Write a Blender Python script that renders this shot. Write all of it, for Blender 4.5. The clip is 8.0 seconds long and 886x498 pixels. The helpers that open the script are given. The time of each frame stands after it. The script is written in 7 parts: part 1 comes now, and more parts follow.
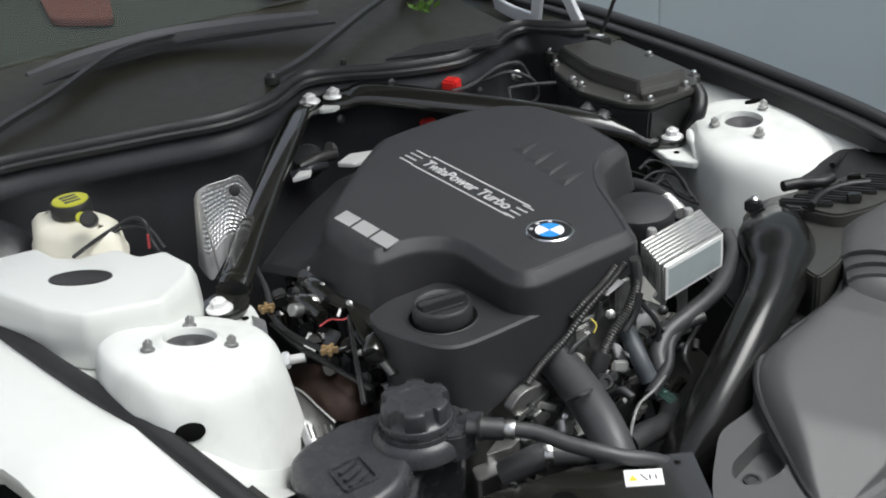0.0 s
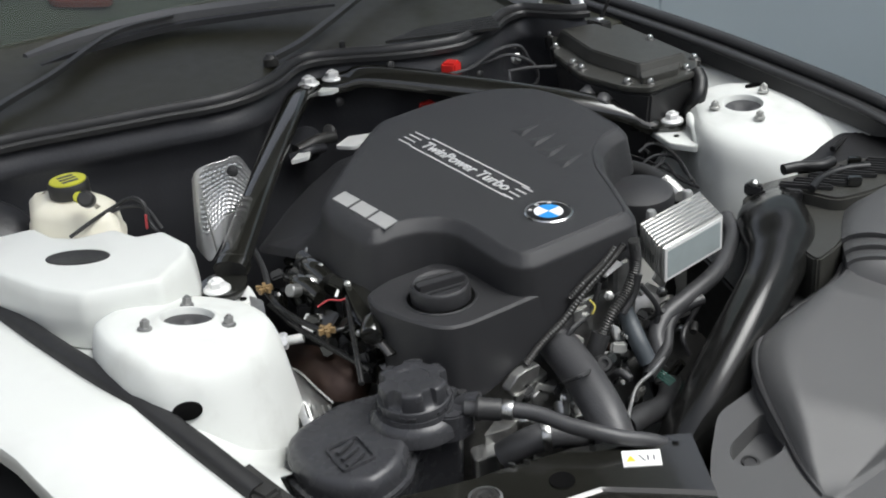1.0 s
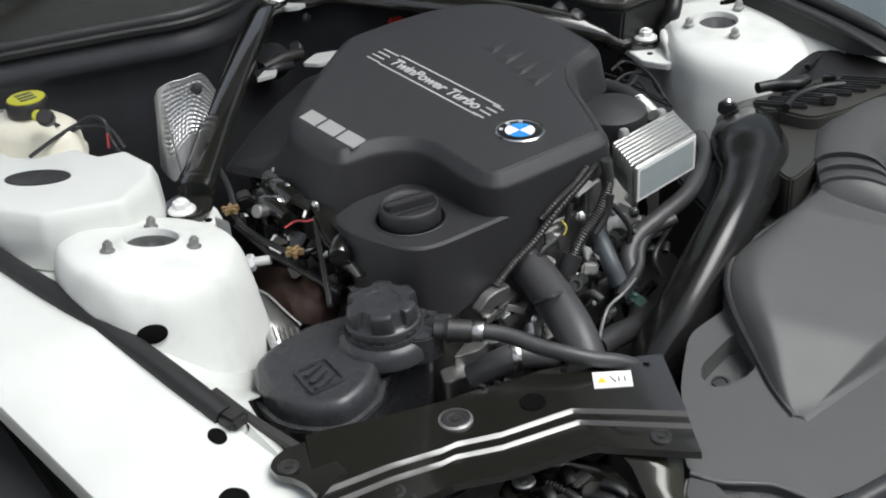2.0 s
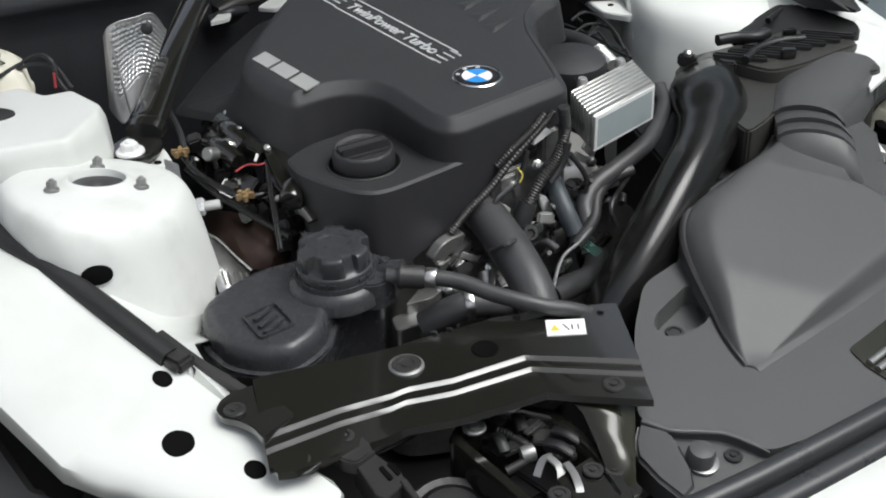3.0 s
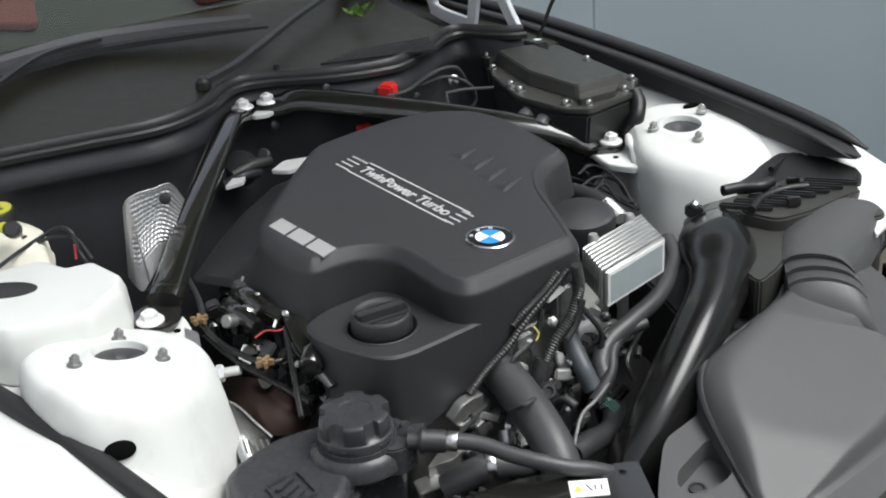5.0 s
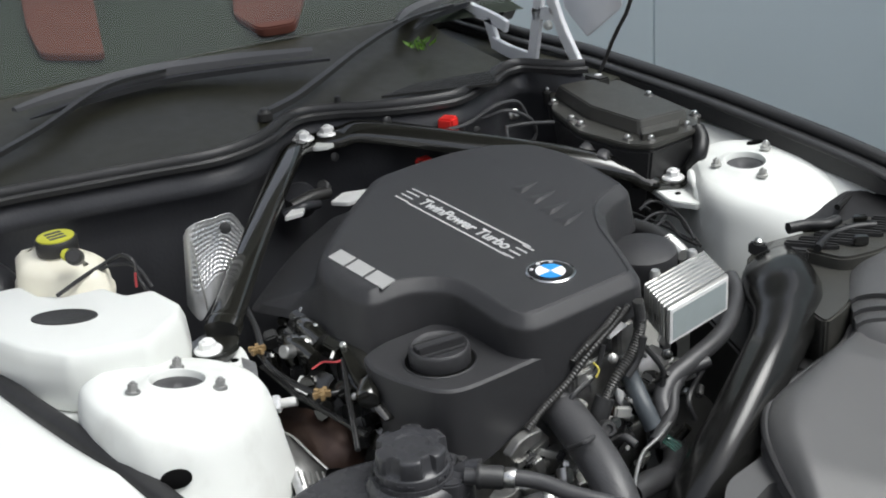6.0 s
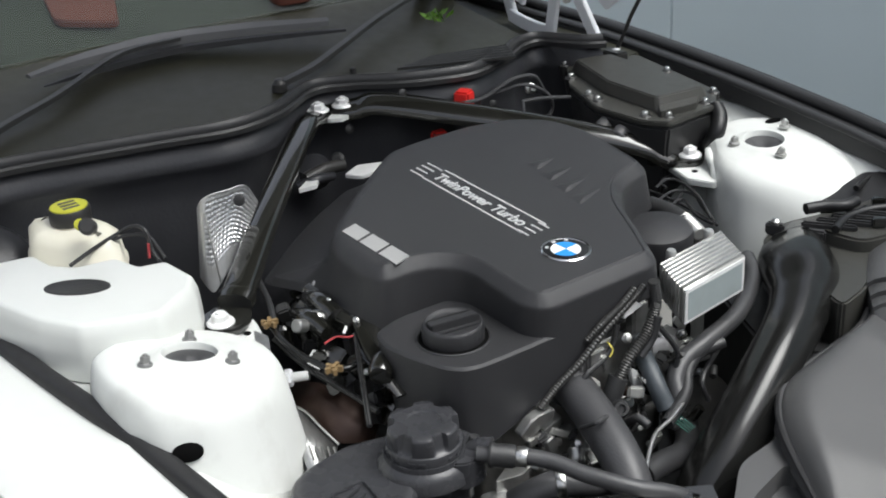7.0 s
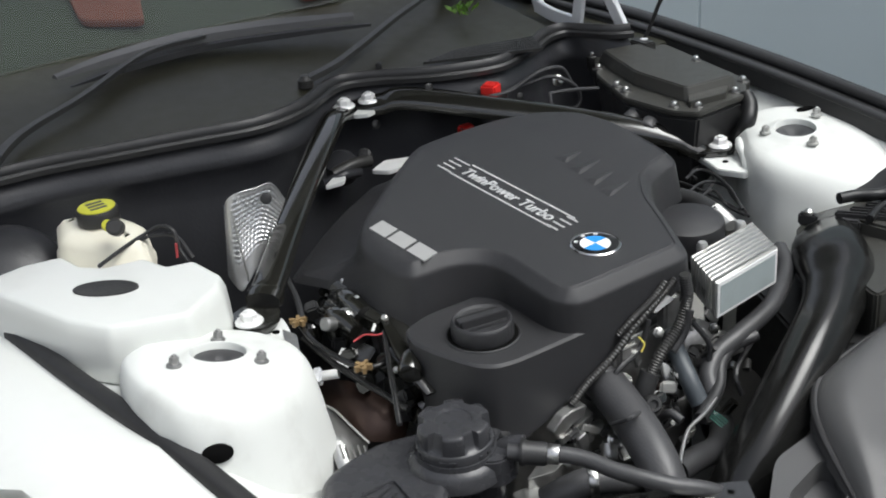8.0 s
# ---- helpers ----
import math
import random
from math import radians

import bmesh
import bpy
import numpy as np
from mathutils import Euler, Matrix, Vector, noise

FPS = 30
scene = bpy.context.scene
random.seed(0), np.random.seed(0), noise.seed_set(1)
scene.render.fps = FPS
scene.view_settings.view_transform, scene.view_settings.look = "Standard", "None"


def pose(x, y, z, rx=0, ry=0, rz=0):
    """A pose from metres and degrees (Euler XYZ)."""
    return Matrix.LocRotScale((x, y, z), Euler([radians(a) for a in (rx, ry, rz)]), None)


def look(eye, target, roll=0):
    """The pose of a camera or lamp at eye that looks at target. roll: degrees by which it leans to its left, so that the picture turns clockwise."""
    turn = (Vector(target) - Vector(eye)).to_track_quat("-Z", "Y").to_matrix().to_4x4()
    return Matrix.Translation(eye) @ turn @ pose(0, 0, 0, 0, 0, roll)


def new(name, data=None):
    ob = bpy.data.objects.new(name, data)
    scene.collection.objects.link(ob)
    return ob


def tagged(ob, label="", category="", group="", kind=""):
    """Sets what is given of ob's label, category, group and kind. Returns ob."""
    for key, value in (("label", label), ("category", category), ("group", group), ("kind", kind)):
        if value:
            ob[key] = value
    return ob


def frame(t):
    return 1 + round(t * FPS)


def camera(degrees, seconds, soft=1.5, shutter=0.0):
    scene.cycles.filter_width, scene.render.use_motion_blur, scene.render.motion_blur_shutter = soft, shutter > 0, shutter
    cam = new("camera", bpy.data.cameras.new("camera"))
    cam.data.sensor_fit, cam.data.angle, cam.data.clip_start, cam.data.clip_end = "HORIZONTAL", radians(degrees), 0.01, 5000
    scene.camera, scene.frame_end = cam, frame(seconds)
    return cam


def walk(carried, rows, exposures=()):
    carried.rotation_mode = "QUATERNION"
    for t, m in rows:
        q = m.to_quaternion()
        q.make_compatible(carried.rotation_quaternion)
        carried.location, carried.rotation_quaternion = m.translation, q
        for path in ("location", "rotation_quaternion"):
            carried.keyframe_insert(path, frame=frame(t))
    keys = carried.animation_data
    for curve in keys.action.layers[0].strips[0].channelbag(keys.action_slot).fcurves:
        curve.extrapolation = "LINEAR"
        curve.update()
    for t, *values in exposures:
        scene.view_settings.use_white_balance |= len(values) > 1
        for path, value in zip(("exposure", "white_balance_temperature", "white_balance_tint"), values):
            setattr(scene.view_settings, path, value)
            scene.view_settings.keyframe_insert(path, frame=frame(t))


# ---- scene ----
# Axes: x towards the nose of the car, y towards its left flank, z up from the ground.
cam = camera(40.3, 8.0, soft=1.9)
PATH = [
    (0, (1.3964, -1.0628, 1.6417), (0.2768, -0.3126, 0.9832), -4.93),
    (0.5, (1.3999, -1.0756, 1.6425), (0.2766, -0.3103, 1.0080), -4.53),
    (1, (1.3977, -1.0633, 1.6263), (0.2820, -0.3162, 0.9575), -4.71),
    (1.5, (1.3925, -1.0537, 1.6156), (0.3135, -0.2992, 0.8969), -4.15),
    (1.7, (1.3866, -1.0523, 1.6142), (0.3145, -0.3041, 0.8788), -4.30),
    (2.8, (1.3687, -1.0375, 1.6096), (0.3460, -0.2806, 0.8152), -2.71),
    (3, (1.3762, -1.0387, 1.5778), (0.3634, -0.2708, 0.7811), -2.26),
    (3.3, (1.3793, -1.0095, 1.5868), (0.4375, -0.2203, 0.7266), -1.18),
    (3.5, (1.3756, -1.0233, 1.5794), (0.4680, -0.1973, 0.7170), -0.08),
    (3.7, (1.3750, -1.0180, 1.5829), (0.4778, -0.1935, 0.7080), -0.24),
    (4, (1.3465, -1.0214, 1.5950), (0.4525, -0.1950, 0.7188), -0.53),
    (4.2, (1.3522, -1.0211, 1.6079), (0.3735, -0.2375, 0.7844), -2.98),
    (4.5, (1.3591, -1.0291, 1.6013), (0.3503, -0.2387, 0.8218), -3.39),
    (4.7, (1.3612, -1.0247, 1.6114), (0.3321, -0.2249, 0.8688), -3.75),
    (5, (1.3643, -1.0464, 1.6244), (0.2904, -0.2296, 0.9690), -3.96),
    (5.2, (1.3670, -1.0541, 1.6195), (0.2760, -0.2336, 0.9978), -4.00),
    (6.3, (1.3444, -1.0433, 1.6143), (0.2098, -0.2816, 0.9957), -3.93),
    (6.5, (1.3430, -1.0420, 1.6209), (0.2068, -0.2880, 0.9960), -3.78),
    (7, (1.3357, -1.0425, 1.6196), (0.2116, -0.2868, 0.9752), -3.57),
    (7.5, (1.3322, -1.0374, 1.6212), (0.2025, -0.2991, 0.9664), -4.13),
    (8, (1.3249, -1.0319, 1.6200), (0.1831, -0.3098, 0.9682), -5.07),
]
walk(cam, [(t, look(eye, target, roll)) for t, eye, target, roll in PATH],
     exposures=[(0.0, 0.74), (1.0, 0.74), (1.5, 0.72), (3.0, 0.62), (3.5, 0.69), (4.5, 0.74), (5.0, 0.87), (6.5, 0.88), (7.0, 0.85), (8.0, 0.82)])

# ---- daylight ----
SUN_AZ, SUN_EL = radians(38), radians(62)
world = bpy.data.worlds.new("sky")
scene.world = world
world.use_nodes = True
wn = world.node_tree.nodes
sky = wn.new("ShaderNodeTexSky")
sky.sky_type, sky.sun_disc = "NISHITA", False
sky.sun_elevation, sky.sun_rotation = SUN_EL, math.pi / 2 - SUN_AZ
sky.air_density, sky.dust_density, sky.ozone_density = 1.0, 4.0, 1.0
wn["Background"].inputs["Strength"].default_value = 0.12
grey = wn.new("ShaderNodeHueSaturation")
grey.inputs["Saturation"].default_value = 0.40
world.node_tree.links.new(sky.outputs[0], grey.inputs["Color"])
world.node_tree.links.new(grey.outputs[0], wn["Background"].inputs["Color"])
sun_data = bpy.data.lights.new("sun", "SUN")
sun_data.energy, sun_data.angle, sun_data.color = 1.5, radians(40), (0.95, 1.0, 1.0)
sun = new("sun", sun_data)
sun_way = Vector((math.cos(SUN_EL) * math.cos(SUN_AZ), math.cos(SUN_EL) * math.sin(SUN_AZ), math.sin(SUN_EL)))
sun.matrix_world = look(sun_way * 10, (0, 0, 0))


# ---- materials ----
def material(name, colour, rough=0.5, metal=0.0, vary=0.15, scale=12.0, grain=0.0, grain_scale=600.0, coat=0.0,
             tint=None, stain=0.0, stain_scale=5.0, rough_vary=0.1, trans=0.0, ior=1.45):
    """A surface with cloudy colour variation, fine grain relief, worn gloss and optional stains."""
    m = bpy.data.materials.new(name)
    m.use_nodes = True
    n, l = m.node_tree.nodes, m.node_tree.links
    b = n["Principled BSDF"]
    tc = n.new("ShaderNodeTexCoord")
    cloud = n.new("ShaderNodeTexNoise")
    cloud.inputs["Scale"].default_value, cloud.inputs["Detail"].default_value = scale, 6
    l.new(tc.outputs["Object"], cloud.inputs["Vector"])
    mix = n.new("ShaderNodeMix")
    mix.data_type = "RGBA"
    c2 = tint or tuple(min(1, c * (1 + vary)) for c in colour)
    mix.inputs["A"].default_value = (*[c * (1 - vary) for c in colour], 1)
    mix.inputs["B"].default_value = (*c2, 1)
    l.new(cloud.outputs["Fac"], mix.inputs["Factor"])
    out = mix.outputs["Result"]
    if stain:
        st = n.new("ShaderNodeTexNoise")
        st.inputs["Scale"].default_value, st.inputs["Detail"].default_value = stain_scale, 8
        l.new(tc.outputs["Object"], st.inputs["Vector"])
        ramp = n.new("ShaderNodeMapRange")
        ramp.inputs["From Min"].default_value, ramp.inputs["From Max"].default_value = 0.52, 0.75
        ramp.inputs["To Max"].default_value = stain
        l.new(st.outputs["Fac"], ramp.inputs["Value"])
        mx = n.new("ShaderNodeMix")
        mx.data_type = "RGBA"
        mx.inputs["B"].default_value = (0.16, 0.14, 0.11, 1)
        l.new(ramp.outputs["Result"], mx.inputs["Factor"])
        l.new(out, mx.inputs["A"])
        out = mx.outputs["Result"]
    l.new(out, b.inputs["Base Color"])
    rr = n.new("ShaderNodeMapRange")
    rr.inputs["To Min"].default_value, rr.inputs["To Max"].default_value = max(0.02, rough - rough_vary), min(1, rough + rough_vary)
    fine = n.new("ShaderNodeTexNoise")
    fine.inputs["Scale"].default_value, fine.inputs["Detail"].default_value = scale * 4, 5
    l.new(tc.outputs["Object"], fine.inputs["Vector"])
    l.new(fine.outputs["Fac"], rr.inputs["Value"])
    l.new(rr.outputs["Result"], b.inputs["Roughness"])
    b.inputs["Metallic"].default_value = metal
    b.inputs["Coat Weight"].default_value = coat
    b.inputs["Coat Roughness"].default_value = 0.08
    b.inputs["Transmission Weight"].default_value = trans
    b.inputs["IOR"].default_value = ior
    if grain:
        gr = n.new("ShaderNodeTexNoise")
        gr.inputs["Scale"].default_value, gr.inputs["Detail"].default_value = grain_scale, 3
        l.new(tc.outputs["Object"], gr.inputs["Vector"])
        bump = n.new("ShaderNodeBump")
        bump.inputs["Strength"].default_value, bump.inputs["Distance"].default_value = grain, 0.001
        l.new(gr.outputs["Fac"], bump.inputs["Height"])
        l.new(bump.outputs["Normal"], b.inputs["Normal"])
    return m


WHITE = material("white_body_paint", (0.61, 0.625, 0.60), 0.35, coat=0.4, vary=0.03, stain=0.10, stain_scale=9)
WHITE_DULL = material("white_undercoat_paint", (0.645, 0.66, 0.635), 0.5, vary=0.05, stain=0.22, stain_scale=14, grain=0.15, grain_scale=90)
COVER = material("moulded_grey_black_plastic", (0.029, 0.029, 0.031), 0.43, vary=0.08, grain=0.5, grain_scale=1600, rough_vary=0.05)
PLASTIC = material("black_plastic", (0.029, 0.029, 0.029), 0.36, vary=0.2, grain=0.3, grain_scale=900, tint=(0.034, 0.033, 0.031))
PLASTIC_DARK = material("dull_black_plastic", (0.027, 0.027, 0.0275), 0.45, vary=0.2, grain=0.3, grain_scale=700)
DUCT = material("satin_grey_plastic", (0.073, 0.073, 0.0735), 0.32, vary=0.06, grain=0.35, grain_scale=1500, rough_vary=0.06)
GLOSS = material("gloss_black_paint", (0.011, 0.011, 0.0092), 0.15, vary=0.1, scale=6, coat=0.8, rough_vary=0.03, tint=(0.014, 0.0138, 0.0115), ior=1.58)
BOXM = material("satin_black_box_plastic", (0.043, 0.0425, 0.038), 0.36, vary=0.15, scale=14, grain=0.3, grain_scale=900)
DULLSTEEL = material("worn_steel", (0.27, 0.27, 0.265), 0.36, metal=0.7, vary=0.2, scale=80)
PIPEM = material("smooth_black_pipe_plastic", (0.010, 0.010, 0.0095), 0.20, vary=0.15, scale=9, rough_vary=0.04, grain=0.03, grain_scale=200, ior=1.5)
# darker copy of the black plastic, with a cloudy tone
CAVITY = material("darkened_black_plastic", (0.010, 0.010, 0.0105), 0.42, vary=0.3, scale=40, grain=0.3, grain_scale=500)
WIREM = material("shiny_black_cable_sheath", (0.014, 0.014, 0.014), 0.22, vary=0.2, scale=30)
SEALR = material("smooth_hood_seal_rubber", (0.032, 0.033, 0.035), 0.30, vary=0.1, scale=6, grain=0.05, grain_scale=900)
STRIP = material("deep_black_seal_rubber", (0.014, 0.014, 0.0145), 0.55, vary=0.2, grain=0.3, grain_scale=500)
RUBBER = material("black_rubber", (0.027, 0.027, 0.028), 0.40, vary=0.25, grain=0.3, grain_scale=400)
HOSE = material("dusty_black_rubber_hose", (0.030, 0.030, 0.031), 0.40, vary=0.25, grain=0.35, grain_scale=300, tint=(0.075, 0.075, 0.078))
TANK = material("semi_matt_black_tank_plastic", (0.047, 0.048, 0.054), 0.27, vary=0.2, grain=0.2, grain_scale=700, tint=(0.04, 0.04, 0.042))
ALU = material("cast_aluminium", (0.52, 0.52, 0.50), 0.38, metal=0.65, vary=0.15, scale=40, grain=0.4, grain_scale=250, stain=0.25, stain_scale=25)
ALU_DULL = material("dull_oxidised_aluminium", (0.44, 0.44, 0.43), 0.33, metal=0.88, vary=0.35, scale=60, grain=0.5, grain_scale=250, stain=0.4, stain_scale=20)
STEEL = material("zinc_plated_steel", (0.62, 0.62, 0.60), 0.3, metal=1.0, vary=0.12, scale=60)
CHROME = material("chrome", (0.75, 0.75, 0.76), 0.12, metal=1.0, vary=0.03)
SILVER = material("silver_print", (0.62, 0.62, 0.62), 0.35, metal=0.3, vary=0.05)
SILVER_DULL = material("dull_silver_print", (0.36, 0.36, 0.355), 0.45, metal=0.2, vary=0.06, scale=60)
RUST = material("heat_stained_brown_metal", (0.055, 0.034, 0.027), 0.36, metal=0.5, vary=0.45, scale=30, grain=0.4, grain_scale=200)
RED = material("red_plastic", (0.70, 0.03, 0.025), 0.4, vary=0.08)
YELLOW = material("yellow_plastic", (0.50, 0.50, 0.04), 0.45, vary=0.1)
CREAM = material("translucent_cream_plastic", (0.74, 0.70, 0.55), 0.4, vary=0.1, scale=18, tint=(0.82, 0.80, 0.70))
BLUE = material("enamel_blue", (0.03, 0.28, 0.72), 0.2, vary=0.03, coat=1.0)
BRIGHT_WHITE = material("bright_white_gloss", (0.85, 0.86, 0.88), 0.2, vary=0.02, coat=1.0)
ENAMEL_BLACK = material("enamel_black", (0.01, 0.01, 0.012), 0.15, vary=0.05, coat=1.0)
PAPER = material("white_sticker", (0.80, 0.80, 0.78), 0.45, vary=0.03)
INK = material("dark_print", (0.06, 0.06, 0.07), 0.5, vary=0.1)
INK_YELLOW = material("yellow_print", (0.75, 0.55, 0.05), 0.5, vary=0.05)
TAN = material("tan_clip_plastic", (0.21, 0.14, 0.065), 0.5, vary=0.15)
WIRE_RED = material("red_wire", (0.38, 0.05, 0.055), 0.45)
WIRE_YELLOW = material("yellow_wire", (0.65, 0.55, 0.12), 0.45)
GREEN = material("green_stencil", (0.012, 0.085, 0.065), 0.5)
PALE_GROUND = material("pale_bounce_ground", (0.25, 0.243, 0.225), 0.85, vary=0.25, scale=3, grain=0.7, grain_scale=120, stain=0.25, stain_scale=2)
WALL = material("blue_grey_painted_wall", (0.63, 0.72, 0.75), 0.42, vary=0.06, scale=1.2, grain=0.2, grain_scale=80)
GLASS = material("windscreen_glass", (0.80, 0.90, 0.84), 0.02, vary=0.02, rough_vary=0.01, trans=1.0)
BUILDING = material("pale_rendered_wall", (0.46, 0.455, 0.44), 0.8, vary=0.12, scale=1.5, grain=0.4, grain_scale=60)
DASH_RED = material("red_brown_patch", (0.075, 0.020, 0.011), 0.8, vary=0.2, scale=30)
MIRROR = material("polished_reflector", (0.8, 0.8, 0.8), 0.08, metal=1.0, vary=0.05)
COWLM = material("weathered_black_cowl_plastic", (0.023, 0.0223, 0.0140), 0.40, vary=0.2, scale=9, grain=0.12, grain_scale=500, tint=(0.034, 0.033, 0.022), ior=1.38)
FIREWALL = material("grey_sound_insulation", (0.022, 0.0225, 0.025), 0.34, vary=0.3, scale=9, grain=0.5, grain_scale=160, tint=(0.042, 0.043, 0.048))
# near-black without gloss: the shade inside holes, put into the colour
HOLE = material("unlit_hole_black", (0.006, 0.006, 0.006), 0.9, vary=0.1, ior=1.02)
BRIGHT = material("bright_aluminium", (0.80, 0.80, 0.79), 0.35, metal=0.25, vary=0.08, scale=30)
BLUE_HOSE = material("dusty_blue_grey_hose", (0.055, 0.064, 0.072), 0.42, vary=0.3, grain=0.3, grain_scale=300)
PANEL = material("pale_pressed_aluminium", (0.36, 0.41, 0.415), 0.38, metal=0.2, vary=0.12, scale=25, stain=0.15, stain_scale=30)
FELT = material("brown_grey_felt_liner", (0.050, 0.046, 0.036), 0.95, vary=0.25, scale=20, grain=0.6, grain_scale=150)
BRONZE = material("olive_black_gloss_plastic", (0.020, 0.020, 0.012), 0.18, vary=0.2, scale=14, coat=0.3, tint=(0.028, 0.027, 0.018))
LAMPM = material("tan_grey_lamp_plastic", (0.20, 0.19, 0.155), 0.25, vary=0.3, scale=18, coat=0.4, tint=(0.30, 0.29, 0.25))
LENS = material("clear_lamp_lens", (0.30, 0.32, 0.33), 0.08, vary=0.1, coat=1.0)
DASH = material("dark_green_grey_dash", (0.012, 0.018, 0.010), 0.75, vary=0.2)
BLADE = material("pale_grey_rubber", (0.085, 0.085, 0.087), 0.42, vary=0.15, scale=20)
LEAF = material("fresh_green_leaf", (0.10, 0.22, 0.02), 0.45, vary=0.25, scale=60)


def foil():
    """Bright aluminium foil with dull patches."""
    m = bpy.data.materials.new("dimpled_foil")
    m.use_nodes = True
    n, l = m.node_tree.nodes, m.node_tree.links
    b = n["Principled BSDF"]
    b.inputs["Metallic"].default_value = 0.75
    b.inputs["Base Color"].default_value = (0.66, 0.66, 0.66, 1)
    tc = n.new("ShaderNodeTexCoord")
    dull = n.new("ShaderNodeTexNoise")
    dull.inputs["Scale"].default_value, dull.inputs["Detail"].default_value = 60, 6
    l.new(tc.outputs["Object"], dull.inputs["Vector"])
    rr = n.new("ShaderNodeMapRange")
    rr.inputs["To Min"].default_value, rr.inputs["To Max"].default_value = 0.22, 0.46
    l.new(dull.outputs["Fac"], rr.inputs["Value"])
    l.new(rr.outputs["Result"], b.inputs["Roughness"])
    return m


FOIL = foil()


# ---- mesh helpers ----
def part(name, bm, mat, parent=None, label="", smooth=40, bevel=0.0, segments=2):
    """One mesh object out of a bmesh."""
    me = bpy.data.meshes.new(name)
    bmesh.ops.recalc_face_normals(bm, faces=bm.faces)
    if bevel:
        sharp = [e for e in bm.edges if len(e.link_faces) == 2 and e.calc_face_angle(0) > radians(28)]
        bmesh.ops.bevel(bm, geom=sharp, offset=bevel, segments=segments, affect="EDGES", clamp_overlap=True)
    bm.to_mesh(me)
    bm.free()
    me.materials.append(mat)
    for p in me.polygons:
        p.use_smooth = True
    if smooth < 180:
        me.set_sharp_from_angle(angle=radians(smooth))
    ob = new(name, me)
    if parent:
        ob.parent = parent
    if label:
        ob["label"] = label
    return ob


def empty(name, label, category, group="", kind=""):
    ob = new(name)
    ob.empty_display_size = 0.02
    return tagged(ob, label, category, group, kind)


def face(bm, verts):
    try:
        return bm.faces.new(verts)
    except ValueError:
        return None


def loft(rings, close=True, cap=(True, True), bm=None):
    """Skin over rings of equal count."""
    bm = bm or bmesh.new()
    vs = [[bm.verts.new(p) for p in ring] for ring in rings]
    n = len(rings[0])
    for a, b in zip(vs, vs[1:]):
        for i in range(n if close else n - 1):
            j = (i + 1) % n
            face(bm, (a[i], a[j], b[j], b[i]))
    if close and cap[0]:
        face(bm, vs[0])
    if close and cap[1]:
        face(bm, vs[-1])
    return bm


def prism(outline, low, high, bm=None, spread=0.0):
    """A plate or block over an outline; low and high are heights or functions of (x, y)."""
    lo = low if callable(low) else (lambda x, y: low)
    hi = high if callable(high) else (lambda x, y: high)
    cx = sum(p[0] for p in outline) / len(outline)
    cy = sum(p[1] for p in outline) / len(outline)
    out = [(x + (x - cx) * spread, y + (y - cy) * spread) for x, y in outline]
    return loft([[(x, y, lo(x, y)) for x, y in out], [(x, y, hi(x, y)) for x, y in outline]], bm=bm)


def box(cx, cy, cz, sx, sy, sz, turn=None, bm=None):
    bm = bm or bmesh.new()
    m = Matrix.Translation((cx, cy, cz)) @ (turn.to_4x4() if turn else Matrix()) @ Matrix.Diagonal((sx, sy, sz, 1))
    bmesh.ops.create_cube(bm, size=1, matrix=m)
    return bm


def basis(axis):
    return Vector(axis).normalized().to_track_quat("Z", "Y").to_matrix()


def lathe(profile, centre=(0, 0, 0), axis=(0, 0, 1), count=24, bm=None, cap=(True, True)):
    """Profile rows of (radius, height) turned round an axis."""
    b, c = basis(axis), Vector(centre)
    rings = []
    for r, h in profile:
        rings.append([c + b @ Vector((r * math.cos(2 * math.pi * i / count), r * math.sin(2 * math.pi * i / count), h)) for i in range(count)])
    return loft(rings, bm=bm, cap=cap)


def spline(points, per=8):
    """A smooth run through points."""
    P = [Vector(p) for p in points]
    if len(P) < 3:
        return [P[0].lerp(P[-1], i / per) for i in range(per + 1)]
    P = [2 * P[0] - P[1]] + P + [2 * P[-1] - P[-2]]
    out = []
    for a, b, c, d in zip(P, P[1:], P[2:], P[3:]):
        for i in range(per):
            t = i / per
            out.append(0.5 * (2 * b + (c - a) * t + (2 * a - 5 * b + 4 * c - d) * t * t + (3 * b - a - 3 * c + d) * t ** 3))
    out.append(P[-2])
    return out


def sweep(points, section, per=8, up=(0, 0, 1), bm=None, scales=None, smooth=True):
    """Sweep a closed section of (side, height) along points."""
    run = spline(points, per) if smooth else [Vector(p) for p in points]
    rings = []
    for i, p in enumerate(run):
        t = (run[min(i + 1, len(run) - 1)] - run[max(i - 1, 0)]).normalized()
        s = t.cross(Vector(up))
        s = s.normalized() if s.length > 1e-4 else Vector((1, 0, 0))
        u = s.cross(t)
        k = 1.0
        if scales:
            f = i / (len(run) - 1) * (len(scales) - 1)
            a = min(int(f), len(scales) - 2)
            k = scales[a] + (scales[a + 1] - scales[a]) * (f - a)
        rings.append([p + s * (x * k) + u * (z * k) for x, z in section])
    return loft(rings, bm=bm)


def disc(r, n=12, ry=None):
    return [(r * math.cos(2 * math.pi * i / n), (ry or r) * math.sin(2 * math.pi * i / n)) for i in range(n)]


def tube(points, r, per=8, n=12, bm=None, scales=None):
    return sweep(points, disc(r, n), per, bm=bm, scales=scales)


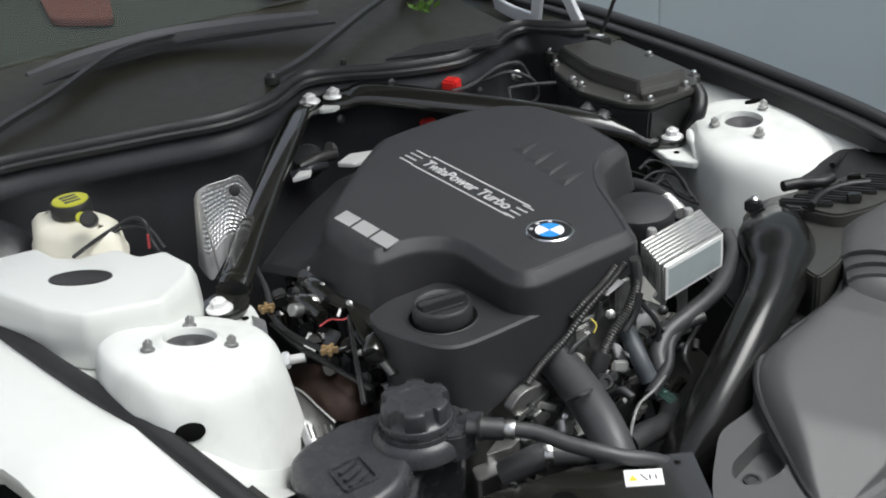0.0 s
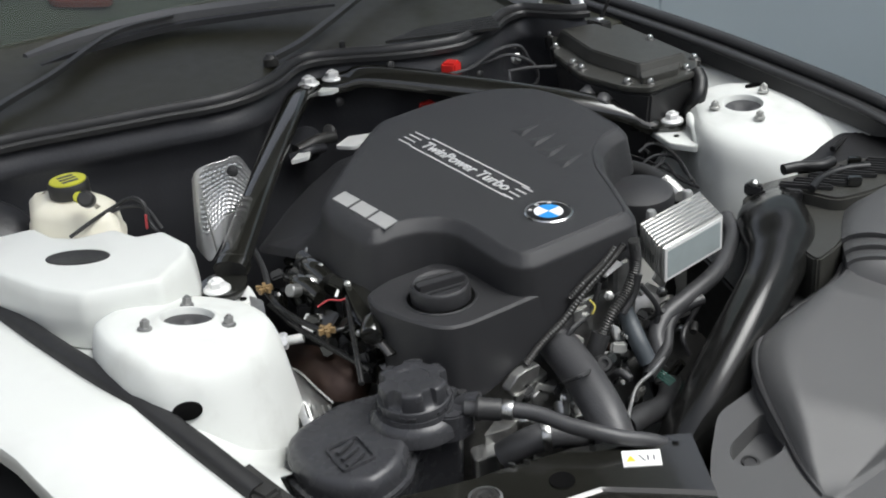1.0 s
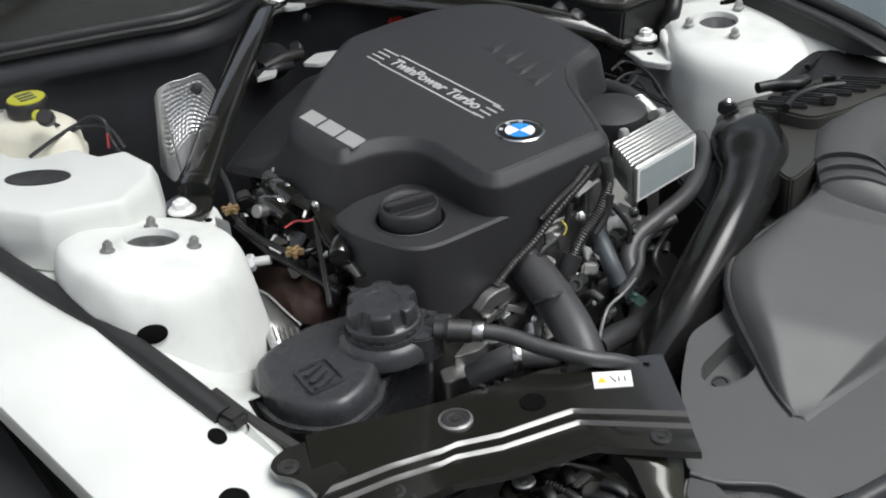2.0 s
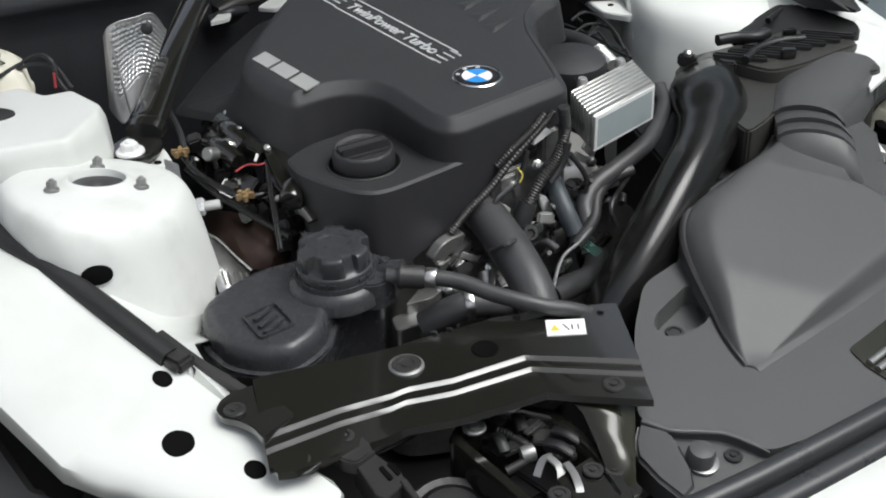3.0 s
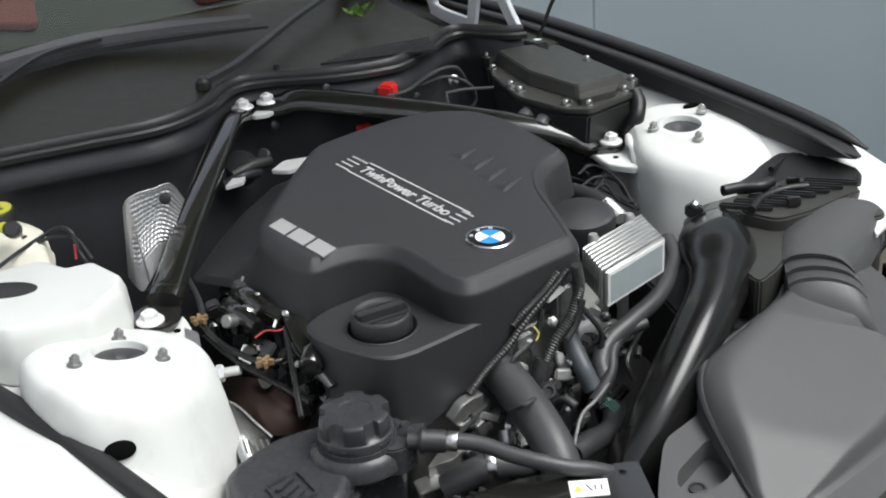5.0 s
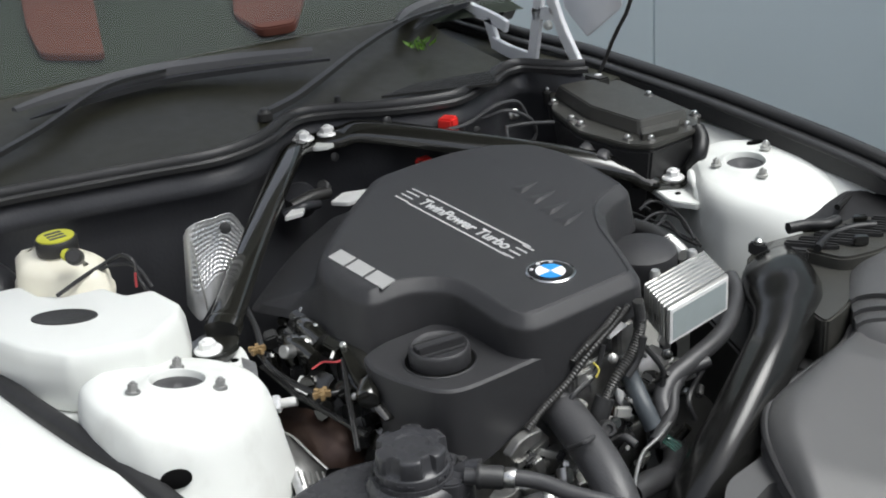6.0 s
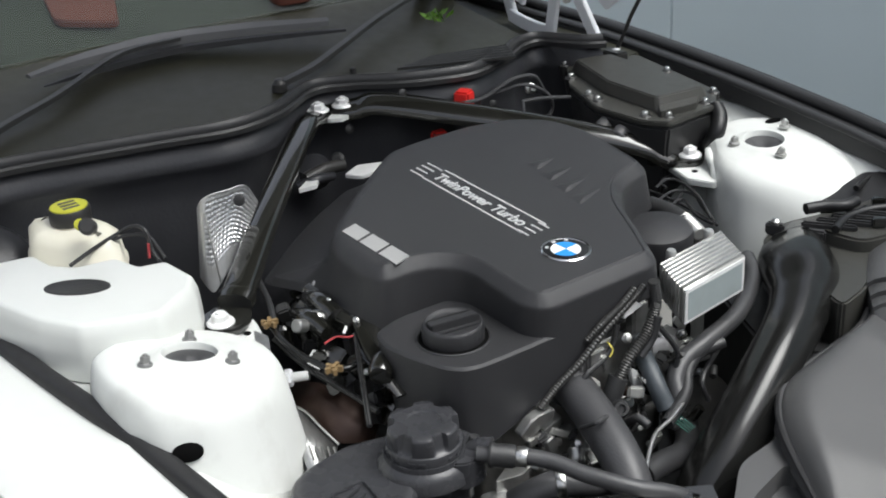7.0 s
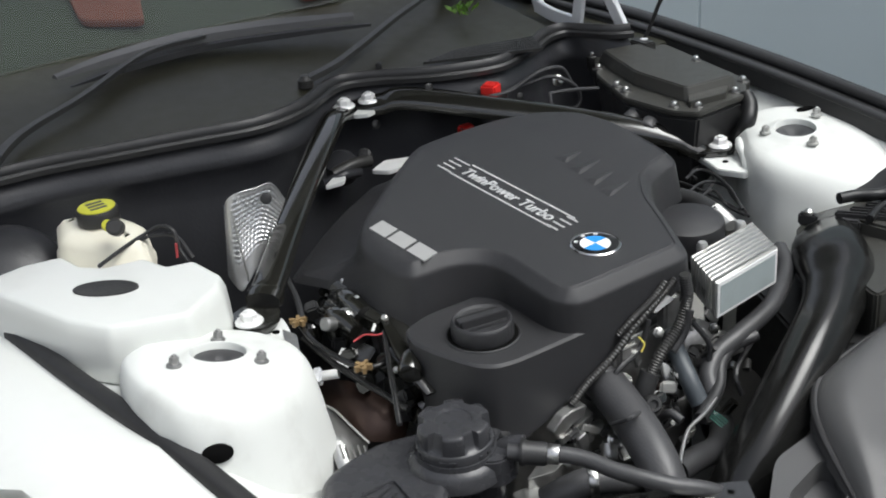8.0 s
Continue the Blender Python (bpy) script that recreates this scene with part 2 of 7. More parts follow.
def ribbed(points, r, pitch=0.004, depth=0.18, n=12, bm=None):
    """A corrugated sleeve."""
    run = spline(points, 40)
    d, out, last = 0.0, [run[0]], 0
    for a, b in zip(run, run[1:]):
        d += (b - a).length
        if d >= pitch / 2:
            out.append(b)
            d = 0.0
    scales = [1.0 if i % 2 else 1.0 - depth for i in range(len(out))]
    rings = []
    for i, p in enumerate(out):
        t = (out[min(i + 1, len(out) - 1)] - out[max(i - 1, 0)]).normalized()
        s = t.cross(Vector((0, 0, 1)))
        s = s.normalized() if s.length > 1e-4 else Vector((1, 0, 0))
        u = s.cross(t)
        rings.append([p + (s * x + u * z) * scales[i] for x, z in disc(r, n)])
    return loft(rings, bm=bm)


def rounded(outline, radius=0.01, steps=3):
    """Round the corners of an outline."""
    out = []
    n = len(outline)
    for i in range(n):
        p, a, b = Vector(outline[i]), Vector(outline[i - 1]), Vector(outline[(i + 1) % n])
        da, db = (a - p), (b - p)
        ra, rb = min(radius, da.length * 0.45), min(radius, db.length * 0.45)
        s, e = p + da.normalized() * ra, p + db.normalized() * rb
        for k in range(steps + 1):
            t = k / steps
            q = s * (1 - t) ** 2 + p * 2 * t * (1 - t) + e * t * t
            out.append(tuple(q))
    return out


def hexbolt(name, centre, r, h, mat, axis=(0, 0, 1), label="", flange=1.5, parent=None):
    """A flanged hexagon bolt or nut."""
    bm = lathe([(r * flange * 0.98, 0), (r * flange, h * 0.12), (r * flange * 0.9, h * 0.28), (r * 1.02, h * 0.34)], centre, axis, 20)
    c = Vector(centre) + Vector(axis).normalized() * (h * 0.3)
    lathe([(r, 0), (r, h * 0.58), (r * 0.85, h * 0.7)], c, axis, 6, bm=bm)
    lathe([(r * 0.5, h * 0.69), (r * 0.5, h * 0.85), (r * 0.35, h * 0.92)], c, axis, 12, bm=bm)
    return part(name, bm, mat, parent, label, smooth=35)


def clip(name, centre, r, mat, axis=(0, 0, 1), label="", parent=None):
    """A round push clip with a dished centre."""
    bm = lathe([(r, 0), (r, 0.002), (r * 0.9, 0.0035), (r * 0.62, 0.0035), (r * 0.55, 0.002), (r * 0.35, 0.002), (r * 0.3, 0.004), (r * 0.1, 0.004)], centre, axis, 20)
    return part(name, bm, mat, parent, label, smooth=35)


# ---- setting ----
# ground is out of view; its pale colour is chosen to bounce fill light
tagged(part("ground", prism([(-40, -40), (40, -40), (40, 40), (-40, 40)], -0.2, 0), PALE_GROUND), "unseen ground under the parked car, made pale to bounce light", "ground", kind="structure")
wall = tagged(empty("wall_far", "blue-grey painted garage wall with upright panel joints", "wall", kind="structure"))
# height and rear end are out of view, set to shape the bay's reflections
for x0, x1 in ((-3.20, -1.853), (-1.85, 0.147), (0.15, 2.147), (2.15, 4.147), (4.15, 6.147)):
    part("panel", box((x0 + x1) / 2, 2.26, 1.35, x1 - x0, 0.12, 2.7), WALL, wall, bevel=0.004)
part("backing", box(1.47, 2.34, 1.34, 9.3, 0.05, 2.68), PLASTIC_DARK, wall, "dark joint backing")

# made-up plain walls behind the camera, never in view
tagged(part("wall_front", box(5.2, -1.5, 1.5, 0.2, 9.0, 3.0), BUILDING), "plain pale grey rendered wall, unseen, added behind the camera", "wall", kind="structure")
tagged(part("wall_side", box(-1.0, -5.0, 1.4, 12.4, 0.2, 2.8), BUILDING), "plain pale grey rendered wall, unseen, added behind the camera", "wall", kind="structure")

# ---- car body ----
car = tagged(empty("car_body", "white car body shell with open engine bay and painted strut towers", "car"))


def wing_z(x):
    return 0.80 if x < 0.1 else 0.80 - 0.27 * (x - 0.1)


SEAL = [(-0.62, -0.790), (-0.45, -0.762), (-0.284, -0.736), (-0.12, -0.713), (0.034, -0.687), (0.184, -0.652), (0.302, -0.621)]


def seal_y(x):
    for (a, ya), (b, yb) in zip(SEAL, SEAL[1:]):
        if x <= b:
            return ya + (yb - ya) * (x - a) / (b - a)
    return SEAL[-1][1] + (x - SEAL[-1][0]) * 0.27


def outer_y(x):
    if x < 0.05:
        return -0.845 - 0.02 * math.sin((x + 0.6) * 3)
    if x < 0.36:
        return -0.845 + (x - 0.05) * 0.20
    table = ((0.36, -0.783), (0.40, -0.756), (0.425, -0.731), (0.445, -0.722), (0.495, -0.682), (0.52, -0.666), (0.54, -0.642), (0.555, -0.620), (0.562, -0.602), (0.566, -0.588))
    for (a, ya), (b, yb) in zip(table, table[1:]):
        if x <= b:
            return ya + (yb - ya) * (x - a) / (b - a)
    return -0.588


def strut_tower(side, parent):
    """Domed tower with a raised ring round the strut hole, flared into the wheel house."""
    c = Vector((0.015, -0.560, 0.0)) if side < 0 else Vector((0.0, 0.553, 0.0))
    bm = bmesh.new()
    prof = [(0.026, 0.800), (0.034, 0.818), (0.0345, 0.842), (0.036, 0.8455), (0.040, 0.8455), (0.045, 0.8415), (0.060, 0.838), (0.100, 0.836),
            (0.118, 0.832), (0.127, 0.8265), (0.134, 0.818), (0.139, 0.805), (0.142, 0.793), (0.144, 0.78), (0.147, 0.76), (0.150, 0.74), (0.155, 0.70), (0.162, 0.66), (0.185, 0.56), (0.20, 0.45)]
    flare, spill, wide = (0.38, 0.0, 0.03) if side < 0 else (0.6, 9.0, 0.10)
    tx, ty = (0.08, -0.20) if side < 0 else (-0.06, 0.06)
    rings = []
    for r, z in prof:
        ring = []
        for i in range(48):
            a = 2 * math.pi * i / 48
            k = 1 + (max(0, 0.83 - z) * flare * max(0, math.cos(a + 0.75 * side)) + min(0.10, max(0, 0.836 - z)) * spill * max(0, math.cos(a - 0.9)) ** 1.5 + wide * max(0, math.cos(a - 0.3 * side)) + 0.05 * max(0, math.cos(a * 2))) * min(1, max(0, (r - 0.09) / 0.06))
            if side < 0:
                k -= 0.15 * max(0, math.cos(a - 0.93)) * min(1, max(0, (r - 0.09) / 0.04))
            else:
                k -= 0.30 * max(0, math.cos(a + 2.27)) ** 2 * min(1, max(0, (r - 0.07) / 0.05))
            lean = (0.84 - z) * 0.16
            k *= 1 + 0.035 * min(1.0, max(0.0, (0.825 - z) / 0.05)) * noise.noise(Vector((7 * math.cos(a) * r / 0.14, 7 * math.sin(a) * r / 0.14, z * 14 + side)) * 0.55)
            px, py = r * k * math.cos(a), r * k * math.sin(a)
            if side < 0 and py < -0.10:
                py = -0.10 + (py + 0.10) * 0.55
            tip = min(1, max(0, (z - 0.60) / 0.2))
            ring.append((c.x + px + lean * 0.3, c.y + py + lean * side * 0.4, z + tip * (tx * px + ty * py)))
        rings.append(ring)
    loft(rings, bm=bm, cap=(False, False))
    t = part("strut_tower", bm, WHITE_DULL, parent, "white painted strut tower", smooth=60)
    part("strut_hole", loft([[(c.x + r * math.cos(a), c.y + r * math.sin(a), z + tx * r * math.cos(a) + ty * r * math.sin(a)) for a in [2 * math.pi * i / 32 for i in range(32)]] for r, z in ((0.033, 0.81), (0.0335, 0.836), (0.018, 0.833), (0.012, 0.828))]), HOSE, t, "dark rubber strut bearing inside the hole")
    return t


tower_near, tower_far = strut_tower(-1, car), strut_tower(1, car)

# slot drawn as a black disc, its inner shade painted
part("tower_slot", loft([[(-0.049 + 0.006 * k * math.cos(a) + 0.004 * k * math.sin(a), 0.634 + 0.015 * k * math.sin(a), 0.8475 + dz) for a in [2 * math.pi * i / 20 for i in range(20)]] for k, dz in ((1.0, -0.008), (1.0, 0.0010), (0.8, 0.0012))]), HOLE, tower_far, "dark oval slot beside the strut hole")
part("seam_sealer", tube([(-0.072, 0.490, 0.822), (-0.052, 0.474, 0.816), (-0.030, 0.462, 0.806), (-0.008, 0.448, 0.790), (0.008, 0.440, 0.765), (0.022, 0.432, 0.735)], 0.008, 6, 10, scales=[0.7, 1.1, 0.8, 1.2, 0.8, 1.1, 0.7]), WHITE_DULL, tower_far, "lumpy white seam sealer")

# near inner wing: one folded sheet with a flange, rounded flap at the nose end
xs = [-0.62 + i * 0.02 for i in range(59)] + [0.546, 0.551, 0.556, 0.560, 0.563, 0.565, 0.566]
rows = []
for x in xs:
    x = min(x, 0.566)
    zs = wing_z(x)
    ys, yo = seal_y(x), outer_y(x)
    yi = -0.50 if x < 0.18 else max(-0.583, -0.50 - (x - 0.18) * 0.8)
    if x > 0.44:
        yi = -0.583 + min(0.035, (x - 0.44) * 0.4)
    if x > 0.53:
        yi = -0.548 - ((x - 0.53) / 0.036) ** 2 * 0.037
    yo = min(yo, yi - 0.004)
    ys = max(min(ys, yi - 0.002), yo + 0.001) if x > 0.32 else ys
    drop = (0.005 if x < -0.14 else 0.005 + (x + 0.14) * 1.2 if x < -0.06 else 0.10) if x < 0.20 else max(0.012, 0.10 - (x - 0.20) * 1.1)
    rows.append([(x, yi, zs - drop), (x, yi * 0.5 + ys * 0.5, zs - drop * 0.55), (x, ys + 0.035 if x < 0.32 else ys * 0.7 + yi * 0.3, zs - 0.018 * (drop > 0)), (x, ys, zs),
                 (x, ys * 0.8 + yo * 0.2, zs + 0.003), (x, ys * 0.45 + yo * 0.55, zs + 0.006), (x, ys * 0.12 + yo * 0.88, zs + 0.001), (x, yo, zs - 0.008), (x, yo - 0.003, zs - 0.030)])
wing = part("inner_wing", loft(rows, close=False), WHITE, car, "white painted inner wing flange", smooth=50)
mod = wing.modifiers.new("thickness", "SOLIDIFY")
mod.thickness, mod.offset = 0.003, -1
def wing_top(x, y):
    """Height of the near wing flange at a place."""
    ys, yo = seal_y(x), outer_y(x)
    f = (y - ys) / (yo - ys)
    table = ((-1, 0.0), (0, 0.0), (0.2, 0.003), (0.55, 0.006), (0.88, 0.001), (1, -0.008), (2, -0.008))
    for (a, za), (b, zb) in zip(table, table[1:]):
        if f <= b:
            return wing_z(x) + za + (zb - za) * (f - a) / (b - a)
    return wing_z(x)


# holes laid on the flange as black discs that paint their depth
for (hx, hy, rx, ry) in ((0.321, -0.642, 0.0125, 0.0105), (0.408, -0.671, 0.0165, 0.0175), (0.478, -0.620, 0.0125, 0.0115)):
    rows = []
    for k, dz in ((1.03, -0.003), (1.0, 0.0009), (0.93, 0.0012), (0.86, 0.0007), (0.40, 0.0006)):
        row = []
        for i in range(36):
            a = 2 * math.pi * i / 36
            q = k * (1 + 0.012 * math.sin(a * 5 + hx * 90))
            x, y = hx + rx * q * math.cos(a), hy + ry * q * math.sin(a)
            row.append((x, y, wing_top(x, y) + dz))
        rows.append(row)
    part("plug_hole", loft(rows), HOLE, wing, "dark round hole in the wing")
# another black disc for the shade in a hole
part("plug_hole", loft([[(0.118 + 0.018 * k * math.cos(a), -0.607 + 0.013 * k * math.sin(a), 0.768 + dz) for a in [2 * math.pi * i / 20 for i in range(20)]]
                        for k, dz in ((1.05, -0.02), (1.0, 0.006), (0.85, 0.006))]), HOLE, wing, "dark round hole in the wing")

bm = bmesh.new()
across, upward = Vector((0.36, 0.93, 0)).normalized(), Vector((-0.24, 0.06, 0.97)).normalized()
ways = Vector((0.90, -0.35, 0.24)).normalized()
rows = [[Vector((0.152, -0.633, 0.795)) + across * (0.019 * k * math.cos(a)) + upward * (0.012 * k * math.sin(a)) + ways * d for a in [2 * math.pi * i / 28 for i in range(28)]] for k, d in ((1.0, -0.012), (1.0, 0.003), (0.86, 0.004))]
# black disc on the tower foot, coloured as the dark of a hole
part("plug_hole", loft(rows, bm=bm), HOLE, tower_near, "dark oval hole at the tower foot")

# far wing
rows = []
for i in range(37):
    x = -0.75 + i * 0.03
    yo = 0.735 - max(0, x - 0.15) * 0.06
    yi = 0.44 if x < 0.20 else min(0.655, 0.44 + (x - 0.20) * 2.6)
    z = 0.84 if x < 0.12 else 0.84 - (x - 0.12) * 0.28
    ym = 0.655 - max(0, x + 0.05) * 0.10
    w = min(1.0, (yo - yi) / 0.20)
    rows.append([(x, yi, z - 0.14 * w), (x, yi + 0.05 * w, z - 0.09 * w), (x, yi + 0.10 * w, z - 0.045 * w), (x, max(ym, yi + 0.12 * w), z - 0.012), (x, max(ym, yi + 0.12 * w) + 0.008, z), (x, yo, z + 0.012)])
far_wing = part("inner_wing", loft(rows, close=False), WHITE_DULL, car, "white painted far inner wing", smooth=50)
mod = far_wing.modifiers.new("thickness", "SOLIDIFY")
mod.thickness, mod.offset = 0.003, -1

# wheel house liners and lower bay, dark
for s in (-1, 1):
    part("wheel_arch_liner", prism([(-0.62, 0.80 * s), (0.30, 0.80 * s), (0.40, 0.72 * s), (0.62, 0.60 * s), (0.70, 0.66 * s), (0.46, 0.90 * s), (-0.62, 0.93 * s)], 0.25, lambda x, y: 0.70 - max(0, x - 0.1) * 0.2),
         PLASTIC_DARK, car, "black plastic wheel arch liner", bevel=0.01)
part("fan_shroud", prism(rounded([(0.10, 0.30), (0.34, 0.19), (0.42, 0.28), (0.36, 0.40), (0.16, 0.44)], 0.02), 0.28, 0.70), PLASTIC_DARK, car, "black plastic shroud beside the far tower", bevel=0.008)
part("bay_floor", prism([(-0.60, -0.75), (0.80, -0.62), (0.80, 0.62), (-0.60, 0.75)], 0.20, 0.23), PLASTIC_DARK, car, "dark undertray below the engine", bevel=0.005)

# firewall and cowl, following one curve
COWL = [(-0.60, -0.80), (-0.592, -0.607), (-0.56, -0.47), (-0.525, -0.34), (-0.497, -0.233), (-0.520, -0.132), (-0.590, -0.029), (-0.572, 0.041), (-0.502, 0.135), (-0.460, 0.24), (-0.476, 0.31), (-0.500, 0.370), (-0.536, 0.430), (-0.540, 0.478), (-0.500, 0.503), (-0.455, 0.530), (-0.430, 0.562)]
CURVE = spline([(x, y, 0.93) for x, y in COWL], 5)
part("firewall", loft([[(p.x - 0.01, p.y, 0.925), (p.x + 0.005, p.y, 0.905), (p.x + 0.010, p.y, 0.893), (p.x + 0.014, p.y, 0.884), (p.x + 0.012, p.y, 0.876), (p.x + 0.006, p.y, 0.868), (p.x + 0.006, p.y, 0.82), (p.x + 0.016, p.y, 0.79), (p.x + 0.02, p.y, 0.70), (p.x + 0.05, p.y, 0.45), (p.x + 0.05, p.y, 0.25)] for p in CURVE], close=False), FIREWALL, car, "dark grey firewall insulation", smooth=60)
cowl = tagged(empty("windscreen_cowl", "black plastic windscreen cowl panel with a ribbed air grille", "cowl panel"))
part("cowl_panel", loft([[(p.x - 0.012, p.y, 0.935), (p.x * 0.6 - 0.30, p.y, 0.945), (p.x * 0.2 - 0.68, p.y, 0.966), (-0.93 + 0.12 * p.y * p.y + 0.10 * p.y, p.y, 0.99), (-0.975 + 0.12 * p.y * p.y + 0.10 * p.y, p.y, 0.985)] for p in CURVE if p.y < 0.475], close=False), COWLM, cowl, smooth=60)
part("cowl_side_panel", prism(rounded([(-1.05, 0.44), (-1.05, 0.69), (-0.44, 0.675), (-0.425, 0.57), (-0.50, 0.51), (-0.56, 0.46)], 0.01), 0.80, lambda x, y: 0.888 - 0.02 * (x + 0.5)), COWLM, cowl, "black end panel below the hinge", bevel=0.004)
cowl_seal = tagged(empty("cowl_seal", "black rubber hood seal lying along the cowl edge", "rubber seal"))
part("seal_bead", sweep([(p.x, p.y, 0.938) for p in CURVE], [(-0.014, -0.010), (-0.015, 0.004), (-0.009, 0.012), (0.0, 0.014), (0.006, 0.009), (0.0065, 0.002), (0.006, -0.010)], smooth=False), RUBBER, cowl_seal, smooth=50)
part("seal_lip", sweep([(p.x + 0.010, p.y, 0.934) for p in CURVE], [(-0.004, -0.008), (-0.003, 0.004), (0.002, 0.005), (0.006, 0.001), (0.005, -0.008)], smooth=False), RUBBER, cowl_seal, smooth=50)

# windscreen with dash behind it
wind = [(-0.955 + 0.12 * y * y + 0.10 * y, y) for y in [-0.72 + i * 0.12 for i in range(13)]]
part("windscreen", loft([[(x, y, 0.992), (x - 0.35, y * 0.96, 1.19), (x - 0.75, y * 0.9, 1.36)] for x, y in wind], close=False), GLASS, car, "clear greenish windscreen glass", smooth=60).visible_shadow = False
dash = tagged(empty("dashboard", "dark green-grey dashboard top behind the windscreen", "dashboard"))
part("dash_top", loft([[(x + 0.01, y, 0.97), (x - 0.10, y, 1.00), (x - 0.35, y, 1.03), (x - 0.75, y, 1.06), (x - 0.80, y, 0.9)] for x, y in wind], close=False), DASH, dash, smooth=60)
# made-up flat patches that give the red tones seen in the windscreen
for cloth in ([(-1.956, -0.099), (-1.218, -0.303), (-1.081, -0.323), (-1.021, -0.212), (-1.310, -0.121), (-1.788, 0.034)], [(-1.400, 0.258), (-1.062, 0.105), (-0.957, 0.115), (-0.945, 0.192), (-1.225, 0.398)]):
    tagged(part("red_glass_patch", prism(rounded(cloth, 0.02), lambda x, y: 1.004 - 0.06 * (x + 1.05), lambda x, y: 1.026 - 0.06 * (x + 1.05)), DASH_RED, bevel=0.006), "red-brown patch added for the red seen in the windscreen", "cloth", "cloths on the dashboard")
tagged(part("paper_sheet", prism(rounded([(-2.124, -0.232), (-1.379, -0.434), (-1.418, -0.324), (-1.530, -0.193), (-1.942, -0.088)], 0.01), lambda x, y: 1.012 - 0.06 * (x + 1.05), lambda x, y: 1.020 - 0.06 * (x + 1.05)), PAPER, bevel=0.002), "white paper sheet lying on the dashboard", "paper")
# plain rear shell: hull below the windows, roof and pillars
HULL = []
for x, w, top in ((-0.66, 0.845, 0.80), (-1.0, 0.855, 0.82), (-1.5, 0.87, 0.84), (-2.2, 0.88, 0.88), (-3.0, 0.88, 0.90), (-3.6, 0.84, 0.90), (-3.95, 0.74, 0.84)):
    HULL.append([(x, -w * 0.92, 0.24), (x, -w, 0.42), (x, -w, 0.62), (x, -w * 0.985, top - 0.03), (x, -w * 0.95, top), (x, w * 0.95, top), (x, w * 0.985, top - 0.03), (x, w, 0.62), (x, w, 0.42), (x, w * 0.92, 0.24)])
part("rear_shell", loft(HULL), WHITE, car, "white rear body shell", smooth=50)
roof = [[(x, y, z - 0.05 * (y / w) ** 4 - 0.012 * (y / w) ** 2) for y in [w * (k / 5 - 1) for k in range(11)]] for x, w, z in ((-1.70, 0.60, 1.37), (-2.0, 0.60, 1.395), (-2.5, 0.58, 1.39), (-2.95, 0.55, 1.34))]
part("cabin_roof", loft(roof, close=False), WHITE, car, "white roof", smooth=60).modifiers.new("thickness", "SOLIDIFY").thickness = 0.03
POST = [(-0.022, -0.016), (-0.022, 0.016), (0.022, 0.016), (0.022, -0.016)]
for s in (-1, 1):
    part("pillar", sweep([(-0.92, 0.76 * s, 0.93), (-1.28, 0.71 * s, 1.17), (-1.72, 0.61 * s, 1.345)], POST, 5), PLASTIC_DARK, car, "dark windscreen pillar", smooth=50)
    part("pillar", sweep([(-2.25, 0.80 * s, 0.86), (-2.22, 0.70 * s, 1.12), (-2.2, 0.59 * s, 1.35)], POST, 5), PLASTIC_DARK, car, "dark door pillar", smooth=50)
    part("pillar", sweep([(-3.55, 0.74 * s, 0.88), (-3.3, 0.66 * s, 1.12), (-2.94, 0.55 * s, 1.32)], POST, 5), WHITE, car, "white rear pillar", smooth=50)
    part("flank", loft([[(x, s * 0.852, 0.775), (x, s * 0.868, 0.74), (x, s * 0.875, 0.66), (x, s * 0.872, 0.655 if x > -0.45 else 0.30)] for x in (-0.66, -0.55, -0.45, -0.44, -0.30, -0.15, -0.05)], close=False), WHITE, car, "white wing flank over the wheel", smooth=50).modifiers.new("thickness", "SOLIDIFY").thickness = 0.003
part("cabin_floor", prism([(-3.4, -0.70), (-1.72, -0.72), (-1.72, 0.72), (-3.4, 0.70)], 0.905, 0.94), PLASTIC_DARK, car, "dark cabin interior", bevel=0.01)

# nose: seal, painted bumper skin, grille below
NOSE = [(0.56, -0.66), (0.64, -0.55), (0.724, -0.404), (0.754, -0.311), (0.776, -0.196), (0.793, -0.064), (0.809, 0.085), (0.820, 0.20), (0.815, 0.33), (0.78, 0.47), (0.70, 0.62)]
NCURVE = spline([(x, y, 0.645) for x, y in NOSE], 5)


def nose_ring(p, i, rows):
    t = (NCURVE[min(i + 1, len(NCURVE) - 1)] - NCURVE[max(i - 1, 0)]).normalized()
    o = Vector((t.y, -t.x, 0))
    return [p + o * d + Vector((0, 0, z)) for d, z in rows]


SKIN = ((-0.03, -0.10), (-0.01, -0.035), (0.02, -0.024), (0.045, -0.016), (0.055, -0.014), (0.075, -0.017), (0.11, -0.030), (0.145, -0.052), (0.170, -0.080), (0.185, -0.12), (0.19, -0.30), (0.15, -0.45))
part("bumper_skin", loft([nose_ring(p, i, SKIN) for i, p in enumerate(NCURVE) if 8 <= i], close=False), WHITE, car, "white painted front bumper skin", smooth=60).modifiers.new("thickness", "SOLIDIFY").thickness = 0.003
nose_seal = tagged(empty("nose_seal", "double-lipped black rubber hood seal along the bumper edge", "rubber seal"))
off = [nose_ring(p, i, ((0.010, 0.0), (0.040, -0.008))) for i, p in enumerate(NCURVE)][9:]
part("inner_lip", sweep([a for a, b in off], [(-0.014, -0.02), (-0.014, 0.0), (-0.008, 0.007), (0.002, 0.008), (0.010, 0.003), (0.013, -0.006), (0.013, -0.02)], smooth=False), SEALR, nose_seal, smooth=60)
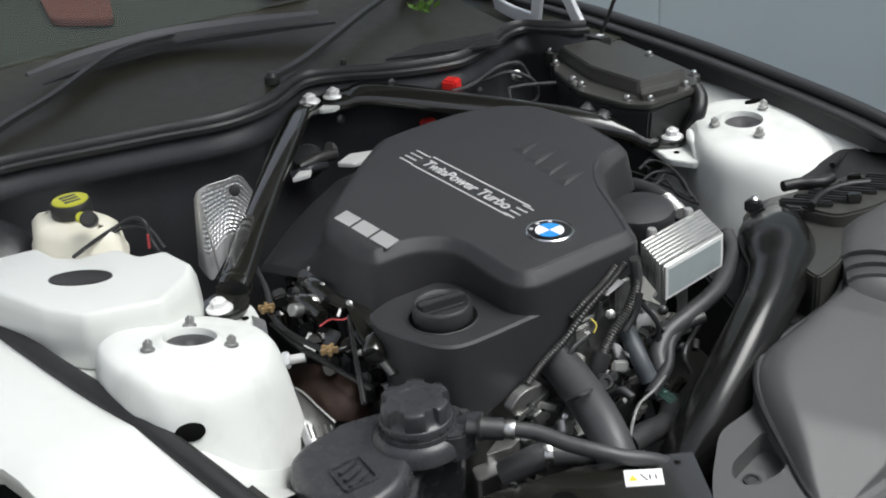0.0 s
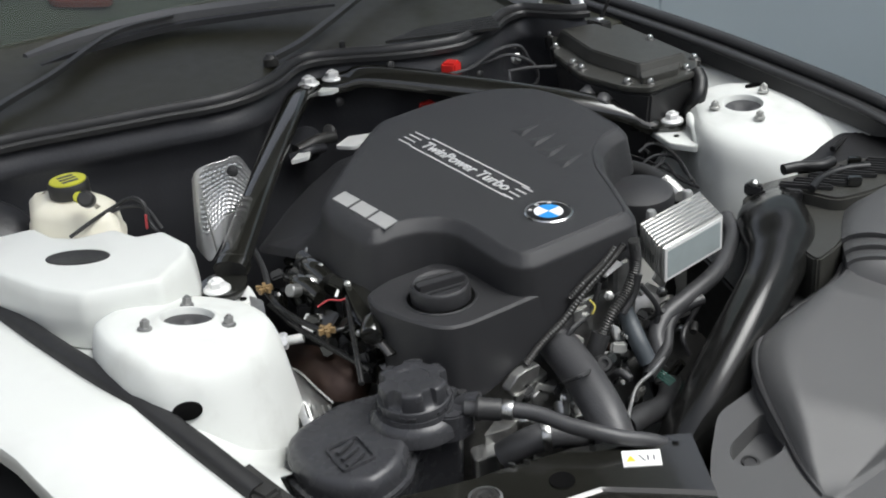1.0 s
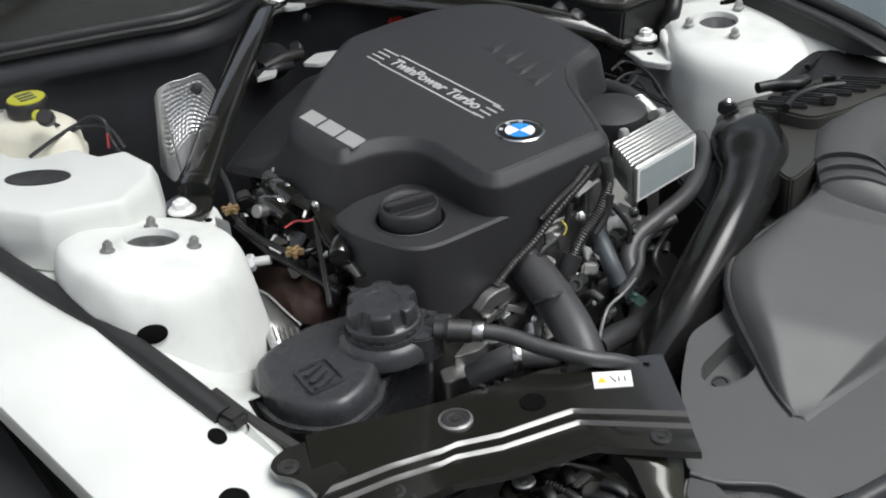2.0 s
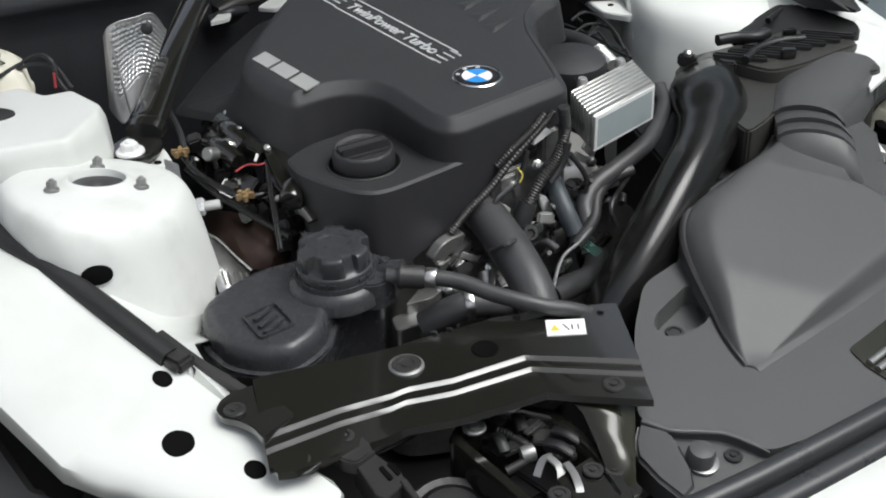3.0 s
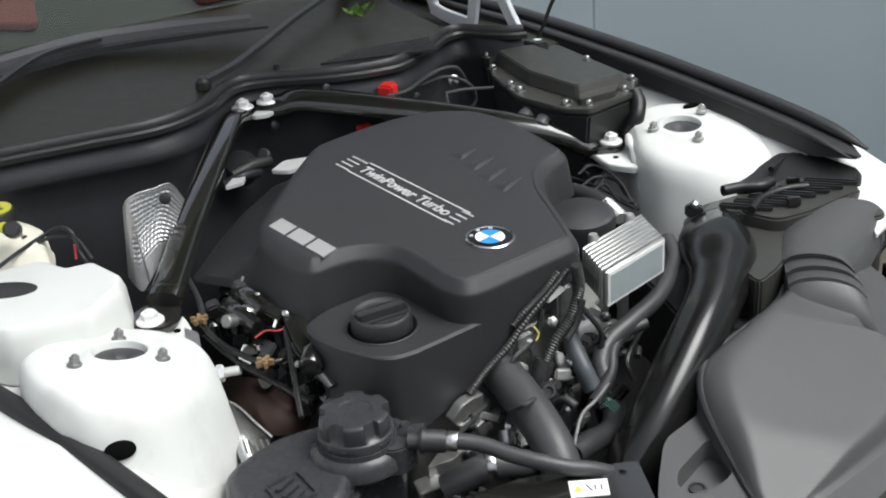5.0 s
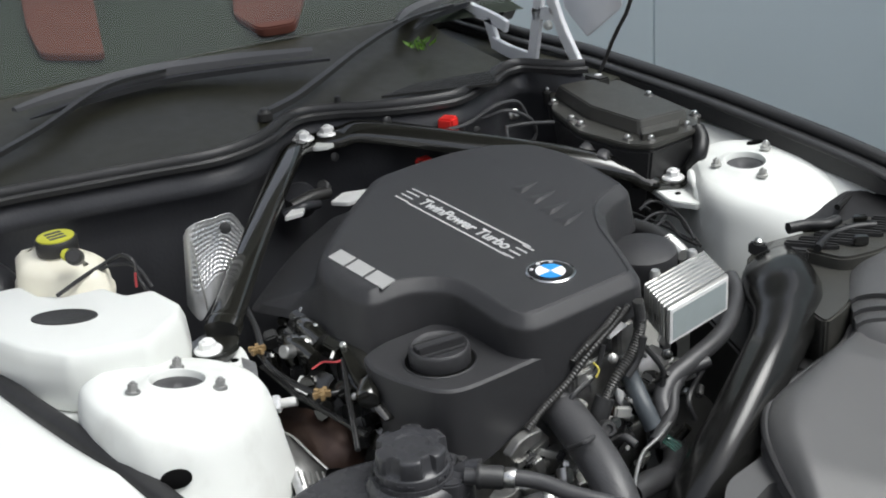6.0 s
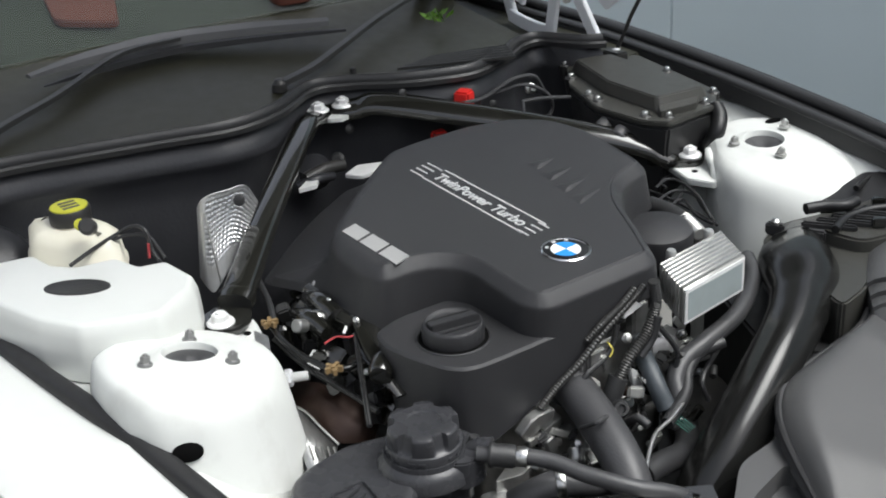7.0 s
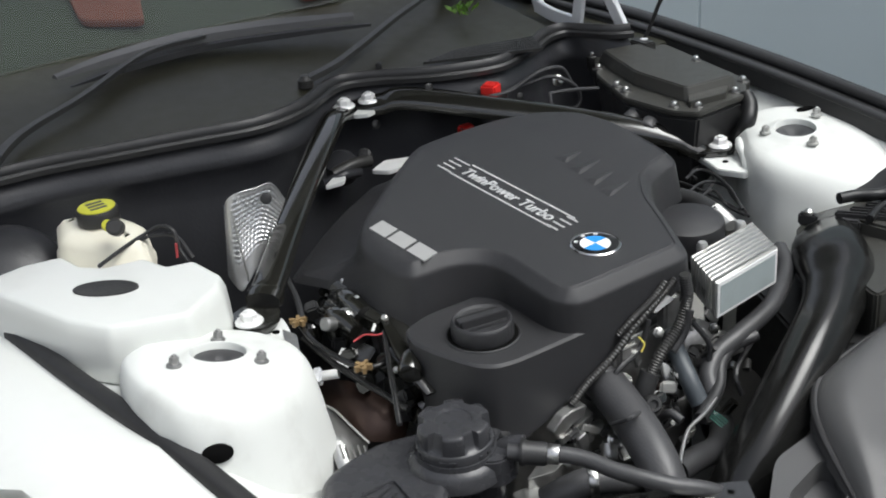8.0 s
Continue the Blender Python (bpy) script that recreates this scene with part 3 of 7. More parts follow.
part("outer_lip", sweep([b for a, b in off], [(-0.017, -0.014), (-0.014, 0.0), (-0.005, 0.005), (0.006, 0.005), (0.014, 0.0), (0.017, -0.008)], smooth=False), SEALR, nose_seal, smooth=60)
grille = tagged(empty("kidney_grille", "dark upright grille slats in the bumper", "grille"))
for k in range(14):
    y = -0.19 + k * 0.022
    part("slat", box(0.966 + 0.09 * (y + 0.16) - 0.1 * max(0, y), y, 0.532, 0.05, 0.007, 0.09, Matrix.Rotation(0.25, 3, "Y")), PLASTIC, grille, bevel=0.002)
part("grille_back", box(0.935, -0.03, 0.51, 0.03, 0.36, 0.10), PLASTIC_DARK, grille)
# lower carrier closing the shell to its wheels
part("subframe", box(0.1, 0, 0.24, 1.2, 1.2, 0.05), PLASTIC_DARK, car, "dark front subframe")

for y in (-0.76, 0.76):
    w = part("wheel", lathe([(0.19, -0.10), (0.30, -0.112), (0.325, -0.09), (0.33, 0.0), (0.325, 0.09), (0.30, 0.112), (0.19, 0.10)], (0.0, y, 0.33), (0, 1, 0), 40), RUBBER, car, "black tyre inside the wheel arch")
    part("rim", lathe([(0.19, -0.09), (0.18, -0.02), (0.05, 0.0), (0.05, 0.02), (0.18, 0.03), (0.19, 0.09)], (0.0, y, 0.33), (0, 1, 0), 30), ALU, w)

# ---- engine cover ----
def deck_z(x):
    return 0.896 - 0.043 * x - 0.30 * max(0.0, -0.18 - x) ** 2


# outer edge of the deck, foot of the wall below it, edge roundness, groove and width of the low flank
DECK = [((-0.300, -0.050), (-0.400, -0.080, 0.80), 1.0, 0, 0.8), ((-0.308, 0.041), (-0.350, 0.040, 0.80), 0.8, 0, 0), ((-0.306, 0.125), (-0.335, 0.130, 0.80), 0.7, 0, 0),
        ((-0.280, 0.203), (-0.295, 0.220, 0.80), 0.5, 0, 0), ((-0.225, 0.255), (-0.232, 0.272, 0.81), 0.3, 0, 0), ((-0.150, 0.268), (-0.152, 0.282, 0.81), 0.1, 0, 0),
        ((-0.062, 0.260), (-0.060, 0.274, 0.81), 0, 0.5, 0), ((0.030, 0.244), (0.036, 0.254, 0.815), 0, 1, 0), ((0.044, 0.188), (0.052, 0.192, 0.815), 0, 1, 0),
        ((0.064, 0.150), (0.070, 0.155, 0.815), 0, 1, 0), ((0.112, 0.112), (0.117, 0.118, 0.815), 0, 1, 0), ((0.190, 0.074), (0.193, 0.080, 0.815), 0, 1, 0),
        ((0.266, 0.034), (0.268, 0.036, 0.830), 0, 1, 0), ((0.2675, -0.158), (0.2675, -0.158, 0.79), 0, 1, 0), ((0.256, -0.176), (0.256, -0.179, 0.79), 0, 0.3, 0),
        ((0.230, -0.186), (0.230, -0.190, 0.79), 0, 0, 0), ((0.176, -0.184), (0.178, -0.189, 0.79), 0, 0, 0), ((0.128, -0.182), (0.130, -0.188, 0.79), 0, 0, 0),
        ((0.100, -0.192), (0.104, -0.198, 0.79), 0, 0, 0), ((0.079, -0.217), (0.084, -0.222, 0.79), 0, 0, 0), ((0.070, -0.247), (0.076, -0.250, 0.79), 0, 0, 0),
        ((0.072, -0.292), (0.080, -0.300, 0.79), 0.1, 0, 0), ((0.034, -0.306), (0.040, -0.320, 0.80), 0.7, 0, 0), ((-0.030, -0.306), (-0.036, -0.322, 0.80), 1.0, 0, 0),
        ((-0.078, -0.292), (-0.112, -0.322, 0.80), 1.0, 0, 0.4), ((-0.115, -0.264), (-0.200, -0.350, 0.79), 1.0, 0, 1), ((-0.200, -0.170), (-0.305, -0.235, 0.79), 1.0, 0, 1),
        ((-0.260, -0.098), (-0.370, -0.150, 0.79), 1.0, 0, 1)]


def dense(points, per=4, r=0.012):
    """Round and refine a closed outline of any dimension."""
    out, n = [], len(points)
    for i in range(n):
        p, a, b = Vector(points[i]), Vector(points[i - 1]), Vector(points[(i + 1) % n])
        s, e = p.lerp(a, min(0.4, r / (a - p).length)), p.lerp(b, min(0.4, r / (b - p).length))
        out += [s * (1 - t) ** 2 + p * 2 * t * (1 - t) + e * t * t for t in [k / per for k in range(per + 1)]]
    return out


def inset(ring, d, drop):
    out = []
    n = len(ring)
    for i, p in enumerate(ring):
        t = (ring[(i + 1) % n] - ring[i - 1])
        o = Vector((t.y, -t.x, 0)).normalized()
        q1 = p - o * d
        out.append(Vector((q1.x, q1.y, p.z - drop)))
    return out


def ccw(ring):
    return sum(a.x * b.y - b.x * a.y for a, b in zip(ring, ring[1:] + ring[:1])) > 0


cover = tagged(empty("engine_cover", "matt grey-black plastic engine cover with silver lettering", "engine cover"))
top = dense([(*p[0], 0.0) for p in DECK], r=0.022)
low = dense([p[1] for p in DECK], r=0.022)
sgn = 1 if ccw(top) else -1
count = len(top)


def along_edge(column):
    """A value given at the corners of the deck, smoothed along its edge."""
    v = [DECK[i // 5][column] for i in range(count)]
    for _ in range(6):
        v = [(v[i - 1] + v[i] + v[(i + 1) % count]) / 3 for i in range(count)]
    return v


rounds, grooves, flanks = along_edge(2), along_edge(3), along_edge(4)
CHAMFER = [(-0.0004, 0.0175), (0.0007, 0.0150), (0.0022, 0.0132), (0.0118, 0.0024), (0.0136, 0.0008), (0.0160, 0.0002), (0.0172, 0.0016), (0.0188, 0.0016), (0.0200, 0.0002), (0.0225, 0.0)]
ROLL = [(0.030 * (1 - math.sin(radians(a))), 0.030 * (1 - math.cos(radians(a)))) for a in (86, 74, 62, 51, 40, 30, 21, 13, 6, 0)]


def deck_ring(k):
    out = []
    for i, (p, w, g) in enumerate(zip(top, rounds, grooves)):
        (d0, z0), (d1, z1) = CHAMFER[k], ROLL[k]
        if k in (6, 7):
            z0 *= g
        d, drop = d0 + (d1 - d0) * w, z0 + (z1 - z0) * w
        t = top[(i + 1) % count] - top[i - 1]
        q = p - Vector((t.y, -t.x, 0)).normalized() * (d * sgn)
        out.append(Vector((q.x, q.y, deck_z(q.x) - drop)))
    return out


rim = deck_ring(0)
rings = [low]
for reach, rise in ((0.86, 0.014), (0.20, 0.036), (0.07, 0.052)):
    rings.append([q.lerp(p, 1 - reach).lerp(Vector((p.x + (q.x - p.x) * reach, p.y + (q.y - p.y) * reach, q.z + rise)), f) for p, q, f in zip(rim, low, flanks)])
rings += [deck_ring(k) for k in range(len(CHAMFER))]
heart, last = Vector((-0.045, -0.055, 0)), deck_ring(len(CHAMFER) - 1)
for k in (0.86, 0.70, 0.52, 0.34, 0.16, 0.04):
    rings.append([Vector((heart.x + (p.x - heart.x) * k, heart.y + (p.y - heart.y) * k, deck_z(heart.x + (p.x - heart.x) * k))) for p in last])
part("cover_body", loft(rings, cap=(False, True)), COVER, cover, smooth=33)
# lower front body round the oil filler: a shelf with a crisp front edge over a face that narrows downwards
SHELF = [(0.085, -0.285), (0.100, -0.332), (0.141, -0.341), (0.190, -0.331), (0.238, -0.314), (0.258, -0.297), (0.2655, -0.272), (0.2664, -0.237), (0.2668, -0.150), (0.2668, 0.020), (0.15, 0.03), (0.09, -0.10)]
FOOT = [(0.102, -0.285, 0.72), (0.135, -0.325, 0.70), (0.160, -0.338, 0.69), (0.200, -0.334, 0.68), (0.243, -0.315, 0.68), (0.262, -0.297, 0.69), (0.2680, -0.264, 0.706), (0.2684, -0.225, 0.719), (0.2672, -0.148, 0.752), (0.2668, 0.020, 0.835), (0.15, 0.03, 0.80), (0.09, -0.10, 0.75)]
SHELF_Z = 0.826
top2 = dense([(x, y, SHELF_Z) for x, y in SHELF], r=0.016)
low2 = dense(FOOT, r=0.016)
s2 = 1 if ccw(top2) else -1
part("lower_body", loft([low2, [q.lerp(p, 0.9) for p, q in zip(inset(top2, 0, 0.004), low2)], inset(top2, 0.0002 * s2, 0.0036), inset(top2, 0.0032 * s2, 0.0005), inset(top2, 0.0042 * s2, 0.0)]), COVER, cover, "lower front of the cover", smooth=24)


def cover_word(text, start, end, size, name):
    """Raised silver lettering laid on the deck, reading towards the nose."""
    cu = bpy.data.curves.new(name, "FONT")
    cu.body, cu.size, cu.extrude, cu.offset = text, size, 0.0006, 0.0006
    tmp = bpy.data.objects.new(name, cu)
    scene.collection.objects.link(tmp)
    me = bpy.data.meshes.new_from_object(tmp.evaluated_get(bpy.context.evaluated_depsgraph_get()))
    bpy.data.objects.remove(tmp)
    w = max(v.co.x for v in me.vertices) - min(v.co.x for v in me.vertices)
    x0 = min(v.co.x for v in me.vertices)
    s, e = Vector(start), Vector(end)
    d = (e - s)
    k = d.length / w
    d.normalize()
    side = Vector((-d.y, d.x))
    for v in me.vertices:
        q = s + d * ((v.co.x - x0) * k) + side * (v.co.y + 0.25 * v.co.y * 0)
        v.co = (q.x, q.y, deck_z(q.x) + 0.0005 + v.co.z)
    me.materials.clear()
    me.materials.append(SILVER)
    ob = new(name, me)
    ob.parent = cover
    return ob


word = cover_word("TwinPower Turbo", (-0.142, -0.061), (0.080, -0.063), 0.030, "lettering")
word["label"] = "silver model lettering on the cover"
def deck_bar(outline, name, mat, h=0.0012, parent=None):
    return part(name, loft([[(x, y, deck_z(x) - 0.001) for x, y in outline], [(x, y, deck_z(x) + h) for x, y in outline]]), mat, parent or cover)


for y0, y1 in ((-0.0285, -0.0315), (-0.0725, -0.0755)):
    deck_bar([(-0.150, y0), (0.100, y0), (0.100, y1), (-0.150, y1)], "stripe", SILVER)
for i in range(4):
    yy = -0.033 - i * 0.0125
    deck_bar([(-0.192 + i * 0.002, yy), (-0.152 - (0.006 if i in (1, 2) else 0), yy), (-0.152 - (0.006 if i in (1, 2) else 0), yy - 0.003), (-0.192 + i * 0.002, yy - 0.003)], "stripe", SILVER)
    deck_bar([(0.088 - (0.0 if i in (1, 2) else 0), yy), (0.112, yy), (0.112, yy - 0.003), (0.088, yy - 0.003)], "stripe", SILVER)
# maker's letters as plain shapes
for x0, x1 in ((-0.068, -0.029), (-0.023, 0.018), (0.024, 0.066)):
    deck_bar([(x0 - 0.009, -0.245 + 0.04 * (x0 + 0.068)), (x1 - 0.009, -0.245 + 0.04 * (x1 + 0.068)), (x1, -0.273 + 0.04 * (x1 + 0.068)), (x0, -0.273 + 0.04 * (x0 + 0.068))], "badge_block", SILVER_DULL)
# round badge: chrome rim, black ring, quartered centre
badge = part("badge", lathe([(0.0355, -0.002), (0.0355, 0.0025), (0.034, 0.0038), (0.032, 0.0035), (0.0315, 0.0025)], (0.180, -0.061, deck_z(0.18)), (0.043, 0, 1), 48), CHROME, cover, "round badge with chrome rim")
part("badge_ring", lathe([(0.0315, 0.0), (0.0315, 0.0028), (0.0215, 0.0030), (0.0215, 0.0)], (0.180, -0.061, deck_z(0.18)), (0.043, 0, 1), 48), ENAMEL_BLACK, badge)
for k in range(4):
    seg = [(0.0, 0.0)] + [(0.0212 * math.cos(a), 0.0212 * math.sin(a)) for a in [(k * 90 + j * 9 + 4) * math.pi / 180 for j in range(11)]]
    part("badge_quarter", loft([[(0.180 + x, -0.061 + y, deck_z(0.18 + x) + h) for x, y in seg] for h in (0.0, 0.0034)]), BLUE if k % 2 else BRIGHT_WHITE, badge)
for k in (-1, 0, 1):
    a = math.radians(180 + k * 42)
    cx, cy = 0.180 + 0.0265 * math.cos(a), -0.061 - 0.0265 * math.sin(a)
    part("badge_mark", box(cx, cy, deck_z(cx) + 0.0032, 0.005, 0.006, 0.001, Matrix.Rotation(-a, 3, "Z")), SILVER, badge)
# four slanting louvres pressed in the deck, each a wedge with a steep front
for (xa, ya), (xb, yb) in (((-0.061, 0.085), (-0.080, 0.138)), ((-0.014, 0.073), (-0.033, 0.136)), ((0.033, 0.063), (0.013, 0.123)), ((0.078, 0.054), (0.056, 0.115))):
    rows = []
    for k in range(11):
        t = k / 10
        x, y = xa + (xb - xa) * t, ya + (yb - ya) * t
        h = 0.0062 * (min(1.0, t / 0.22) ** 1.3) * (1 - t) ** 0.9
        rows.append([(x - 0.034 * (1 - t) - 0.002, y - 0.006 * (1 - t), deck_z(x - 0.034 * (1 - t)) - 0.0004), (x - 0.012 * (1 - t), y, deck_z(x) + h * 0.62), (x - 0.0014, y, deck_z(x) + h * 0.97 + 0.0001), (x, y, deck_z(x) + h * 0.88), (x + 0.0032, y + 0.001, deck_z(x) - 0.0006)])
    part("deck_louvre", loft(rows, close=False), COVER, cover, smooth=35)

cap = tagged(empty("oil_filler_cap", "black ribbed plastic oil filler cap with a grip bar", "oil cap"))
C0 = (0.182, -0.259, SHELF_Z)
part("collar", lathe([(0.0505, -0.010), (0.0505, 0.0010), (0.049, 0.0020), (0.0475, 0.0012), (0.0470, -0.004)], C0, count=48, cap=(True, False)), COVER, cap)
# flat black ring that paints the shade in the gap
part("gap_ring", lathe([(0.0472, 0.0004), (0.0472, 0.0012), (0.0420, 0.0012)], C0, count=48, cap=(False, False)), HOLE, cap, "dark gap round the cap")
bm = bmesh.new()
rings = []
for r, h in ((0.0410, 0.0), (0.0416, 0.004), (0.0410, 0.0190), (0.0398, 0.0228), (0.0378, 0.0242), (0.0358, 0.0236), (0.0340, 0.0212), (0.0300, 0.0205), (0.001, 0.0205)):
    rings.append([(C0[0] + r * (1 + (0.008 if 0.003 < h < 0.020 and i % 3 == 0 else 0.0)) * math.cos(2 * math.pi * i / 96), C0[1] + r * (1 + (0.008 if 0.003 < h < 0.020 and i % 3 == 0 else 0.0)) * math.sin(2 * math.pi * i / 96), C0[2] + h) for i in range(96)])
part("cap_body", loft(rings), COVER, cap, smooth=45)
turn = Matrix.Rotation(radians(80), 3, "Z")
for off, w, h, mat in ((0.0, 0.0150, 0.0100, COVER), (-0.0085, 0.0030, 0.0125, COVER), (0.0085, 0.0022, 0.0108, PLASTIC_DARK), (0.0135, 0.0018, 0.0080, PLASTIC_DARK), (0.0175, 0.0018, 0.0050, PLASTIC_DARK), (-0.0185, 0.0030, 0.0045, COVER)):
    p = Vector(C0) + turn @ Vector((0, off, 0.0200 + h / 2 - 0.001))
    part("grip", box(*p, 2 * math.sqrt(0.0345 ** 2 - off * off), w, h, turn), mat, cap, bevel=0.0009)

# ---- strut brace ----
BAR = [(-0.027, -0.012), (-0.027, -0.002), (-0.023, 0.004), (-0.010, 0.0135), (-0.004, 0.015), (0.004, 0.015), (0.010, 0.0135), (0.023, 0.004), (0.027, -0.002), (0.027, -0.012)]
brace = tagged(empty("strut_brace", "gloss black steel strut brace bolted to tower and firewall", "strut brace", "braces over the engine bay"))
bm = sweep([(-0.590, -0.004, 0.884), (-0.566, -0.028, 0.888), (-0.545, -0.050, 0.894), (-0.50, -0.095, 0.898), (-0.30, -0.275, 0.862), (-0.165, -0.397, 0.822), (-0.150, -0.412, 0.816), (-0.137, -0.425, 0.811)],
           [(-0.026, -0.012), (-0.026, 0.003), (-0.019, 0.011), (0.0, 0.015), (0.019, 0.011), (0.026, 0.003), (0.026, -0.012)], 6, scales=[0.9, 0.95, 0.9, 0.85, 0.85, 0.85, 0.9, 0.95, 1.05, 1.0])
part("brace_bar", bm, GLOSS, brace, smooth=60)
part("brace_foot", prism(rounded([(-0.166, -0.442), (-0.146, -0.482), (-0.112, -0.488), (-0.082, -0.464), (-0.080, -0.438), (-0.110, -0.410), (-0.138, -0.400)], 0.014), 0.786, 0.799), GLOSS, brace, bevel=0.003)
hexbolt("bolt", (-0.561, -0.027, 0.900), 0.0125, 0.015, BRIGHT, label="zinc plated flange bolt", parent=brace, flange=1.65)
hexbolt("bolt", (-0.110, -0.461, 0.799), 0.0125, 0.016, BRIGHT, label="zinc plated flange bolt", parent=brace, flange=1.65)
brace2 = tagged(empty("strut_brace", "gloss black steel strut brace bolted to tower and firewall", "strut brace", "braces over the engine bay"))
bm = sweep([(-0.590, 0.002, 0.884), (-0.566, 0.026, 0.888), (-0.545, 0.050, 0.894), (-0.50, 0.095, 0.902), (-0.30, 0.275, 0.867), (-0.17, 0.392, 0.838), (-0.135, 0.428, 0.816), (-0.115, 0.446, 0.800)],
           BAR, 6, scales=[1.0, 1.1, 1.15, 1.2, 1.2, 1.2, 1.15, 1.1, 1.05, 0.9])
part("brace_bar", bm, GLOSS, brace2, smooth=45)
part("brace_foot", prism(rounded([(-0.160, 0.420), (-0.150, 0.462), (-0.105, 0.500), (-0.078, 0.492), (-0.066, 0.468), (-0.094, 0.428), (-0.135, 0.398)], 0.012), 0.797, 0.808), GLOSS, brace2, bevel=0.003)
hexbolt("bolt", (-0.556, 0.023, 0.900), 0.0125, 0.015, BRIGHT, label="zinc plated flange bolt", parent=brace2, flange=1.65)
hexbolt("bolt", (-0.098, 0.472, 0.808), 0.0125, 0.016, BRIGHT, label="zinc plated flange bolt", parent=brace2, flange=1.7)

# ---- radiator support panel ----
support = tagged(empty("radiator_support", "gloss black pressed steel radiator support panel bolted across the nose", "support panel"))
ST = [((0.370, -0.556), (0.476, -0.604)), ((0.369, -0.544), (0.475, -0.594)), ((0.384, -0.447), (0.472, -0.506)), ((0.398, -0.343), (0.478, -0.418)), ((0.410, -0.300), (0.500, -0.367)),
      ((0.425, -0.239), (0.523, -0.272)), ((0.459, -0.173), (0.566, -0.228)), ((0.492, -0.118), (0.604, -0.190)), ((0.505, -0.100), (0.622, -0.172))]


def support_z(x, y):
    return 0.700 + 0.17 * max(0, -0.40 - y)


rows = []
for i in range(1, len(ST)):
    for k in range(4):
        (ax, ay), (bx, by) = [(Vector(ST[i - 1][j]).lerp(Vector(ST[i][j]), k / 4)) for j in (0, 1)]
        z = support_z((ax + bx) / 2, (ay + by) / 2)
        d = Vector((bx - ax, by - ay)).normalized()
        f = lambda s, dz: (bx + d.x * s, by + d.y * s, z + dz)
        w = min(1.0, max(0, i - 1 + k / 4 - 0.5) / 0.8)
        rows.append([(ax, ay, z - 0.05), (ax, ay, z - 0.004), (ax + d.x * 0.006, ay + d.y * 0.006, z), ((ax + bx) / 2, (ay + by) / 2, z), f(-0.0120, 0.0), f(-0.0112, -0.0003), f(-0.0062, -0.0034), f(-0.0054, -0.0036), f(0.0070, -0.0038), f(0.0078, -0.0041), f(0.0126, -0.0071), f(0.0134, -0.0073), f(0.034, -0.0076), f(0.034 + 0.020 * w, -0.0082), f(0.034 + 0.023 * w, -0.016)])
part("support_beam", loft(rows, close=False), GLOSS, support, smooth=14)
part("lower_lip", sweep([(0.497, -0.490, 0.664), (0.500, -0.440, 0.664), (0.497, -0.395, 0.662), (0.503, -0.372, 0.655)], [(-0.005, -0.006), (-0.006, 0.0), (-0.003, 0.004), (0.003, 0.004), (0.006, 0.0), (0.005, -0.006)], 5), GLOSS, support, "rolled lower edge", smooth=50)
part("end_tab", prism(rounded([(0.378, -0.550), (0.379, -0.589), (0.388, -0.608), (0.401, -0.620), (0.418, -0.621), (0.430, -0.609), (0.449, -0.602), (0.474, -0.603), (0.452, -0.551)], 0.006), lambda x, y: support_z(x, y) - 0.012, lambda x, y: support_z(x, y) - 0.0006), GLOSS, support, bevel=0.0015)
part("end_tab", prism(rounded([(0.463, -0.597), (0.486, -0.601), (0.510, -0.600), (0.525, -0.589), (0.528, -0.576), (0.522, -0.562), (0.502, -0.554), (0.469, -0.572)], 0.008), 0.7055, 0.709), GLOSS, support, bevel=0.001)
part("bright_ring", lathe([(0.0215, -0.001), (0.0215, 0.002), (0.018, 0.0035), (0.0175, 0.0)], (0.437, -0.388, 0.7005), count=28), DULLSTEEL, support, "bright worn ring round the clip")
for c, r in (((0.415, -0.604, 0.735), 0.0125), ((0.505, -0.580, 0.710), 0.0125), ((0.437, -0.388, 0.7005), 0.017)):
    clip("plug", c, r, PLASTIC, label="round black push clip", parent=support)
# raised black disc with the dark of the hole painted on
part("drain_hole", lathe([(0.0165, -0.002), (0.016, 0.0012), (0.012, 0.0012), (0.010, 0.0004)], (0.472, -0.296, 0.7005), count=24), HOLE, support, "dark round hole")
lab = part("warning_label", prism([(0.503, -0.222), (0.531, -0.183), (0.506, -0.163), (0.477, -0.202)], 0.6990, 0.7015), PAPER, support, "white warning sticker")

# ---- coolant tank ----
tank = tagged(empty("coolant_tank", "black plastic coolant expansion tank with a lobed screw cap", "coolant tank"))
OUT = [(0.205, -0.538), (0.180, -0.523), (0.165, -0.490), (0.158, -0.425), (0.182, -0.360), (0.228, -0.316), (0.285, -0.298), (0.299, -0.318), (0.292, -0.344), (0.287, -0.373), (0.303, -0.402), (0.330, -0.426), (0.341, -0.452), (0.347, -0.487), (0.323, -0.521), (0.285, -0.544), (0.240, -0.545)]
ring = dense([(x, y, 0.0) for x, y in OUT], r=0.020)
s3 = 1 if ccw(ring) else -1


def tank_ring(d, z):
    return [Vector((p.x, p.y, z + 0.05 * (p.y + 0.42))) for p in inset(ring, d * s3, 0)]


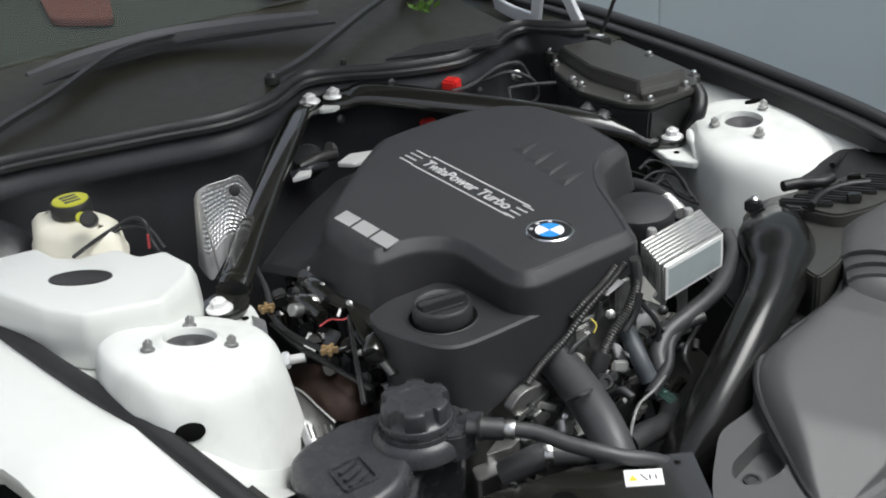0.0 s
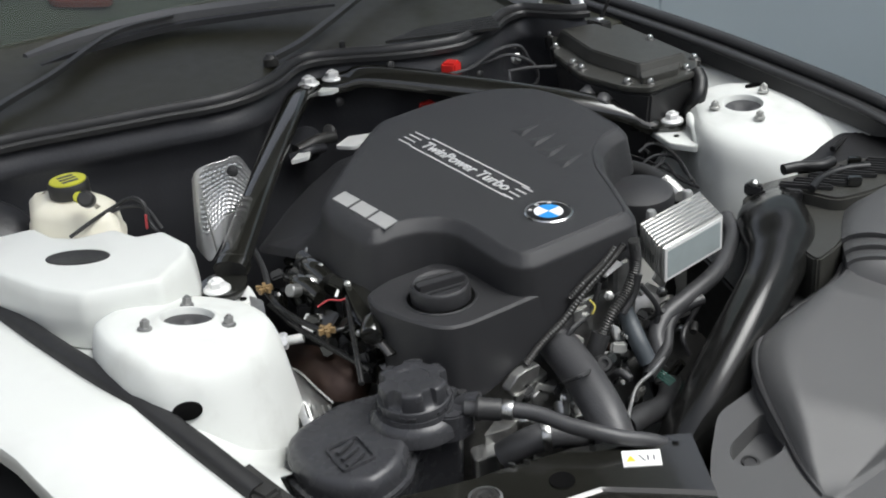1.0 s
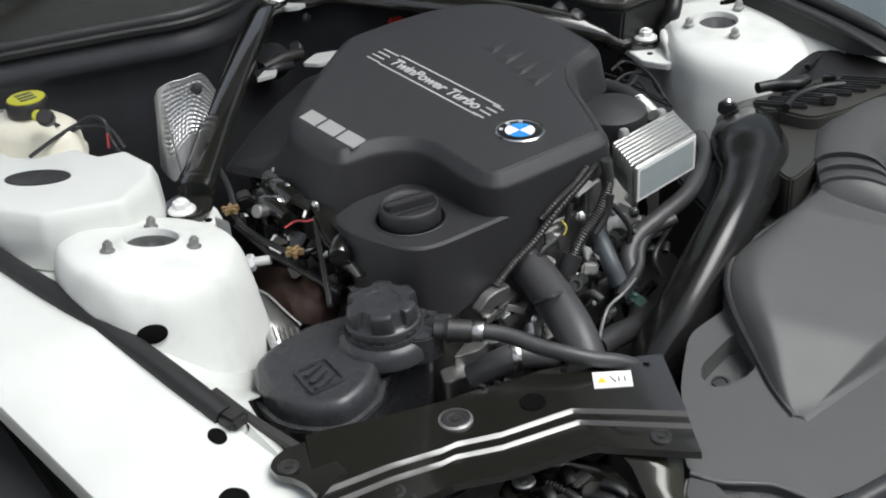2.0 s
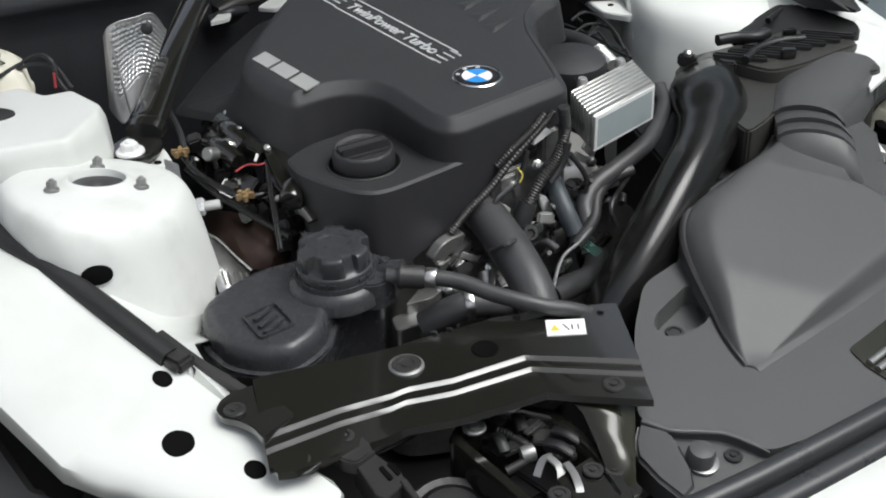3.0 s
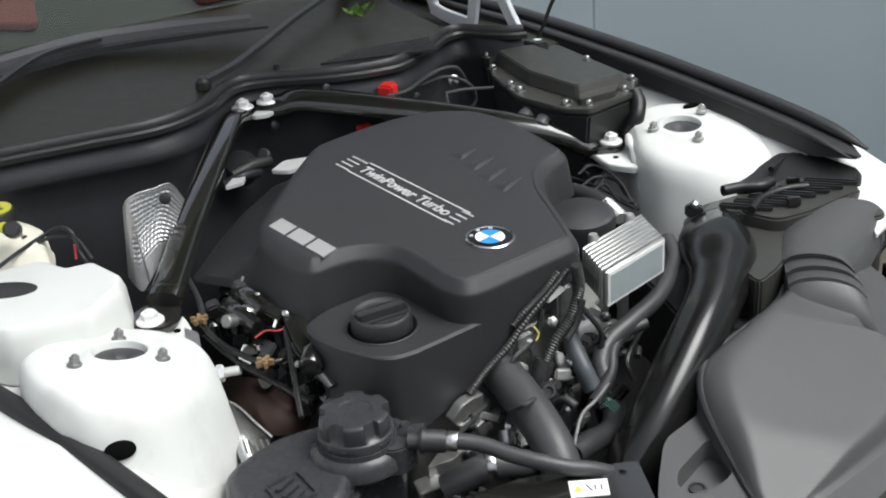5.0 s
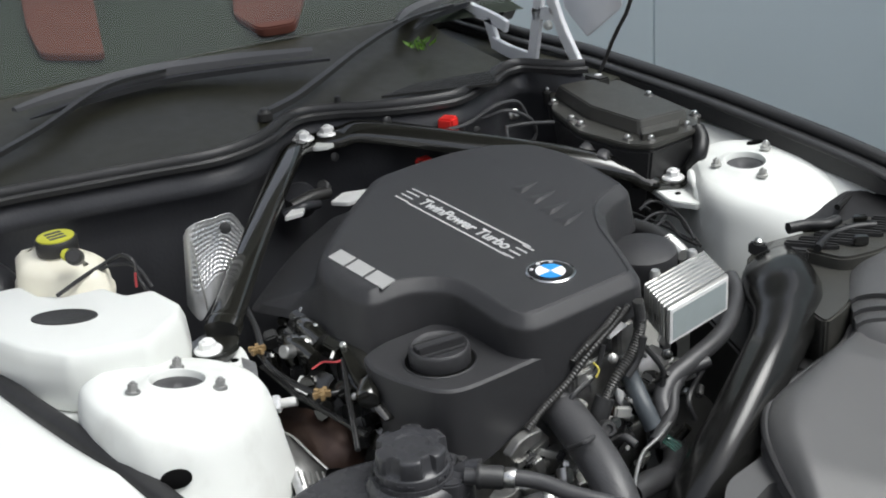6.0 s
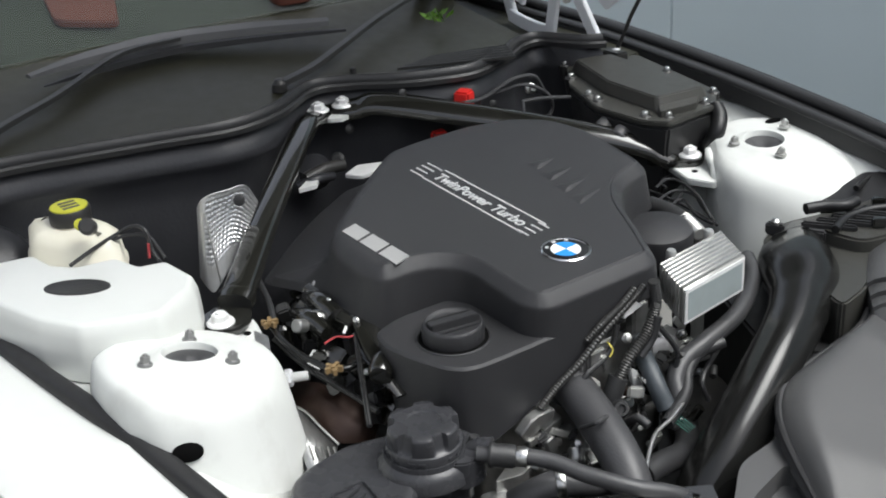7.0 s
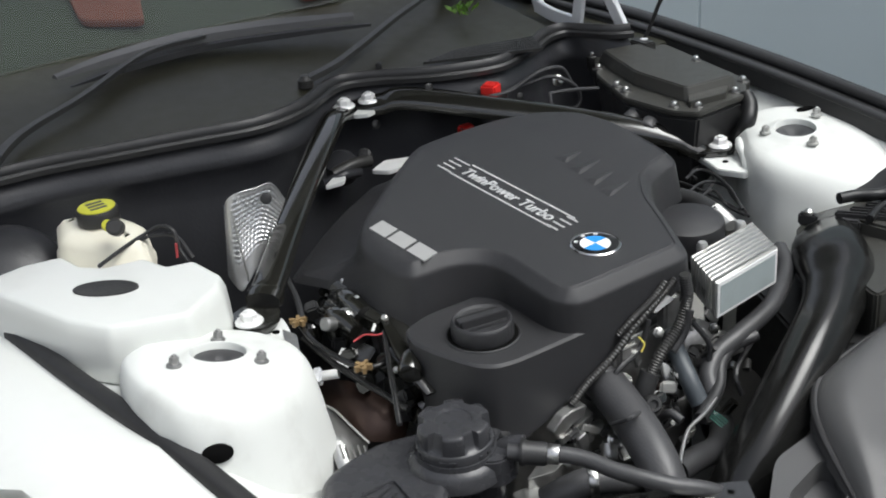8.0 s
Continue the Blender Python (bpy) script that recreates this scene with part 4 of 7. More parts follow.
part("tank_body", loft([tank_ring(0.012, 0.58), tank_ring(0.006, 0.683), tank_ring(0.004, 0.685), tank_ring(-0.004, 0.686), tank_ring(-0.004, 0.6885), tank_ring(-0.0015, 0.6890), tank_ring(-0.0015, 0.6905), tank_ring(-0.004, 0.6910), tank_ring(-0.004, 0.6935), tank_ring(0.002, 0.6945), tank_ring(0.003, 0.706), tank_ring(0.0045, 0.713), tank_ring(0.008, 0.7195), tank_ring(0.013, 0.7235), tank_ring(0.018, 0.7245), tank_ring(0.022, 0.7240)]), TANK, tank, smooth=40)
C1 = (0.260, -0.366, 0.722)
part("neck", lathe([(0.064, -0.012), (0.062, 0.004), (0.057, 0.010), (0.053, 0.013), (0.052, 0.020)], C1, count=40), TANK, tank)
part("cap_skirt", lathe([(0.0485, 0.018), (0.0500, 0.020), (0.0500, 0.0305), (0.0490, 0.0325), (0.0470, 0.0335)], C1, count=48, cap=(True, False)), TANK, tank, "smooth skirt of the screw cap", smooth=35)
for i in range(24):
    a = 2 * math.pi * (i + 0.5) / 24
    if i % 4 < 2:
        part("skirt_rib", box(C1[0] + 0.0502 * math.cos(a), C1[1] + 0.0502 * math.sin(a), C1[2] + 0.0255, 0.0022, 0.0085, 0.0045, Matrix.Rotation(a, 3, "Z")), TANK, tank, bevel=0.0006)
rings = []
for r, h, bite in ((0.0470, 0.033, 0.0), (0.0472, 0.035, 0.35), (0.0472, 0.040, 0.75), (0.0470, 0.054, 1.0), (0.0460, 0.0572, 1.0), (0.0440, 0.0586, 0.95), (0.0300, 0.0588, 0.25), (0.0240, 0.0582, 0.0), (0.0225, 0.0560, 0.0), (0.0060, 0.0555, 0.0)):
    row = []
    for i in range(96):
        a = 2 * math.pi * i / 96
        f = min(1.0, max(0.0, (math.cos(6 * a + 0.6) - 0.05) / 0.55))
        q = r * (1 - 0.20 * bite * f * f * (3 - 2 * f))
        row.append((C1[0] + q * math.cos(a), C1[1] + q * math.sin(a), C1[2] + h))
    rings.append(row)
part("screw_cap", loft(rings), TANK, tank, "lobed black screw cap", smooth=38)
part("neck_screw", lathe([(0.007, -0.006), (0.007, 0.003), (0.005, 0.0045), (0.002, 0.0035)], (0.287, -0.308, 0.742), count=14), PLASTIC_DARK, tank, "small black screw")

# ---- intake duct over the nose ----
duct = tagged(empty("intake_duct", "satin dark grey plastic air intake duct over the nose", "air duct"))


def base_z(x):
    return 0.690 - 0.17 * (x - 0.49)


BASE = [(0.489, -0.039), (0.544, -0.112), (0.626, -0.192), (0.652, -0.217), (0.684, -0.196), (0.706, -0.168), (0.724, -0.147), (0.752, -0.133), (0.772, -0.126), (0.788, -0.06), (0.800, 0.087), (0.808, 0.22), (0.800, 0.330), (0.765, 0.45), (0.690, 0.56), (0.600, 0.54), (0.524, 0.485), (0.46, 0.46), (0.42, 0.35), (0.44, 0.16), (0.480, 0.060)]
POCKET = rounded([(0.539, -0.068), (0.522, 0.008), (0.536, 0.020), (0.558, 0.008), (0.581, -0.012), (0.586, -0.030), (0.586, -0.070), (0.572, -0.090), (0.552, -0.086)], 0.009)


def pierced(outline, hole, z, thick, depth):
    """A plate with a sunken pocket in its top."""
    bm = bmesh.new()
    loops = [[bm.verts.new((x, y, z(x))) for x, y in o] for o in (outline, hole)]
    edges = [bm.edges.new((v[i], v[(i + 1) % len(v)])) for v in loops for i in range(len(v))]
    bmesh.ops.triangle_fill(bm, edges=edges, use_beauty=True)
    for v, o, deep, k in ((loops[0], outline, thick, 1.0), (loops[1], hole, depth, 0.93)):
        cx, cy = sum(p[0] for p in o) / len(o), sum(p[1] for p in o) / len(o)
        under = [bm.verts.new((cx + (x - cx) * k, cy + (y - cy) * k, z(x) - deep)) for x, y in o]
        for i in range(len(v)):
            face(bm, (v[i], v[(i + 1) % len(v)], under[(i + 1) % len(v)], under[i]))
        face(bm, under)
    return bm


part("duct_base", pierced(rounded(BASE, 0.02), POCKET, base_z, 0.035, 0.028), DUCT, duct, smooth=50)
def even(points, count):
    """Points spread evenly along a smooth run."""
    run = spline(points, 10)
    d = [0.0]
    for a, b in zip(run, run[1:]):
        d.append(d[-1] + (b - a).length)
    out, j = [], 0
    for i in range(count):
        w = d[-1] * i / (count - 1)
        while j < len(run) - 2 and d[j + 1] < w:
            j += 1
        out.append(run[j].lerp(run[j + 1], (w - d[j]) / max(1e-9, d[j + 1] - d[j])))
    return out


def hump_z(x):
    return 0.664 + (0.663 - x) * 0.36


H_LEFT = even([(x, y, 0) for x, y in ((0.668, -0.042), (0.624, -0.027), (0.586, -0.006), (0.535, 0.017), (0.493, 0.040), (0.463, 0.069), (0.443, 0.108), (0.435, 0.163), (0.427, 0.246), (0.419, 0.295), (0.401, 0.336), (0.378, 0.362), (0.352, 0.385))], 40)
H_RIGHT = even([(x, y, 0) for x, y in ((0.675, -0.036), (0.672, 0.078), (0.669, 0.179), (0.663, 0.279), (0.659, 0.344), (0.632, 0.367), (0.582, 0.365), (0.535, 0.346), (0.412, 0.470), (0.385, 0.50))], 40)
rows = []
for i, (a, b) in enumerate(zip(H_LEFT, H_RIGHT)):
    s = i / 39
    along = H_LEFT[min(i + 1, 39)] - H_LEFT[max(i - 1, 0)]
    o1 = Vector((-along.y, along.x, 0)).normalized()
    along = H_RIGHT[min(i + 1, 39)] - H_RIGHT[max(i - 1, 0)]
    o2 = Vector((along.y, -along.x, 0)).normalized()
    spread = 0.014 + 0.055 * min(1, max(0, (s - 0.45) / 0.25))
    row = []
    q = a + o1 * 0.008
    row.append((q.x, q.y, base_z(q.x) - 0.006))
    q = a + o1 * 0.004
    row.append((q.x, q.y, max(base_z(q.x) + 0.002, hump_z(q.x) - 0.016)))
    h = 0.030 * min(1, s * 4.0 + 0.10) * min(1.0, 0.25 + 3.0 * max(0.0, 0.92 - s))
    for k in range(21):
        t = (0, 0.02, 0.05, 0.09, 0.14, 0.2, 0.28, 0.36, 0.44, 0.52, 0.60, 0.68, 0.75, 0.80, 0.84, 0.87, 0.90, 0.925, 0.95, 0.975, 1.0)[k]
        fold = 0.92 - 0.06 * s
        shape = math.sin(min(1.0, t / 0.16) * math.pi / 2) ** 0.8 if t < 0.5 else 1.0 if t < fold else 1 - min(1.0, (t - fold) / (1 - fold)) ** 2.2
        q = a.lerp(b, t)
        row.append((q.x, q.y, max(base_z(q.x) + 0.002, hump_z(q.x) - 0.008 + h * shape)))
    q = b + o2 * spread * 0.5
    row.append((q.x, q.y, base_z(q.x) + 0.35 * max(0.0, hump_z(b.x) - 0.008 - base_z(q.x))))
    q = b + o2 * spread
    row.append((q.x, q.y, base_z(q.x) - 0.006))
    rows.append(row)
part("duct_hump", loft(rows, close=False), DUCT, duct, smooth=75)
lip = [Vector(r[1]) + Vector((0, 0, 0.002)) for r in rows]
part("hump_gasket", tube(lip[:36:2], 0.0055, 3, 8, scales=[0.15, 0.6, 1.0, 1.0, 1.0, 1.0, 1.0]), RUBBER, duct, "dark edge line along the raised part")
part("screw", lathe([(0.012, 0), (0.012, 0.004), (0.008, 0.005), (0.007, 0.003), (0.002, 0.003)], Vector((0.556, -0.049, base_z(0.561) - 0.0275)), (0.12, 0, 1), 16), PLASTIC_DARK, duct, "black screw")
corner_z = lambda x, y: base_z(x) - 0.014
part("sunken_corner", prism(rounded([(0.660, -0.195), (0.690, -0.235), (0.752, -0.240), (0.790, -0.19), (0.800, -0.10), (0.70, -0.140)], 0.008), lambda x, y: corner_z(x, y) - 0.03, corner_z), DUCT, duct, "sunken corner of the duct", bevel=0.003)
part("corner_facet", loft([[(0.653, -0.217, 0.6605), (0.684, -0.199, 0.6570), (0.706, -0.205, 0.6550), (0.739, -0.222, 0.650), (0.755, -0.231, 0.640), (0.756, -0.250, 0.632), (0.718, -0.251, 0.636), (0.681, -0.247, 0.642), (0.666, -0.236, 0.652)],
                           [(0.653, -0.217, 0.60), (0.684, -0.199, 0.60), (0.706, -0.205, 0.60), (0.739, -0.222, 0.60), (0.755, -0.231, 0.60), (0.756, -0.250, 0.60), (0.718, -0.251, 0.60), (0.681, -0.247, 0.60), (0.666, -0.236, 0.60)]]), DUCT, duct, bevel=0.004, segments=3)
part("rolled_lip", tube([(x, y, base_z(x) - 0.0022) for x, y in ((0.655, -0.214), (0.684, -0.196), (0.706, -0.168), (0.724, -0.147), (0.752, -0.133), (0.772, -0.126))], 0.0036, 6, 10, scales=[1.0, 1.0, 1.0, 1.0, 0.8, 0.4]), DUCT, duct)
part("rubber_stop", lathe([(0.0165, -0.014), (0.0165, 0.004), (0.014, 0.010), (0.007, 0.012)], (0.731, -0.197, base_z(0.73)), (0.12, 0, 1), 20), DUCT, duct, "grey rubber buffer")
part("stop_clip", lathe([(0.0195, -0.014), (0.0195, -0.011), (0.0170, -0.010)], (0.733, -0.194, base_z(0.73) + 0.001), (0.12, 0, 1), 20), DULLSTEEL, duct, "bright clip ring")
clip("screw", (0.745, -0.156, base_z(0.745) - 0.0135), 0.011, PLASTIC_DARK, label="black screw", parent=duct)
slot = part("window", prism(rounded([(0.721, 0.089), (0.712, 0.229), (0.745, 0.236), (0.790, 0.255), (0.806, 0.087), (0.753, 0.082)], 0.006), lambda x, y: base_z(x) - 0.003, lambda x, y: base_z(x) + 0.0022), BRONZE, duct, "glossy dark panel in the duct window")
# gloss beads given a pale steel colour in place of sky highlights
for k in (0, 1):
    part("window_bead", sweep([(0.752 + k * 0.013, 0.088, base_z(0.752 + k * 0.013) + 0.004), (0.746 + k * 0.013, 0.232, base_z(0.746 + k * 0.013) + 0.004)], [(0.0050 * math.cos(a), 0.0036 * math.sin(a)) for a in [2 * math.pi * q / 12 for q in range(12)]], 4), DULLSTEEL, duct, "bead in the window, sky highlight put into its pale colour")

# ---- big charge pipe ----
pipe = tagged(empty("charge_pipe", "gloss black plastic charge air pipe bending down beside the engine", "air pipe"))
RIDGE = radians(-62)
PIPE = [(0.178, 0.438, 0.728), (0.244, 0.360, 0.747), (0.308, 0.293, 0.762), (0.361, 0.216, 0.758), (0.396, 0.137, 0.738), (0.420, 0.062, 0.698), (0.437, -0.011, 0.648), (0.443, -0.066, 0.595)]
RIDGED = []
for k in range(40):
    a = 2 * math.pi * k / 40
    r = 0.0395 / (abs(math.cos(a)) ** 2.9 + abs(math.sin(a)) ** 2.9) ** (1 / 2.9)
    RIDGED.append((r * math.cos(a - RIDGE), r * math.sin(a - RIDGE)))
part("pipe_body", sweep(PIPE, RIDGED, 8, scales=[1.20, 1.28, 1.42, 1.46, 1.32, 1.06, 0.96, 0.92, 0.93, 0.96, 0.98, 1.0, 1.0, 1.0, 1.0]), PIPEM, pipe, smooth=70)

# ---- heat exchanger ----
cooler = tagged(empty("oil_cooler", "ribbed bare aluminium heat exchanger block", "heat exchanger"))
u = Vector((0.066, -0.024, 0)).normalized()
v = Vector((-0.020, 0.158, 0)).normalized()
O = Vector((0.230, 0.072, 0.846))


def block(a0, a1, b0, b1, z0, z1):
    return loft([[O + u * a + v * b + Vector((0, 0, z - 0.838 - 0.008 * (a / 0.076))) for a, b in ((a0, b0), (a1, b0), (a1, b1), (a0, b1))] for z in (z0, z1)])


for i in range(8):
    part("fin", block(i * 0.0086, i * 0.0086 + 0.0068, -0.003, 0.146, 0.782, 0.8385), ALU, cooler, bevel=0.0030, segments=3)
part("core", block(0.001, 0.068, 0.002, 0.142, 0.784, 0.8362), ALU_DULL, cooler)
part("end_block", block(0.0690, 0.0775, 0.0, 0.146, 0.780, 0.8385), ALU, cooler, "smooth bright end block", bevel=0.0035, segments=3)
part("panel_rim", block(0.0770, 0.0795, 0.0030, 0.1430, 0.782, 0.8365), BRIGHT, cooler, "raised bright rim round the end panel", bevel=0.0014)
part("pressed_panel", block(0.0775, 0.0802, 0.0085, 0.1375, 0.7865, 0.8320), PANEL, cooler, "pale blue-grey sunken plate on the end", bevel=0.0012)
for k in range(5):
    part("end_mark", block(0.010 + k * 0.009, 0.014 + k * 0.009, -0.0045, -0.0020, 0.800, 0.812), ALU_DULL, cooler, bevel=0.0006)
for b in (0.028, 0.118):
    part("boss", lathe([(0.008, -0.012), (0.008, 0.005), (0.006, 0.009), (0.003, 0.009)], O + u * -0.004 + v * b + Vector((0, 0, -0.002)), count=16), ALU, cooler)

# ---- far side: filter box, rail, hinge, prop ----
fbox = tagged(empty("control_unit_box", "black plastic control unit box with a bolted lid", "plastic box"))
FL = [(-0.478, 0.508), (-0.504, 0.621), (-0.431, 0.662), (-0.163, 0.605), (-0.101, 0.539), (-0.096, 0.415), (-0.134, 0.389), (-0.249, 0.381), (-0.385, 0.434)]
part("box_body", prism(FL, 0.70, 0.874, spread=-0.20), PLASTIC_DARK, fbox, bevel=0.004)
part("lid_flange", prism(rounded(FL, 0.012), 0.876, 0.886), BOXM, fbox, bevel=0.002)
part("lid", prism(rounded([(-0.437, 0.495), (-0.415, 0.569), (-0.192, 0.555), (-0.142, 0.550), (-0.155, 0.443), (-0.289, 0.446)], 0.01), 0.886, 0.912, spread=0.10), BOXM, fbox, bevel=0.004)
part("lid_step", prism(rounded([(-0.170, 0.461), (-0.152, 0.552), (-0.112, 0.499), (-0.123, 0.419)], 0.006), 0.884, 0.898), BOXM, fbox, bevel=0.003)
for c in ((-0.486, 0.510, 0.884), (-0.415, 0.464, 0.884), (-0.309, 0.417, 0.884), (-0.273, 0.407, 0.884), (-0.151, 0.410, 0.884), (-0.120, 0.437, 0.884), (-0.126, 0.536, 0.884), (-0.158, 0.591, 0.884), (-0.310, 0.623, 0.884)):
    part("lug", lathe([(0.009, -0.03), (0.0125, -0.004), (0.0125, 0.001), (0.0095, 0.004)], c, count=14), PLASTIC, fbox)
    part("bolt", lathe([(0.0062, 0.0), (0.0062, 0.006), (0.0045, 0.008)], Vector(c) + Vector((0, 0, 0.003)), count=8), STEEL, fbox, "small zinc bolt head")
for i in range(5):
    part("side_rib", box(0.0, 0.0, 0.0, 0.004, 0.004, 0.09), PLASTIC, fbox).matrix_world = Matrix.Translation(Vector((-0.213, 0.483, 0.830)).lerp(Vector((-0.187, 0.599, 0.830)), i / 4))
# black sleeves made grey, so the colour carries the highlights on the rings
for a, b in (((-0.220, 0.362, 0.848), (-0.240, 0.436, 0.860)), ((-0.178, 0.367, 0.846), (-0.200, 0.442, 0.858))):
    tagged(part("corrugated_hose", ribbed([a, Vector(a).lerp(Vector(b), 0.5) + Vector((0, 0, 0.004)), b], 0.0170, 0.0062, 0.30, 18), BLADE, smooth=180), "short corrugated cable sleeve beside the control box, greyed for its ring highlights", "hose", "corrugated sleeves at the control box")

tagged(part("hose", tube([(-0.112, 0.548, 0.880), (-0.092, 0.538, 0.865), (-0.081, 0.518, 0.840), (-0.107, 0.518, 0.800)], 0.015, 6, 14), CAVITY, smooth=60), "short black hose beside the control box", "hose")

rail = tagged(empty("hood_rail", "black rubber-edged rail along the far wing", "rail"))
RAIL = [(-1.5, 0.70, 0.93), (-1.15, 0.70, 0.915), (-0.86, 0.700, 0.905), (-0.62, 0.712, 0.898), (-0.40, 0.708, 0.889), (-0.20, 0.698, 0.880), (0.0, 0.682, 0.868), (0.15, 0.668, 0.857), (0.24, 0.660, 0.845), (0.30, 0.655, 0.832)]
part("rail_base", sweep(RAIL, [(-0.048, -0.03), (-0.048, -0.006), (-0.035, 0.0), (0.030, 0.0), (0.036, -0.03)], 6, scales=[1, 1, 1, 1, 1, 1, 1, 0.9, 0.15]), PLASTIC_DARK, rail, smooth=50)
part("rubber_bead", sweep([(x, y + 0.024, z + 0.006) for x, y, z in RAIL], disc(0.016, 10, 0.012), 6, scales=[1, 1, 1, 1, 1, 1, 1, 0.9, 0.2]), RUBBER, rail, smooth=60)
part("rubber_bead", sweep([(x, y - 0.022, z + 0.002) for x, y, z in RAIL], disc(0.011, 10, 0.007), 6, scales=[1, 1, 1, 1, 1, 1, 1, 0.9, 0.2]), RUBBER, rail, smooth=60)

part("wing_trim", prism(rounded([(0.147, 0.499), (0.163, 0.550), (0.169, 0.609), (0.211, 0.653), (0.294, 0.663), (0.321, 0.641), (0.304, 0.593), (0.272, 0.546), (0.212, 0.521)], 0.010), 0.70, lambda x, y: 0.822 - 0.10 * max(0.0, x - 0.15) - 0.30 * max(0.0, 0.62 - y)), CAVITY, rail, "black plastic trim on the far wing", bevel=0.004)
part("wing_end", prism(rounded([(0.302, 0.590), (0.278, 0.688), (0.358, 0.732), (0.425, 0.736), (0.392, 0.667), (0.415, 0.541), (0.360, 0.601)], 0.006), lambda x, y: 0.838 - (x - 0.12) * 0.28, lambda x, y: 0.844 - (x - 0.12) * 0.28), WHITE_DULL, car, "white painted tip of the far wing", bevel=0.002)

hood = tagged(empty("hood", "raised white hood with a dark felt liner underneath", "hood"))
hinge = part("hinge", box(-0.64, 0.615, 0.880, 0.34, 0.022, 0.012), WHITE, hood, "white painted steel hinge", bevel=0.003)
SEC = [(-0.014, -0.006), (-0.014, 0.006), (0.014, 0.006), (0.014, -0.006)]
# arms whiter than the body paint, to make up for missing light here
for run in ([(-0.893, 0.610, 0.985), (-0.813, 0.610, 0.976), (-0.760, 0.610, 0.967), (-0.736, 0.610, 0.960)], [(-0.803, 0.610, 0.970), (-0.790, 0.610, 0.938), (-0.779, 0.610, 0.914)], [(-0.785, 0.605, 0.920), (-0.729, 0.605, 0.909), (-0.639, 0.605, 0.903)], [(-0.610, 0.600, 1.044), (-0.623, 0.600, 0.981), (-0.641, 0.600, 0.896)], [(-0.570, 0.600, 1.049), (-0.543, 0.600, 0.994), (-0.491, 0.600, 0.920)], [(-0.632, 0.600, 1.007), (-0.604, 0.600, 1.013), (-0.564, 0.600, 1.017)]):
    part("hinge_arm", sweep(run, SEC, 4, up=(0, 1, 0)), BRIGHT_WHITE, hinge, bevel=0.0015)
part("hinge_bolt", lathe([(0.010, 0), (0.010, 0.010), (0.007, 0.012)], (-0.572, 0.594, 0.994), (0, -1, 0), 12), WHITE, hinge)

prop = tagged(empty("gas_strut", "thin black gas strut on a white ball joint holding the hood", "gas strut"))
part("rod", tube([(-0.458, 0.620, 0.891), (-0.433, 0.640, 0.970), (-0.38, 0.66, 1.14), (-0.42, 0.66, 1.60), (-0.48, 0.66, 1.92)], 0.0042, 4, 10), PLASTIC, prop)
part("ball_joint", lathe([(0.004, -0.004), (0.010, 0.0), (0.011, 0.008), (0.008, 0.014), (0.003, 0.016)], (-0.453, 0.620, 0.889), count=14), BRIGHT_WHITE, prop, "white plastic ball joint cover")
part("bracket", box(*(-0.448, 0.611, 0.885), 0.05, 0.03, 0.035), PLASTIC, prop, bevel=0.003)

# hood, raised over the bay
HR = [(-0.77, 1.28), (-0.58, 1.49), (-0.38, 1.70), (-0.18, 1.91), (0.02, 2.11)]
part("hood_skin", loft([[(x - 0.02 * abs(y), y, z + 0.06 - 0.10 * y * y) for y in [-0.78 + i * 0.12 for i in range(14)]] for x, z in HR], close=False), WHITE, hood, smooth=60).modifiers.new("thickness", "SOLIDIFY").thickness = 0.02
part("hood_liner", loft([[(x + 0.02, y, z + 0.01 - 0.10 * y * y) for y in [-0.56 + i * 0.08 for i in range(15)]] for x, z in HR[1:-1]], close=False), FELT, hood, "dark felt hood liner", smooth=60)
# same paint as the hood, whitened here to look lit
part("hood_corner", loft([[(-0.600, 0.660, 1.013), (-0.527, 0.660, 0.961), (-0.422, 0.660, 1.040), (-0.54, 0.70, 1.36), (-0.70, 0.70, 1.26)], [(-0.623, 0.680, 1.005), (-0.549, 0.680, 0.954), (-0.442, 0.680, 1.033), (-0.54, 0.72, 1.36), (-0.70, 0.72, 1.26)]]), BRIGHT_WHITE, hood, bevel=0.003)

# ---- firewall things ----
jump = tagged(empty("jump_start_terminal", "red plastic battery jump terminal cap on the firewall", "terminal cap"))
part("terminal_cap", box(-0.432, 0.215, 0.892, 0.031, 0.031, 0.044, Matrix.Rotation(0.5, 3, "Z")), RED, jump, bevel=0.004)
part("terminal_base", box(-0.437, 0.208, 0.864, 0.030, 0.05, 0.02), PLASTIC, jump, bevel=0.003)
part("lead_cover", box(-0.440, 0.158, 0.838, 0.020, 0.030, 0.016), RED, jump, "red lead cover", bevel=0.004)
part("terminal_lead", tube([(-0.438, 0.150, 0.842), (-0.436, 0.146, 0.80), (-0.440, 0.144, 0.74)], 0.006, 5, 10), HOSE, jump, "dark lead")


def wire(points, r, mat, label, name="cable", category="cable", group=""):
    return tagged(part(name, tube(points, r, 8, 8), mat), label, category, group)


# black cables in the paler hose grey, which stands in for light on them
wire([(-0.420, 0.158, 0.881), (-0.420, 0.178, 0.893), (-0.410, 0.199, 0.898), (-0.410, 0.247, 0.898), (-0.400, 0.304, 0.921), (-0.400, 0.358, 0.916), (-0.400, 0.385, 0.876)], 0.004, HOSE, "thin black cable on the firewall, greyed to look lit", group="firewall cables")
